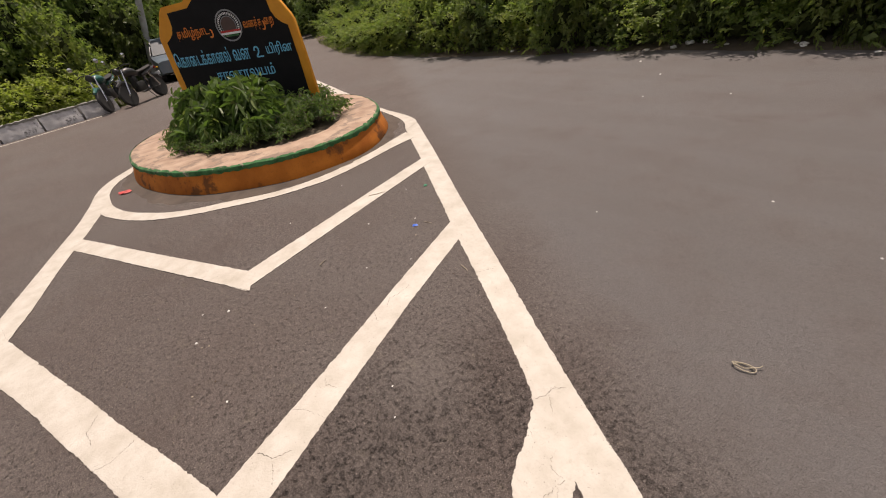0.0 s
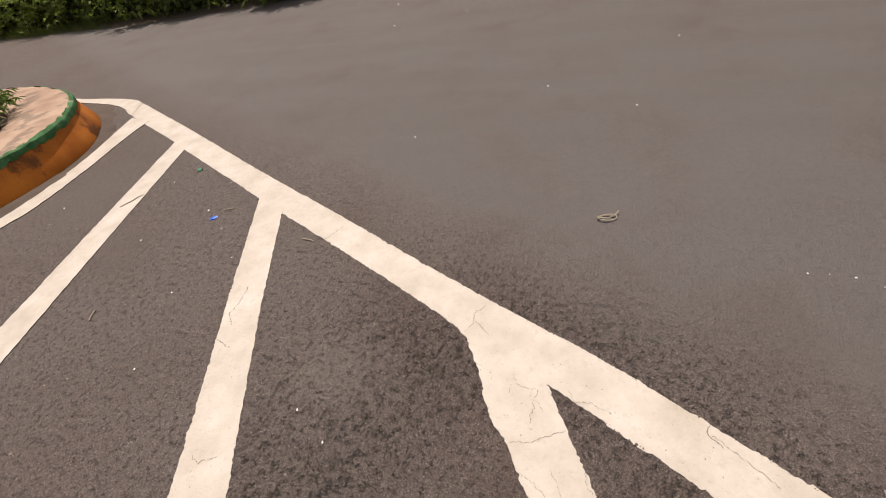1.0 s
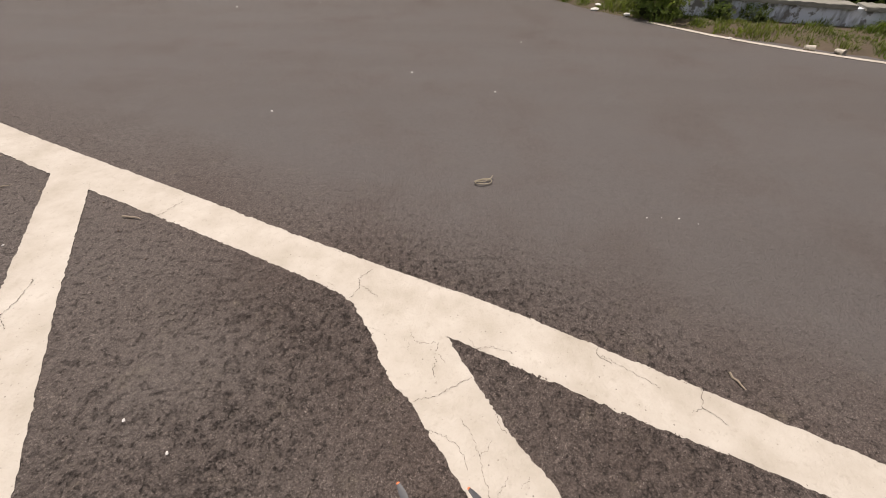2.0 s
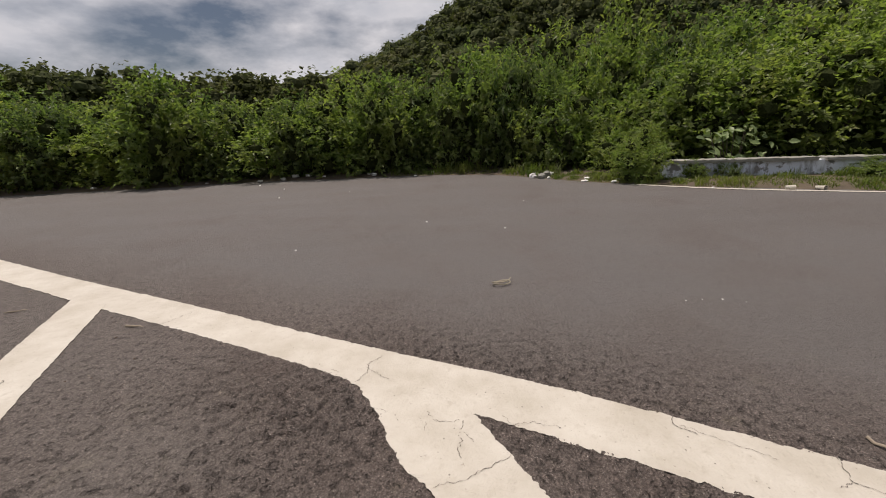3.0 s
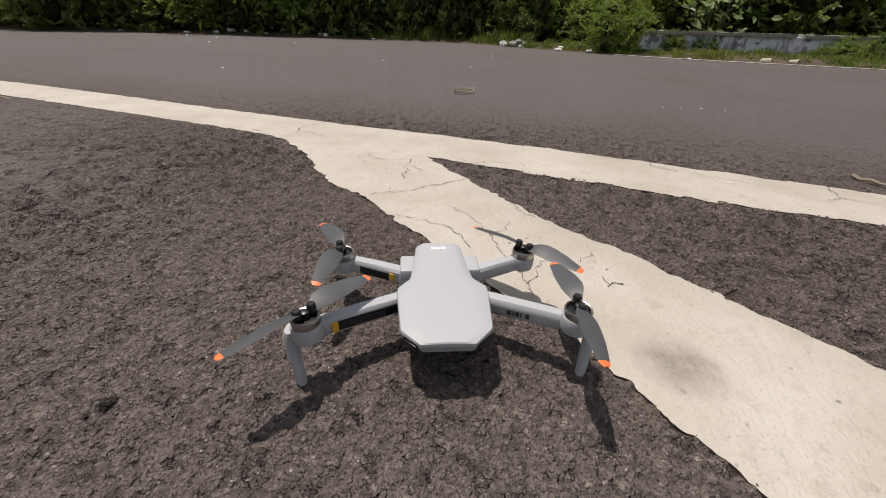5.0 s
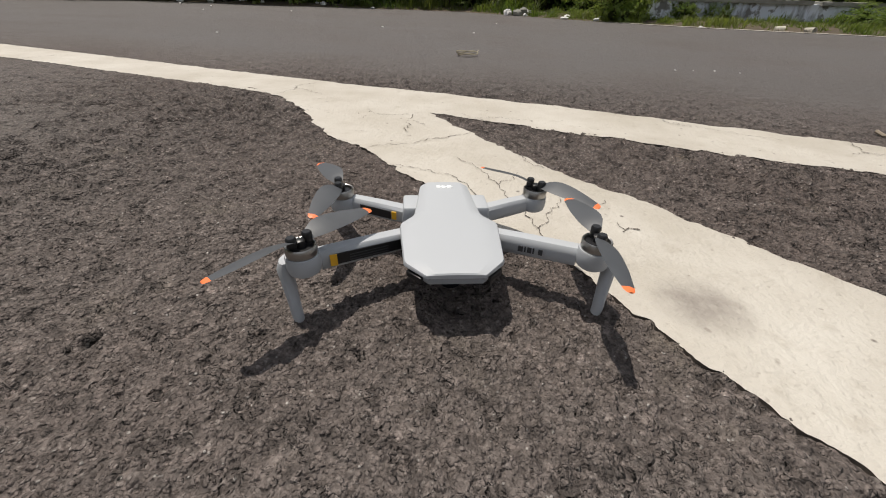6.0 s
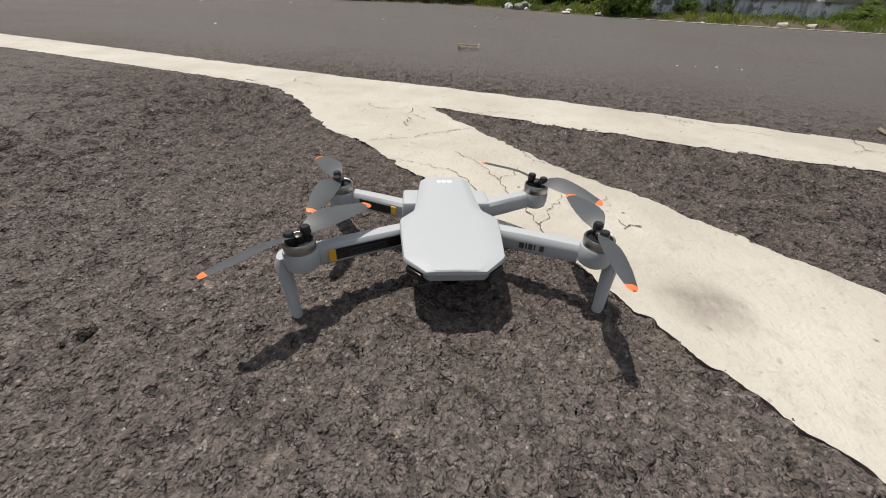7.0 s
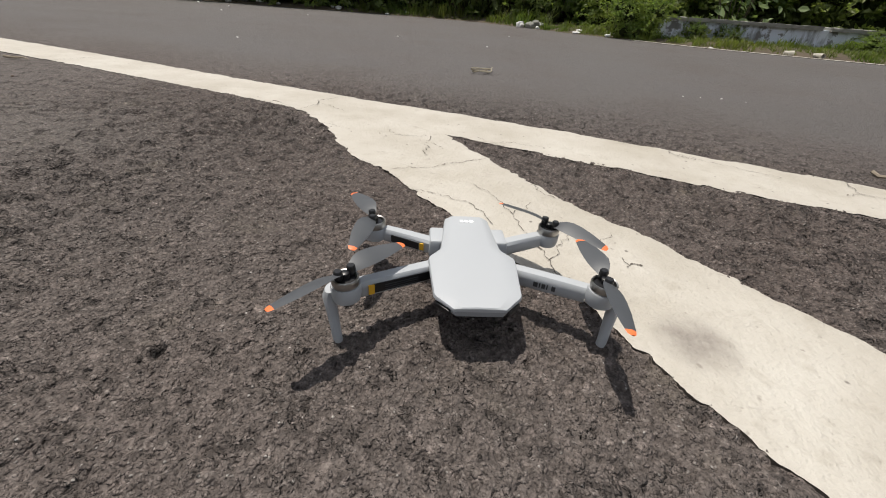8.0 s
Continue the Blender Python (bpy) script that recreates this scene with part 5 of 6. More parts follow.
# ---- island plants ----
def frond_shrub(seed, stems, height, spread, leaf, label):
    """A shrub of arching stems with drooping leaflets in pairs."""
    rng = np.random.default_rng(seed)
    t = thing("shrub", label, "shrub", "island plants")
    pts, nor, siz, tubes = [], [], [], []
    for k in range(stems):
        a, out = rng.uniform(0, math.tau), spread * rng.uniform(0.2, 1.0)
        h = height * rng.uniform(0.55, 1.05) * (1 - 0.25 * out / spread)
        b, tip = Vector((rng.normal() * 0.05, rng.normal() * 0.05, -0.03)), Vector((out * math.cos(a), out * math.sin(a), h))
        bend = Vector((tip.x * 0.35, tip.y * 0.35, h * 0.75))
        tubes.append(tube([b, bend, tip], [0.008, 0.006, 0.003], 5))
        for j in range(5):
            f = 0.5 + 0.5 * j / 4
            o = bend.lerp(tip, f)
            d = Vector((math.cos(a + rng.normal() * 1.3), math.sin(a + rng.normal() * 1.3), rng.uniform(-0.1, 0.6))).normalized()
            length = 0.22 * rng.uniform(0.7, 1.3)
            tubes.append(tube([o, o + d * length * 0.6, o + d * length + Vector((0, 0, -0.03))], [0.003, 0.0025, 0.0015], 4))
            for i in range(7):
                q = o + d * length * (0.25 + 0.75 * i / 6) + Vector((0, 0, -0.03 * (i / 6) ** 2))
                for sgn in (-1, 1):
                    pts.append(q)
                    w = d.cross(Vector((0, 0, 1))) * sgn
                    nor.append((w.x * 1.2, w.y * 1.2, 0.2))
                    siz.append(leaf * rng.uniform(0.7, 1.25))
    part("trunk", join(*tubes), BARK, t)
    part("foliage", leaf_mesh("foliage", np.array(pts), np.array(nor), np.array(siz), LEAF_D, rng, 0.34, 0.62, False), LEAF_D, t)
    return t


SHRUBS = [frond_shrub(41, 13, 0.62, 0.40, 0.138, "leafy shrub with long drooping leaflets in front of the sign"),
          frond_shrub(42, 20, 0.30, 0.26, 0.056, "low bushy green plant on the island soil")]
first = [True, True]
TALL_PLANTS = [(0, -4.78, 0.92, 1.0, 0.86, 10), (0, -5.02, 0.72, 1.0, 0.84, 80), (0, -4.86, 1.18, 0.95, 1.0, 150), (0, -5.12, 1.02, 1.05, 1.08, 200), (0, -5.35, 0.62, 0.95, 0.75, 290), (0, -5.48, 0.82, 0.95, 0.82, 330), (0, -5.78, 0.50, 0.85, 1.0, 45)]
LOW_PLANTS = [(1, -4.50, 1.50, 1.0, 0.85, 0), (1, -4.56, 1.76, 0.9, 0.7, 70), (1, -4.85, 1.62, 1.1, 1.0, 210), (1, -4.52, 0.86, 0.8, 0.55, 33), (1, -4.82, 0.54, 0.8, 0.5, 93), (1, -5.25, 0.36, 0.8, 0.6, 260),
                            (1, -4.36, 1.18, 0.8, 0.55, 300), (1, -5.60, 0.30, 0.8, 0.6, 170), (1, -5.95, 0.30, 0.7, 0.7, 150), (0, -6.5, 1.2, 1.0, 0.8, 140), (0, -6.7, 1.7, 1.0, 0.8, 240), (1, -5.9, 2.0, 1.0, 0.8, 40)]
for k, x, y, s, h, turn in TALL_PLANTS + LOW_PLANTS:
    m = pose(x - 0.065, y - 0.02, 0.23, 0, 0, turn)
    if first[k]:
        first[k] = False
        c = SHRUBS[k]
        c.matrix_world = m
    else:
        c = copy_thing(SHRUBS[k], m)
    c.scale = (s, s, h)


# ---- low wall and verge at the bend ----
wall = thing("low_wall", "low whitewashed roadside wall with peeling, stained plaster", "wall", at=pose(3.29, 3.74, -0.055, 0, 0, math.degrees(math.atan2(-0.55, 1.75))))


def rough_block(sx, sy, sz, nx, nz, amount, seed, at=(0, 0, 0)):
    """A block with an uneven, worn face and crumbled edges."""
    rng = random.Random(seed)
    bm = box(sx, sy, sz, (0, 0, 0))
    bmesh.ops.subdivide_edges(bm, edges=[e for e in bm.edges if abs(e.verts[0].co.x - e.verts[1].co.x) > sx * 0.5], cuts=nx, use_grid_fill=True)
    bmesh.ops.subdivide_edges(bm, edges=[e for e in bm.edges if abs(e.verts[0].co.z - e.verts[1].co.z) > sz * 0.5], cuts=nz, use_grid_fill=True)
    for v in bm.verts:
        v.co += Vector((rng.uniform(-1, 1), rng.uniform(-1, 1), rng.uniform(-1, 1))) * amount
    bmesh.ops.translate(bm, vec=at, verts=bm.verts)
    return bm


part("wall_face", rough_block(2.3, 0.16, 0.34, 40, 5, 0.004, 5, (0, 0, 0.07)), WHITEWASH, wall, "blue-white flaking whitewash")
part("coping", rough_block(1.25, 0.20, 0.030, 34, 1, 0.0035, 6, (-0.48, -0.01, 0.250)), COPING, wall, "grey concrete coping")
part("coping", rough_block(0.78, 0.20, 0.030, 22, 1, 0.005, 7, (0.60, -0.01, 0.247)), COPING, wall, "broken concrete coping")


PALE_LEAF = leaf_material("pale_broad_leaves", (0.09, 0.14, 0.05), (0.20, 0.27, 0.11), (0.26, 0.30, 0.14), 0.2)
brng = np.random.default_rng(64)
broad = thing("broadleaf_plant", "low plant with broad pale green leaves behind the wall", "plant", at=pose(2.98, 4.14, 0.03))
bp = np.stack([brng.normal(0, 0.20, 60), brng.normal(0, 0.10, 60), brng.uniform(0.18, 0.50, 60)], -1)
part("foliage", leaf_mesh("foliage", bp, np.tile([0.2, -0.9, 0.6], (60, 1)) + brng.normal(0, 0.3, (60, 3)), brng.uniform(0.06, 0.12, 60), PALE_LEAF, brng, 0.6, 0.3, False), PALE_LEAF, broad)
part("stalk", join(*[tube([(x * 0.3, y * 0.3, -0.1), (x, y, z)], 0.004, 4) for x, y, z in bp[:12]]), BARK, broad)


def grass(name, label, strips, count, tall, seed):
    """Thin bent blades along strips (x0, y0, x1, y1, depth)."""
    rng = np.random.default_rng(seed)
    w = np.array([math.hypot(s[2] - s[0], s[3] - s[1]) for s in strips])
    pick = rng.choice(len(strips), count, p=w / w.sum())
    s = np.array(strips)[pick]
    t, d = rng.random(count), rng.random(count)
    tuft = 1.9 * np.clip(value_noise(t * w[pick], d * np.abs(s[:, 4]), 0.13, seed) - 0.24, 0, 1) + 0.22
    dx, dy = (s[:, 2] - s[:, 0]) / w[pick], (s[:, 3] - s[:, 1]) / w[pick]
    x = s[:, 0] + t * (s[:, 2] - s[:, 0]) - dy * d * s[:, 4]
    y = s[:, 1] + t * (s[:, 3] - s[:, 1]) + dx * d * s[:, 4]
    z = ground_height(x, y) - 0.01
    h = tall * tuft * rng.uniform(0.4, 1.2, count)
    a = rng.uniform(0, math.tau, count)
    lean = rng.uniform(0.1, 0.7, count) * h
    bw = rng.uniform(0.002, 0.0045, count)
    px, py = -np.sin(a) * bw, np.cos(a) * bw
    p = lambda k, f, g: np.stack([x + np.cos(a) * lean * f + px * k, y + np.sin(a) * lean * f + py * k, z + h * g], -1)
    verts = np.stack([p(-1, 0, 0), p(1, 0, 0), p(0.8, 0.35, 0.6), p(-0.8, 0.35, 0.6), p(0.15, 1, 0.95), p(-0.15, 1, 0.95)], 1).reshape(-1, 3)
    b = np.arange(count)[:, None] * 6
    quads = np.concatenate([b + np.array([[0, 1, 2, 3]]), b + np.array([[3, 2, 4, 5]])])
    return tagged(new(name, fast_mesh(name, verts, quads, GRASS)), label, "grass", kind="stuff")


grass("verge_grass", "green and straw-coloured grass on the verge below the wall", [(1.68, 4.13, 2.28, 3.50, 0.35), (2.23, 3.50, 3.53, 2.70, 0.75), (3.53, 2.70, 5.93, 1.26, 0.9), (1.78, 3.98, 1.18, 4.63, -0.45)], 20000, 0.055, 91)
grass("roadside_grass", "thin grass and weeds along the road edge", [(0.65, 5.7, -1.0, 6.2, -0.3), (1.28, 4.6, 0.68, 5.55, -0.25), (-8.5, 5.98, -11.5, 5.90, -0.5), (-11.5, 5.9, -14, 6.2, -1.1), (-14, 6.2, -20, 7.85, -1.2)], 11000, 0.14, 92)
grass("kerb_foot_weeds", "small dry weeds at the foot of the island kerb", [(-3.67, 1.26, -3.77, 1.66, 0.08), (-3.90, 0.71, -3.75, 1.06, 0.05)], 260, 0.06, 93)
grass("bank_grass", "yellow-green grass on the bank behind the kerb", [(-13.85, -5.5, -15.2, -0.3, 1.2)], 9000, 0.42, 94)

# ---- far kerb, vehicles, pole ----
kerb_run = [(-13.40, -5.7), (-13.64, -4.84), (-13.88, -3.98), (-14.12, -3.1), (-14.36, -2.25), (-14.60, -1.38), (-14.84, -0.52)]
for k, ((x0, y0), (x1, y1)) in enumerate(zip(kerb_run, kerb_run[1:])):
    cx, cy = (x0 + x1) / 2, (y0 + y1) / 2
    kb = thing("kerb_stone", "blackened whitewashed concrete parapet kerb with mossy top", "kerb", "parapet kerb beside the road", at=pose(cx, cy, float(rise(np.float64(cx), np.float64(cy))) + 0.02, 0, 0, math.degrees(math.atan2(y1 - y0, x1 - x0))))
    stone = rough_block(0.85, 0.44, 0.50, 14, 6, 0.012, 500 + k, (0, 0, 0.07))
    for vert in stone.verts:
        vert.co.y *= 1 - 1.1 * max(0.0, vert.co.z)
    part("block", stone, KERB, kb)
    part("cap", rough_block(0.86, 0.30, 0.05, 14, 1, 0.010, 520 + k, (0, 0, 0.33)), COPING, kb, "lichen-grown pale cap")


def wheel(parent, x, z, r, w):
    tyre = part("wheel", lathe([(r * 0.70, -w * 0.45), (r * 0.93, -w * 0.5), (r, -w * 0.25), (r, w * 0.25), (r * 0.93, w * 0.5), (r * 0.70, w * 0.45), (r * 0.66, 0)], 28, (x, 0, z), Matrix.Rotation(math.pi / 2, 4, "X")), RUBBER, parent)
    if w < 0.15:
        ring = lathe([(r * 0.64, -w * 0.30), (r * 0.70, -w * 0.36), (r * 0.70, w * 0.36), (r * 0.64, w * 0.30), (r * 0.62, 0)], 28, (x, 0, z), Matrix.Rotation(math.pi / 2, 4, "X"))
        hub = lathe([(r * 0.05, -w * 0.5), (r * 0.16, -w * 0.4), (r * 0.16, w * 0.4), (r * 0.05, w * 0.5)], 14, (x, 0, z), Matrix.Rotation(math.pi / 2, 4, "X"))
        spokes = [tube([(x + r * 0.14 * math.cos(a), 0.012 * (-1) ** k, z + r * 0.14 * math.sin(a)), (x + r * 0.64 * math.cos(a + 0.25), 0, z + r * 0.64 * math.sin(a + 0.25))], 0.004, 4) for k, a in enumerate(i * math.tau / 16 for i in range(16))]
        part("rim", join(ring, hub, *spokes), CHROME, tyre)
        return tyre
    part("rim", lathe([(r * 0.08, -w * 0.4), (r * 0.16, -w * 0.38), (r * 0.20, -w * 0.12), (r * 0.66, -w * 0.10), (r * 0.69, w * 0.3), (r * 0.62, w * 0.12), (r * 0.2, w * 0.14), (r * 0.1, w * 0.4)], 20, (x, 0, z), Matrix.Rotation(math.pi / 2, 4, "X")), STEEL, tyre)
    return tyre


def motorcycle(paint, label, at):
    """A commuter motorcycle, front towards +x, wheels on z = 0."""
    b = thing("motorcycle", label, "motorcycle", "motorcycles parked by the kerb", at=at)
    wheel(b, 0.64, 0.29, 0.29, 0.085)
    wheel(b, -0.62, 0.29, 0.29, 0.105)
    part("tank", loft([[(x, w * math.cos(a), z + h * math.sin(a)) for a in [k * math.tau / 14 for k in range(14)]] for x, w, z, h in ((-0.12, 0.07, 0.76, 0.06), (0.0, 0.13, 0.80, 0.11), (0.15, 0.15, 0.83, 0.13), (0.28, 0.12, 0.84, 0.11), (0.36, 0.05, 0.83, 0.06))]), paint, b, "glossy fuel tank")
    part("seat", loft([[(x, w * math.cos(a), z + 0.045 * math.sin(a)) for a in [k * math.tau / 12 for k in range(12)]] for x, w, z in ((-0.72, 0.07, 0.86), (-0.60, 0.12, 0.845), (-0.35, 0.13, 0.80), (-0.1, 0.10, 0.78), (-0.02, 0.06, 0.78))]), RUBBER, b, "black vinyl seat")
    part("tail", loft([[(x, w * math.cos(a), z + h * math.sin(a)) for a in [k * math.tau / 12 for k in range(12)]] for x, w, z, h in ((-0.86, 0.05, 0.82, 0.035), (-0.7, 0.10, 0.78, 0.06), (-0.4, 0.11, 0.72, 0.07), (-0.2, 0.07, 0.68, 0.05))]), paint, b)
    part("tail_lamp", box(0.03, 0.10, 0.05, (-0.885, 0, 0.80), 0.01), LAMP_RED, b, "red tail lamp")
    part("number_plate", box(0.012, 0.20, 0.10, (-0.90, 0, 0.62), 0.003), PALE, b, "plain pale plate")
    part("rear_mudguard", tube([(-0.60, 0, 0.62), (-0.78, 0, 0.60), (-0.90, 0, 0.48)], [0.05, 0.06, 0.05], 8), BIKE_BLACK, b)
    part("engine", join(box(0.30, 0.22, 0.26, (0.06, 0, 0.42), 0.03), box(0.14, 0.16, 0.22, (0.14, 0, 0.60), 0.02, turn=None)), ENGINE, b, "oily dark metal engine block")
    part("frame", join(tube([(0.42, 0, 0.86), (0.22, 0, 0.34), (-0.18, 0, 0.30), (-0.62, 0.06, 0.29)], 0.022, 8), tube([(0.42, 0, 0.86), (-0.2, 0, 0.70), (-0.62, 0, 0.76)], 0.02, 8), tube([(-0.30, 0, 0.70), (-0.2, 0, 0.32)], 0.02, 8)), BIKE_BLACK, b)
    for s in (-1, 1):
        part("fork", tube([(0.64, 0.075 * s, 0.29), (0.50, 0.075 * s, 0.66), (0.42, 0.075 * s, 0.92)], [0.022, 0.022, 0.018], 8), CHROME, b)
        part("shock_absorber", tube([(-0.60, 0.11 * s, 0.32), (-0.42, 0.11 * s, 0.70)], 0.028, 8), CHROME, b)
        m = part("mirror", tube([(0.38, 0.25 * s, 1.0), (0.36, 0.30 * s, 1.14), (0.36, 0.33 * s, 1.20)], 0.006, 6), BIKE_BLACK, b)
        part("mirror_glass", lathe([(0.02, -0.012), (0.055, -0.008), (0.058, 0.008), (0.03, 0.014)], 16, (0.35, 0.35 * s, 1.22), Matrix.Rotation(math.pi / 2, 4, "Y")), CHROME, m)
        part("indicator", lathe([(0.012, -0.03), (0.026, -0.02), (0.026, 0.02), (0.012, 0.03)], 10, (-0.84, 0.15 * s, 0.76), Matrix.Rotation(math.pi / 2, 4, "X")), STICKER, b)
    part("handlebar", tube([(0.30, -0.36, 0.98), (0.38, -0.22, 1.01), (0.42, 0, 0.98), (0.38, 0.22, 1.01), (0.30, 0.36, 0.98)], 0.013, 8), BIKE_BLACK, b)
    part("headlamp", lathe([(0.03, -0.07), (0.085, -0.03), (0.09, 0.02), (0.082, 0.04), (0.02, 0.05)], 20, (0.52, 0, 0.90), Matrix.Rotation(math.pi / 2, 4, "Y")), BIKE_BLACK, b)
    part("front_mudguard", tube([(0.36, 0, 0.50), (0.50, 0, 0.61), (0.66, 0, 0.62), (0.84, 0, 0.54)], [0.04, 0.055, 0.055, 0.04], 8), paint, b)
    part("exhaust", tube([(0.16, -0.12, 0.34), (-0.15, -0.15, 0.26), (-0.40, -0.16, 0.30), (-0.80, -0.17, 0.40)], [0.02, 0.022, 0.045, 0.042], 10), CHROME, b, "chrome exhaust")
    part("stand", tube([(-0.02, 0.10, 0.28), (-0.06, 0.22, 0.02)], 0.012, 6), BIKE_BLACK, b)
    return b


motorcycle(BIKE_GREEN, "teal green motorcycle parked on its stand against the kerb", pose(-14.95, -0.46, float(rise(np.float64(-14.9), np.float64(0))), 7, 0, -20))
motorcycle(BIKE_BLACK, "black motorcycle parked nose out beside the kerb", pose(-14.95, 0.32, float(rise(np.float64(-14.9), np.float64(0))), 7, 0, -42))


def car(at):
    """A small hatchback, front towards +x."""
    c = thing("car", "silver-grey hatchback parked at the roadside behind the sign", "car", at=at)
    def ring(x, half, top, roof, z0):
        return [(x, -half, z0), (x, -half * 1.02, 0.55), (x, -half * 0.98, top), (x, -half * 0.78, roof), (x, half * 0.78, roof), (x, half * 0.98, top), (x, half * 1.02, 0.55), (x, half, z0)]
    part("body", loft([ring(-1.85, 0.70, 0.85, 0.88, 0.35), ring(-1.75, 0.78, 0.95, 1.02, 0.24), ring(-1.0, 0.83, 0.93, 0.95, 0.20), ring(0.6, 0.83, 0.90, 0.93, 0.20), ring(1.4, 0.80, 0.82, 0.86, 0.22), ring(1.85, 0.68, 0.66, 0.70, 0.30)]), CAR_PAINT, c)
    part("roof", loft([[(x, -w, z), (x, -w * 0.9, z + 0.05), (x, w * 0.9, z + 0.05), (x, w, z)] for x, w, z in ((-1.55, 0.60, 1.36), (-0.9, 0.64, 1.45), (0.1, 0.62, 1.42), (0.3, 0.58, 1.38))]), CAR_PAINT, c)
    part("windscreen", loft([[(x, -w, z), (x + 0.03, -w, z + 0.01), (x + 0.03, w, z + 0.01), (x, w, z)] for x, w, z in ((0.95, 0.72, 0.91), (0.28, 0.58, 1.39))]), GLASS_DARK, c, "dark sloping windscreen")
    part("rear_window", loft([[(x, -w, z), (x - 0.03, -w, z + 0.01), (x - 0.03, w, z + 0.01), (x, w, z)] for x, w, z in ((-1.78, 0.72, 0.98), (-1.52, 0.60, 1.38))]), GLASS_DARK, c, "dark rear window")
    for s in (-1, 1):
        part("side_window", loft([[(x, s * 0.80, 0.94), (x, s * 0.78, 0.94), (x2, s * 0.60, 1.37), (x2, s * 0.62, 1.38)] for x, x2 in ((-1.62, -1.45), (-0.5, -0.5), (0.85, 0.24))]), GLASS_DARK, c, "dark side window")
        part("headlight", box(0.10, 0.26, 0.13, (1.72, 0.50 * s, 0.62), 0.03), CHROME, c)
        part("tail_light", box(0.06, 0.16, 0.26, (-1.80, 0.64 * s, 0.80), 0.02), LAMP_RED, c)
        for x in (-1.18, 1.15):
            wv = wheel(c, x, 0.29, 0.29, 0.18)
            wv.location.y = 0.72 * s
    return c


car(pose(-20.6, 2.0, float(rise(np.float64(-20.6), np.float64(0))) - 0.01, 0, 0, -4))
pole = thing("utility_pole", "leaning grey weathered concrete utility pole behind the bushes", "pole", at=pose(-21.4, 0.95, ground_z(-21.4, 0.95) - 0.1))
part("shaft", tube([(0, 0, 0), (0.02, 1.0, 3.5), (0.05, 2.0, 7.0)], [0.13, 0.11, 0.09], 14), POLE, pole)
part("cross_arm", box(0.08, 1.3, 0.08, (0.05, 1.88, 6.6), 0.01), POLE, pole)


# ---- drone ----
drone = thing("drone", "light grey folding quadcopter drone standing on the asphalt, rotors at rest", "drone", at=pose(0, 0.03, 0))


def dp(name, bm, material, parent, label="", shift=True):
    """A part of the drone, drawn in plan coordinates with the front feet on y = 0."""
    if shift:
        bmesh.ops.translate(bm, vec=(0, -0.03, 0), verts=bm.verts)
    return part(name, bm, material, parent, label)


def hull(stations, z_low, z_mid):
    """A shell lofted along y: (y, half width, top); its flanks fall away in a soft slope that fades towards the nose."""
    rings = []
    for y, h, top in stations:
        fall = min(0.0030, max(0.0008, 0.0008 + 0.034 * y)) if top - z_mid > 0.002 else 0.0002
        pts = [(-h * 0.95, z_low), (-h, z_mid), (-h, z_mid + (top - fall - z_mid) * 0.55), (-h + 0.0007, top - fall), (-h + 0.0022, top - fall * 0.72), (-h * 0.72, top - fall * 0.12), (-h * 0.60, top), (0, top + 0.0003)]
        pts = pts + [(-x, z) for x, z in reversed(pts[:-1])]
        rings.append([(x + 0.001, y, z) for x, z in pts])
    return loft(rings)


TOP = [(-0.0085, 0.0172, 0.0372), (-0.0078, 0.0182, 0.0380), (0.0030, 0.0286, 0.0390), (0.0055, 0.0298, 0.0392), (0.0300, 0.0318, 0.0404), (0.0465, 0.0330, 0.0411), (0.0495, 0.0324, 0.0413), (0.0590, 0.0248, 0.0418), (0.0620, 0.0236, 0.0420), (0.0800, 0.0214, 0.0430), (0.1030, 0.0193, 0.0441), (0.1068, 0.0186, 0.0436), (0.1086, 0.0168, 0.0415)]
shell = dp("top_shell", hull(TOP, 0.0348, 0.0354), SHELL, drone, "smooth light grey upper shell")
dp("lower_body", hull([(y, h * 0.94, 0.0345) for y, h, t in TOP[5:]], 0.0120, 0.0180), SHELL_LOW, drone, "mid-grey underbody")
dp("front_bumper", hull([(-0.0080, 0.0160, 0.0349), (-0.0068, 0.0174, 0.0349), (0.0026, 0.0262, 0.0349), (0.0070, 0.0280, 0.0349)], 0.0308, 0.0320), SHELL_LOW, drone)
for s in (-1, 1):
    dp("hinge_block", box(0.0150, 0.0270, 0.0150, (0.0250 * s + 0.001, 0.0850, 0.0306), 0.0022, 2, taper=0.88), SHELL, drone)
    dp("sensor_window", box(0.0125, 0.0040, 0.0042, (0.0228 * s + 0.001, -0.0008, 0.0316), 0.0008, 2, Matrix.Rotation(radians(46 * s), 4, "Z")), BLACK, drone, "glossy black sensor eye")
    dp("rear_foot", box(0.008, 0.014, 0.014, (0.016 * s, 0.088, 0.007), 0.003), SHELL_LOW, drone)

# emblem on the rear of the shell, as plain shapes
for dx, w in ((-0.0046, 0.0030), (-0.0008, 0.0030), (0.0036, 0.0034)):
    dp("logo_mark", box(w, 0.0046, 0.0004, (dx + 0.001, 0.0975, 0.0440), 0.0001, 1), PALE, shell)
dp("logo_mark", box(0.0125, 0.0012, 0.0004, (0.001, 0.0970, 0.0441), 0.0001, 1), PALE, shell)

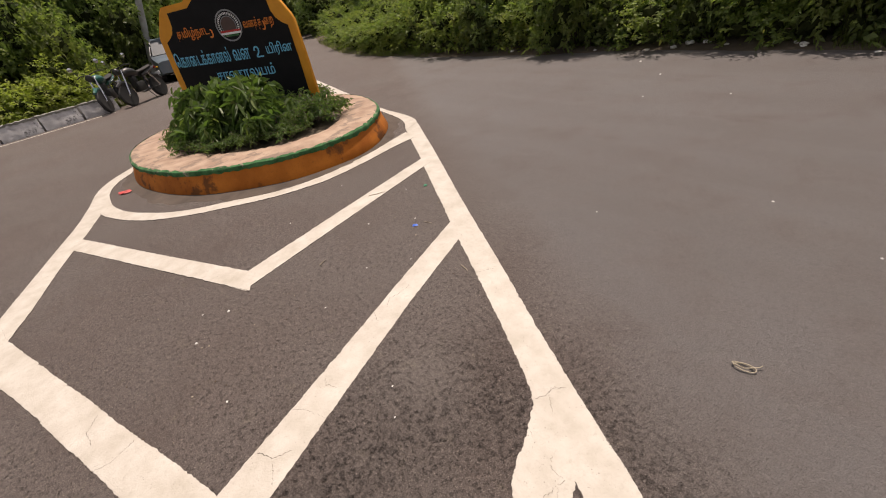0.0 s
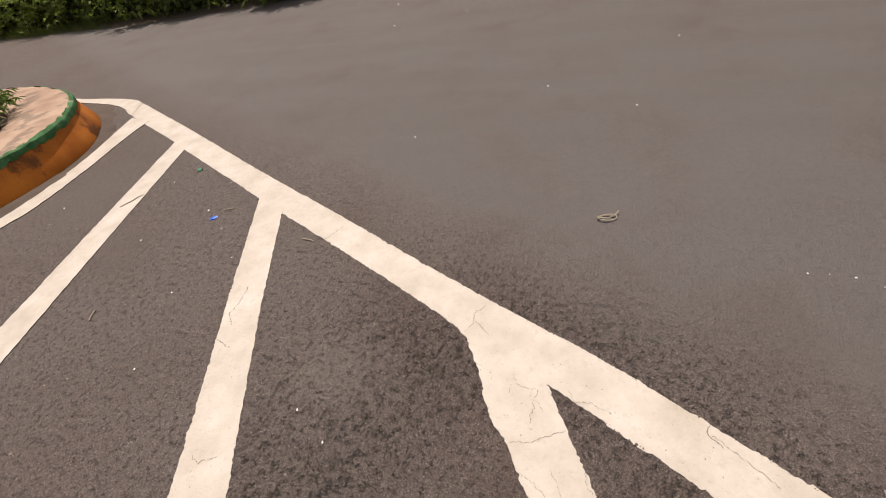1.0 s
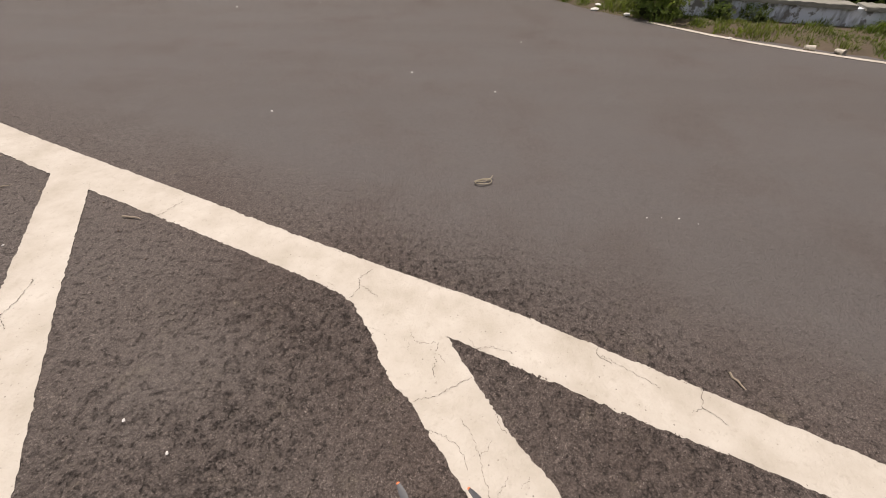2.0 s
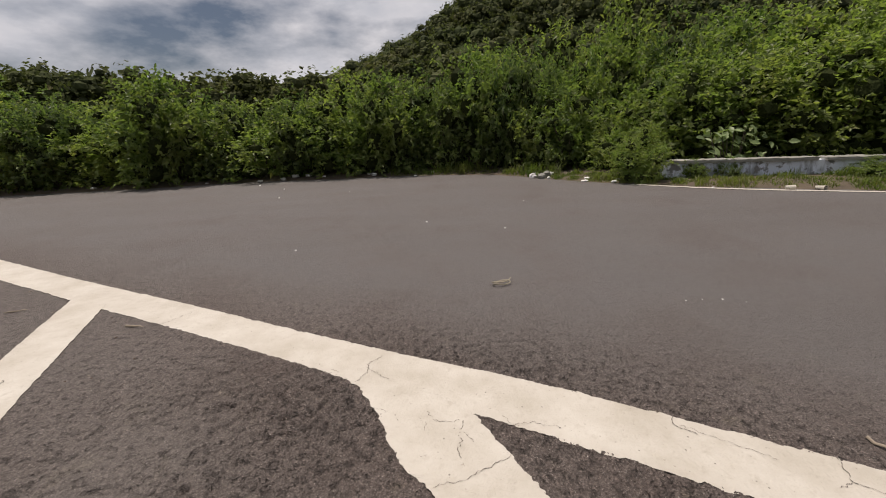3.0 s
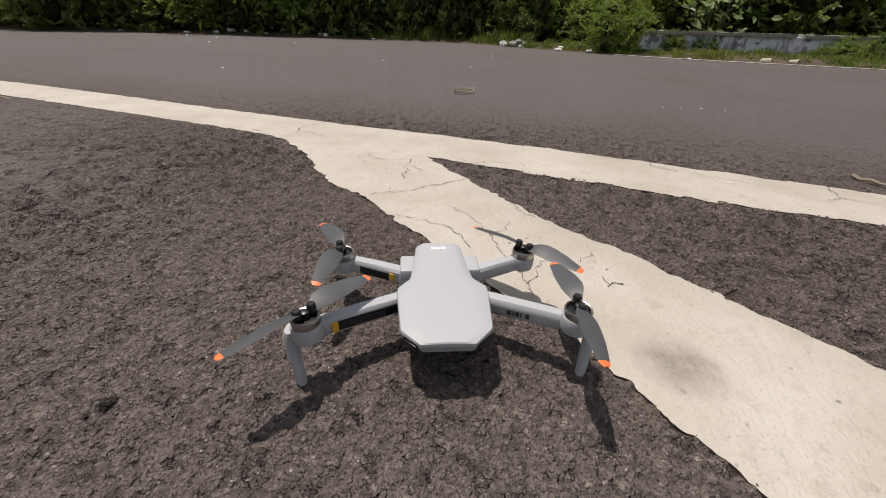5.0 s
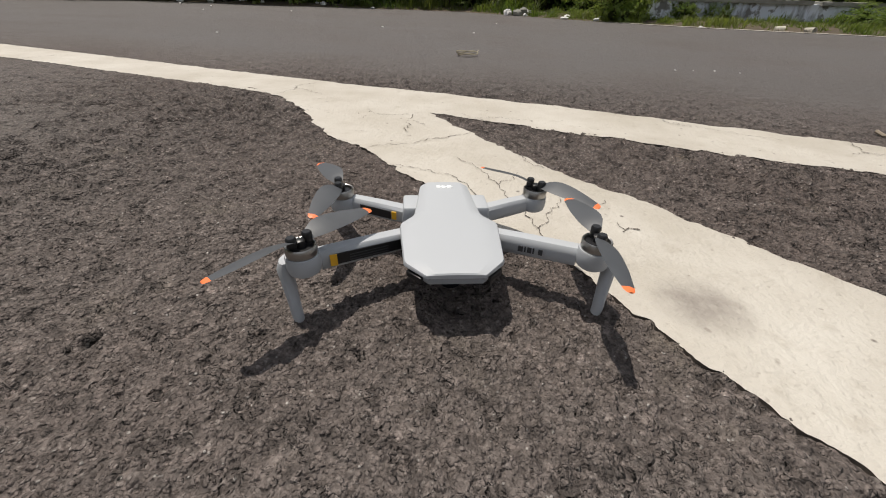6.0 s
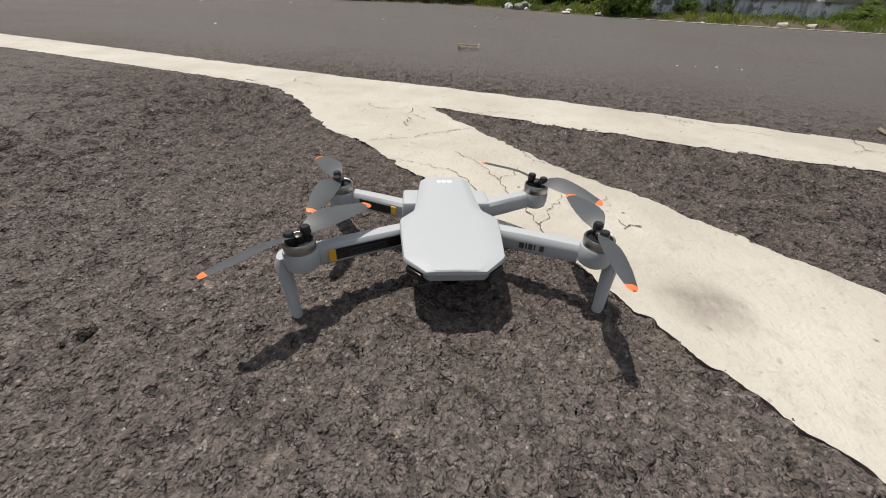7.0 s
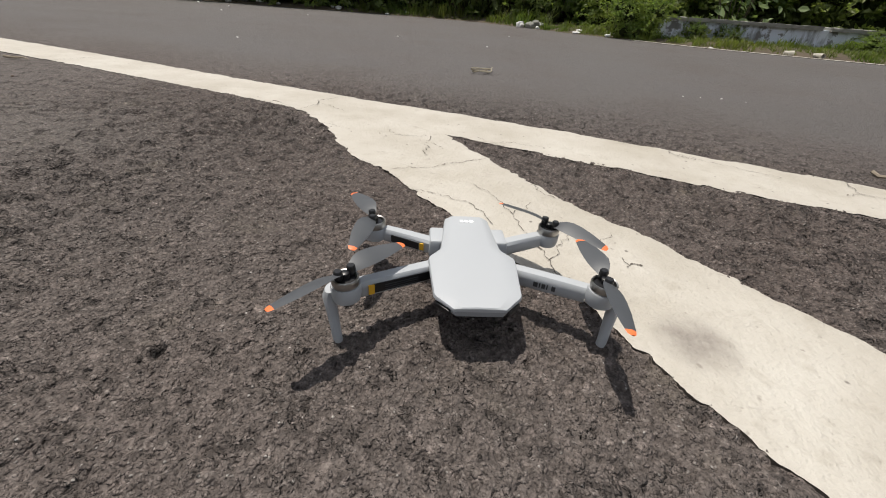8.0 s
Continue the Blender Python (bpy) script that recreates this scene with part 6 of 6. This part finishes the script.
gimbal = dp("gimbal", join(box(0.028, 0.018, 0.014, (0, 0.026, 0.0260), 0.004, 3), box(0.005, 0.018, 0.016, (-0.0145, 0.024, 0.0200), 0.002)), BLACK, drone, "black gimbal bracket under the nose")
dp("camera_head", box(0.020, 0.017, 0.015, (0.0, 0.024, 0.0180), 0.005, 3), BLACK, gimbal)
dp("lens", lathe([(0.0065, 0), (0.0065, 0.003), (0.0045, 0.0034), (0.001, 0.0028)], 20, (0.0, 0.0155, 0.0180), Matrix.Rotation(radians(90), 4, "X")), LENS, gimbal, "small camera lens")
dp("cooling_vent", box(0.034, 0.004, 0.007, (0, 0.0420, 0.0280), 0.001), BLACK, drone)


def beam(p0, p1, w0, h0, w1, h1, bevel):
    """A tapered bar between two points; widths across, heights upright."""
    a, b = Vector(p0), Vector(p1)
    d = (b - a).normalized()
    s = Vector((-d.y, d.x, 0)).normalized()
    rings = []
    for p, w, h in ((a, w0, h0), (a.lerp(b, 0.5), (w0 + w1) / 2, (h0 + h1) / 2 + 0.0006), (b, w1, h1)):
        c = []
        for k in range(16):
            t = k * math.tau / 16 + math.tau / 32
            u, v = math.cos(t), math.sin(t)
            m = max(abs(u), abs(v)) ** 0.8
            c.append(p + s * (w / 2 * u / m) + Vector((0, 0, h / 2 * v / m)))
        rings.append(c)
    return loft(rings)


FRONT = [(-0.0860, 0.0075), (0.0860, 0.0088)]
REAR = [(-0.0765, 0.0930), (0.0710, 0.0925)]
blade_dirs = {"fl": [(-0.0350, -0.0345), (0.0335, 0.0360)], "fr": [(-0.0045, -0.0480), (-0.0015, 0.0425)], "rr": [(0.0300, -0.0340), (-0.0325, 0.0340)], "rl": [(-0.0095, -0.0460), (-0.0180, 0.0330)]}


def blade(hub, toward, z, hand):
    """A twisted, tapered rotor blade with rounded tip, and its coloured end; hand: 1 or -1, the way it turns."""
    d = Vector((toward[0], toward[1], 0)).normalized()
    s = Vector((-d.y, d.x, 0)) * hand
    prof = [(0.004, 0.0050, 0.0), (0.009, 0.0085, 0.0012), (0.014, 0.0118, 0.0020), (0.020, 0.0136, 0.0023), (0.028, 0.0138, 0.0020), (0.040, 0.0122, 0.0012), (0.050, 0.0090, 0.0004), (0.0560, 0.0070, 0.0)]
    tip = [(0.0560, 0.0070, 0.0), (0.0584, 0.0058, -0.0003), (0.0596, 0.0044, -0.0005), (0.0602, 0.0026, -0.0006)]
    out = []
    for stations in (prof, tip):
        rings = []
        for r, w, lift in stations:
            r *= 0.87
            o = Vector((hub[0], hub[1], z + lift - 0.0036 * (r - 0.01))) + d * r
            pitch = 0.42 - 4.5 * r
            a, b = o - s * w * 0.42 - Vector((0, 0, w * 0.42 * pitch)), o + s * w * 0.58 + Vector((0, 0, w * 0.58 * pitch))
            n = Vector((0, 0, 0.0005))
            m = a.lerp(b, 0.4) + Vector((0, 0, w * 0.03))
            rings.append([a, m + n, b, m - n])
        out.append(loft(rings))
    return out


for names, pts, z0, front in ((("fl", "fr"), FRONT, 0.0345, True), (("rl", "rr"), REAR, 0.0330, False)):
    for nm, (mx, my) in zip(names, pts):
        s = 1 if mx > 0 else -1
        if front:
            arm = dp("front_arm", beam((0.024 * s, 0.0500, 0.0280), (0.0795 * s, 0.0160, 0.0335), 0.0120, 0.0130, 0.0105, 0.0130, 0.003), SHELL, drone, "light grey folding front arm")
            dp("motor_mount", lathe([(0.0070, 0.0300), (0.0092, 0.0318), (0.0099, 0.0350), (0.0099, 0.0418), (0.0094, 0.0428)], 28, (mx, my, 0)), SHELL, arm)
            leg = loft([[(x + w * math.cos(k * math.tau / 12), y + t * math.sin(k * math.tau / 12), z) for k in range(12)] for x, y, z, w, t in
                        ((0.0965 * s, 0.0085, 0.0385, 0.0034, 0.0060), (0.0975 * s, 0.0080, 0.0335, 0.0044, 0.0064), (0.0965 * s, 0.0062, 0.0250, 0.0038, 0.0056), (0.0945 * s, 0.0030, 0.0130, 0.0034, 0.0046), (0.0930 * s, 0.0002, 0.0030, 0.0032, 0.0042), (0.0925 * s, 0.0, 0.0, 0.0030, 0.0036))])
            dp("leg", leg, SHELL, arm, "grey landing leg")
        else:
            arm = dp("rear_arm", beam((0.028 * s, 0.0800, 0.0295), (0.0675 * s, 0.0925, 0.0330), 0.0120, 0.0125, 0.0100, 0.0120, 0.003), SHELL, drone, "light grey folding rear arm")
            dp("motor_mount", lathe([(0.0064, 0.0268), (0.0086, 0.0284), (0.0094, 0.0320), (0.0094, 0.0380), (0.0090, 0.0388)], 28, (mx, my, 0)), SHELL, arm)
        zm = 0.0410 if front else 0.0372
        motor = dp("motor", lathe([(0.0082, zm), (0.0090, zm + 0.0030), (0.0090, zm + 0.0072), (0.0085, zm + 0.0079), (0.0076, zm + 0.0075), (0.0070, zm + 0.0040), (0.0040, zm + 0.0038)], 32, (mx, my, 0)), STEEL, drone, "polished metal motor bell")
        dp("winding", lathe([(0.0030, zm + 0.003), (0.0068, zm + 0.0035), (0.0068, zm + 0.0062), (0.0030, zm + 0.0066)], 12, (mx, my, 0)), BLACK, motor)
        dp("hub", lathe([(0.0026, zm + 0.005), (0.0030, zm + 0.0085), (0.0030, zm + 0.0108), (0.0018, zm + 0.0114)], 16, (mx, my, 0)), BLACK, motor)
        for dirn in blade_dirs[nm]:
            d = Vector((dirn[0], dirn[1], 0)).normalized()
            main, end = blade((mx, my), dirn, zm + 0.0104, 1 if nm in ("fl", "rr") else -1)
            dp("rotor_blade", main, BLADE, motor, "dark grey rotor blade")
            dp("blade_tip", end, TIP, motor, "orange blade tip")
            dp("blade_screw", lathe([(0.0024, zm + 0.0075), (0.0029, zm + 0.0085), (0.0029, zm + 0.0136), (0.0023, zm + 0.0144)], 14, (mx + d.x * 0.0050, my + d.y * 0.0050, 0)), BLACK, motor)

# prints and stickers on the arms
def arm_plate(p0, p1, z, h, out, name, material, label="", thick=0.0006, dz=0.0):
    """A thin plate on an upright arm face between two plan points; dz: how far its inner end lies lower."""
    a, b = Vector((*p0, z)), Vector((*p1, z - dz))
    d = (b - a).normalized()
    n = Vector((d.y, -d.x, 0)) * thick
    if n.y > 0:
        n = -n
    bm = loft([[p + Vector((0, 0, -h / 2)), p + Vector((0, 0, h / 2)), p + n + Vector((0, 0, h / 2)), p + n + Vector((0, 0, -h / 2))] for p in (a, b)])
    return dp(name, bm, material, out, label)


def face_point(s, t, off=0.0064, rear=False):
    """A point on the front face of an arm, t from the motor (0) to the body (1)."""
    a, b = (Vector((0.0795 * s, 0.0160)), Vector((0.024 * s, 0.0500))) if not rear else (Vector((0.067 * s, 0.0925)), Vector((0.026 * s, 0.0780)))
    d = (b - a).normalized()
    n = Vector((d.y, -d.x))
    if n.y > 0:
        n = -n
    p = a.lerp(b, t) + n * off
    return p.x, p.y


arm_plate(face_point(-1, 0.12, 0.0058), face_point(-1, 0.84, 0.0064), 0.0334, 0.0072, drone, "label_strip", BLACK, "black printed strip on the arm", dz=0.0040)
arm_plate(face_point(-1, 0.07, 0.0062), face_point(-1, 0.135, 0.0063), 0.0338, 0.0076, drone, "warning_sticker", STICKER, "yellow warning sticker", 0.0009, 0.0005)
for k in range(3):
    arm_plate(face_point(-1, 0.26, 0.0066), face_point(-1, 0.66, 0.0070), 0.0340 - 0.0018 * k, 0.0005, drone, "print_line", INK, thick=0.0004, dz=0.0022)
arm_plate(face_point(-1, 0.16, 0.0056, True), face_point(-1, 0.72, 0.0061, True), 0.0326, 0.0062, drone, "label_strip", BLACK, "black printed strip on the arm", dz=0.0018)
arm_plate(face_point(-1, 0.74, 0.0061, True), face_point(-1, 0.82, 0.0062, True), 0.0310, 0.0060, drone, "warning_sticker", STICKER, "yellow warning sticker", 0.0009)
for t, w in ((0.56, 0.050), (0.495, 0.014), (0.465, 0.040), (0.410, 0.014), (0.355, 0.042)):
    arm_plate(face_point(1, t, 0.0060), face_point(1, t - w, 0.0060), 0.0335 - 0.0055 * t, 0.0040, drone, "print_bar", INK, thick=0.0005)


# ---- small things on the road ----
def at_road(x, y):
    return float(road_height(np.array([float(x)]), np.array([float(y)]))[0])


loop_pts = [((0.030 + 0.0008 * a) * math.cos(a + 0.1 * math.sin(a)), (0.020 - 0.0008 * a) * math.sin(a), 0.004 + 0.0012 * a + 0.003 * math.sin(2 * a)) for a in [radians(d) for d in range(20, 660, 20)]]
loop_pts = [(x, y, z) for x, y, z in loop_pts] + [(0.040, 0.022, 0.012), (0.047, 0.032, 0.016)]
st = tagged(new("string_loop", finish(tube(loop_pts, 0.0021, 6), "string_loop", WIRE, True)), "loop of straw-coloured string lying on the asphalt", "string")
st.matrix_world = pose(0.155, 1.245, at_road(0.15, 1.24), 0, 0, 10)


def scrap(name, x, y, size, material, label, category, seed, group="litter on the road", flat=0.25):
    """A small crumpled or chipped piece."""
    rng = random.Random(seed)
    bm = bmesh.new()
    bmesh.ops.create_icosphere(bm, subdivisions=2, radius=size)
    for v in bm.verts:
        k = 0.7 + 0.6 * rng.random()
        v.co = Vector((v.co.x * k, v.co.y * k * 0.7, v.co.z * k * flat))
    ob = tagged(new(name, finish(bm, name, material, True)), label, category, group)
    far = inside_distance(np.array([float(x)]), np.array([float(y)]), ROAD_EDGE)[0] < 0.06
    ob.matrix_world = pose(x, y, max(at_road(x, y), ground_z(x, y) if far else -9) + size * flat * 0.7, 0, 0, rng.uniform(0, 360))
    return ob


scrap("bottle_cap", -1.774, 1.100, 0.020, BLUE_CAP, "crushed blue plastic cap on the asphalt", "bottle cap", 1)
scrap("bottle_cap", -2.258, 1.532, 0.022, GREEN_CAP, "crushed green plastic cap on the asphalt", "bottle cap", 2)
scrap("plastic_scrap", -5.55, -0.62, 0.07, RED_SCRAP, "red plastic scrap beside the island kerb", "litter", 3)
for k, (x, y, s) in enumerate([(2.33, 3.40, 0.035), (1.73, 4.10, 0.05), (1.48, 4.30, 0.06), (1.28, 5.02, 0.09), (1.12, 5.25, 0.06), (0.98, 5.5, 0.05), (-0.30, 6.2, 0.05), (-2.40, 6.55, 0.09), (-2.75, 6.35, 0.10),
                                 (-3.1, 6.25, 0.08), (-1.35, 6.40, 0.06), (-0.55, 5.98, 0.05), (-1.25, 6.30, 0.10), (-2.1, 6.42, 0.06), (-2.6, 6.5, 0.13), (-4.0, 6.3, 0.05), (-5.9, 6.3, 0.07), (1.55, 4.42, 0.05), (1.66, 4.27, 0.035), (1.80, 4.18, 0.06)]):
    scrap("litter", x, y, s * 0.62, LITTER, "crumpled pale litter lying at the road edge", "litter", 20 + k, flat=0.38)
for k, (x, y, s) in enumerate([(0.743, 1.032, 0.006), (0.80, 1.035, 0.004), (0.862, 1.029, 0.007), (-0.731, 0.279, 0.009), (-0.60, 0.21, 0.008), (-1.86, 1.16, 0.012), (-2.35, 1.40, 0.010), (-2.7, 0.5, 0.012), (-1.9, -0.15, 0.016), (-1.75, -0.35, 0.018), (-2.0, -0.28, 0.010),
                                 (-1.45, 0.28, 0.009), (-1.2, -0.3, 0.012), (0.92, 1.0, 0.004), (-0.9, 1.9, 0.012), (-0.2, 2.5, 0.015), (0.3, 2.2, 0.012), (-1.92, 4.15, 0.020), (-1.2, 4.4, 0.016), (0.6, 3.2, 0.012), (-2.2, 5.0, 0.03), (-2.8, 5.6, 0.04),
                                 (-1.6, 0.62, 0.008), (-1.45, 0.85, 0.008), (-2.1, 0.9, 0.01), (-3.0, 1.1, 0.012)]):
    scrap("pebble", x, y, s * 0.5, LITTER, "small pale chip of stone on the asphalt", "stone", 60 + k, "stone chips on the road", 0.45)


for k in range(11):
    along_edge = random.Random(800 + k)
    scrap("rubble", 1.02 + 0.26 * along_edge.random(), 4.98 - 0.24 * along_edge.random() + 0.05 * k % 0.1, 0.022 + 0.035 * along_edge.random(), COPING if k % 3 else LITTER, "grey lump of broken concrete heaped at the road edge", "rubble", 820 + k, "rubble at the road edge", 0.7)


def paper_cup(x, y, turn, seed):
    """A crushed paper cup lying on its side."""
    bm = lathe([(0.004, -0.044), (0.030, -0.044), (0.038, 0.044), (0.036, 0.044), (0.028, -0.040), (0.004, -0.040)], 24, (0, 0, 0), Matrix.Rotation(math.pi / 2, 4, "X"))
    rng = random.Random(seed)
    for vert in bm.verts:
        vert.co = Vector((vert.co.x * 0.72, vert.co.y * 0.72, vert.co.z * 0.52 + 0.004 * (rng.random() - 0.5)))
    ob = tagged(new("paper_cup", finish(bm, "paper_cup", CUP, True)), "crushed cream paper cup lying on the verge", "paper cup", "litter on the road")
    ob.matrix_world = pose(x, y, max(at_road(x, y), ground_z(x, y)) + 0.019, 0, 0, turn)


paper_cup(2.78, 3.12, 62, 1)
paper_cup(2.95, 3.03, 20, 2)


def twig(x, y, length, turn, thick, label, seed):
    rng = random.Random(seed)
    pts = [(length * (k / 4 - 0.5), length * 0.08 * (rng.random() - 0.5), 0.003 + 0.004 * rng.random()) for k in range(5)]
    ob = tagged(new("twig", finish(tube(pts, [thick, thick, thick * 0.9, thick * 0.7, thick * 0.3], 6), "twig", BARK if "dark" in label else TWIG, True)), label, "twig", "twigs on the road")
    ob.matrix_world = pose(x, y, at_road(x, y) + thick * 0.5, 0, 0, turn)


twig(-1.112, 0.997, 0.07, -8, 0.0035, "short dry twig on the asphalt", 1)
twig(0.719, 0.379, 0.05, -70, 0.003, "short pale twig on the asphalt", 2)
twig(-1.72, 1.18, 0.07, 20, 0.003, "thin dry twig beside the painted line", 3)
twig(-2.5, 1.2, 0.14, 60, 0.004, "thin dry twig on the asphalt", 4)
twig(-1.9, 0.45, 0.06, 120, 0.003, "short dry twig on the asphalt", 7)


# ---- loose grit ----
def loose_grit(name, label, count, x0, x1, y0, y1, small, large, material, seed):
    """Countless small crumbs of stone and soil lying loose on the asphalt."""
    rng = np.random.default_rng(seed)
    x, y = rng.uniform(x0, x1, count), rng.uniform(y0, y1, count)
    keep = value_noise(x, y, 0.35, seed) > 0.42
    for one, other in ((MAIN_FAR, MAIN_NEAR), (SECOND_LEFT, SECOND_RIGHT)):
        keep &= inside_distance(x, y, one + other[::-1]) < -0.01
    x, y = x[keep], y[keep]
    r = small + (large - small) * rng.random(len(x)) ** 3
    clumps = np.column_stack([x, y, road_height(x, y) + r * 0.35, r, np.full(len(x), 0.6)])
    return tagged(new(name, lumps(name, clumps, material, rng, 0.25)), label, "grit", kind="stuff")


loose_grit("brown_grit", "brown crumbs of soil scattered over the asphalt", 420, -3.3, -0.95, -1.1, 1.6, 0.002, 0.005, GRIT_BROWN, 301)
loose_grit("pale_grit", "pale crumbs of stone scattered over the asphalt", 170, -3.3, -0.95, -1.1, 1.6, 0.002, 0.006, TWIG, 302)
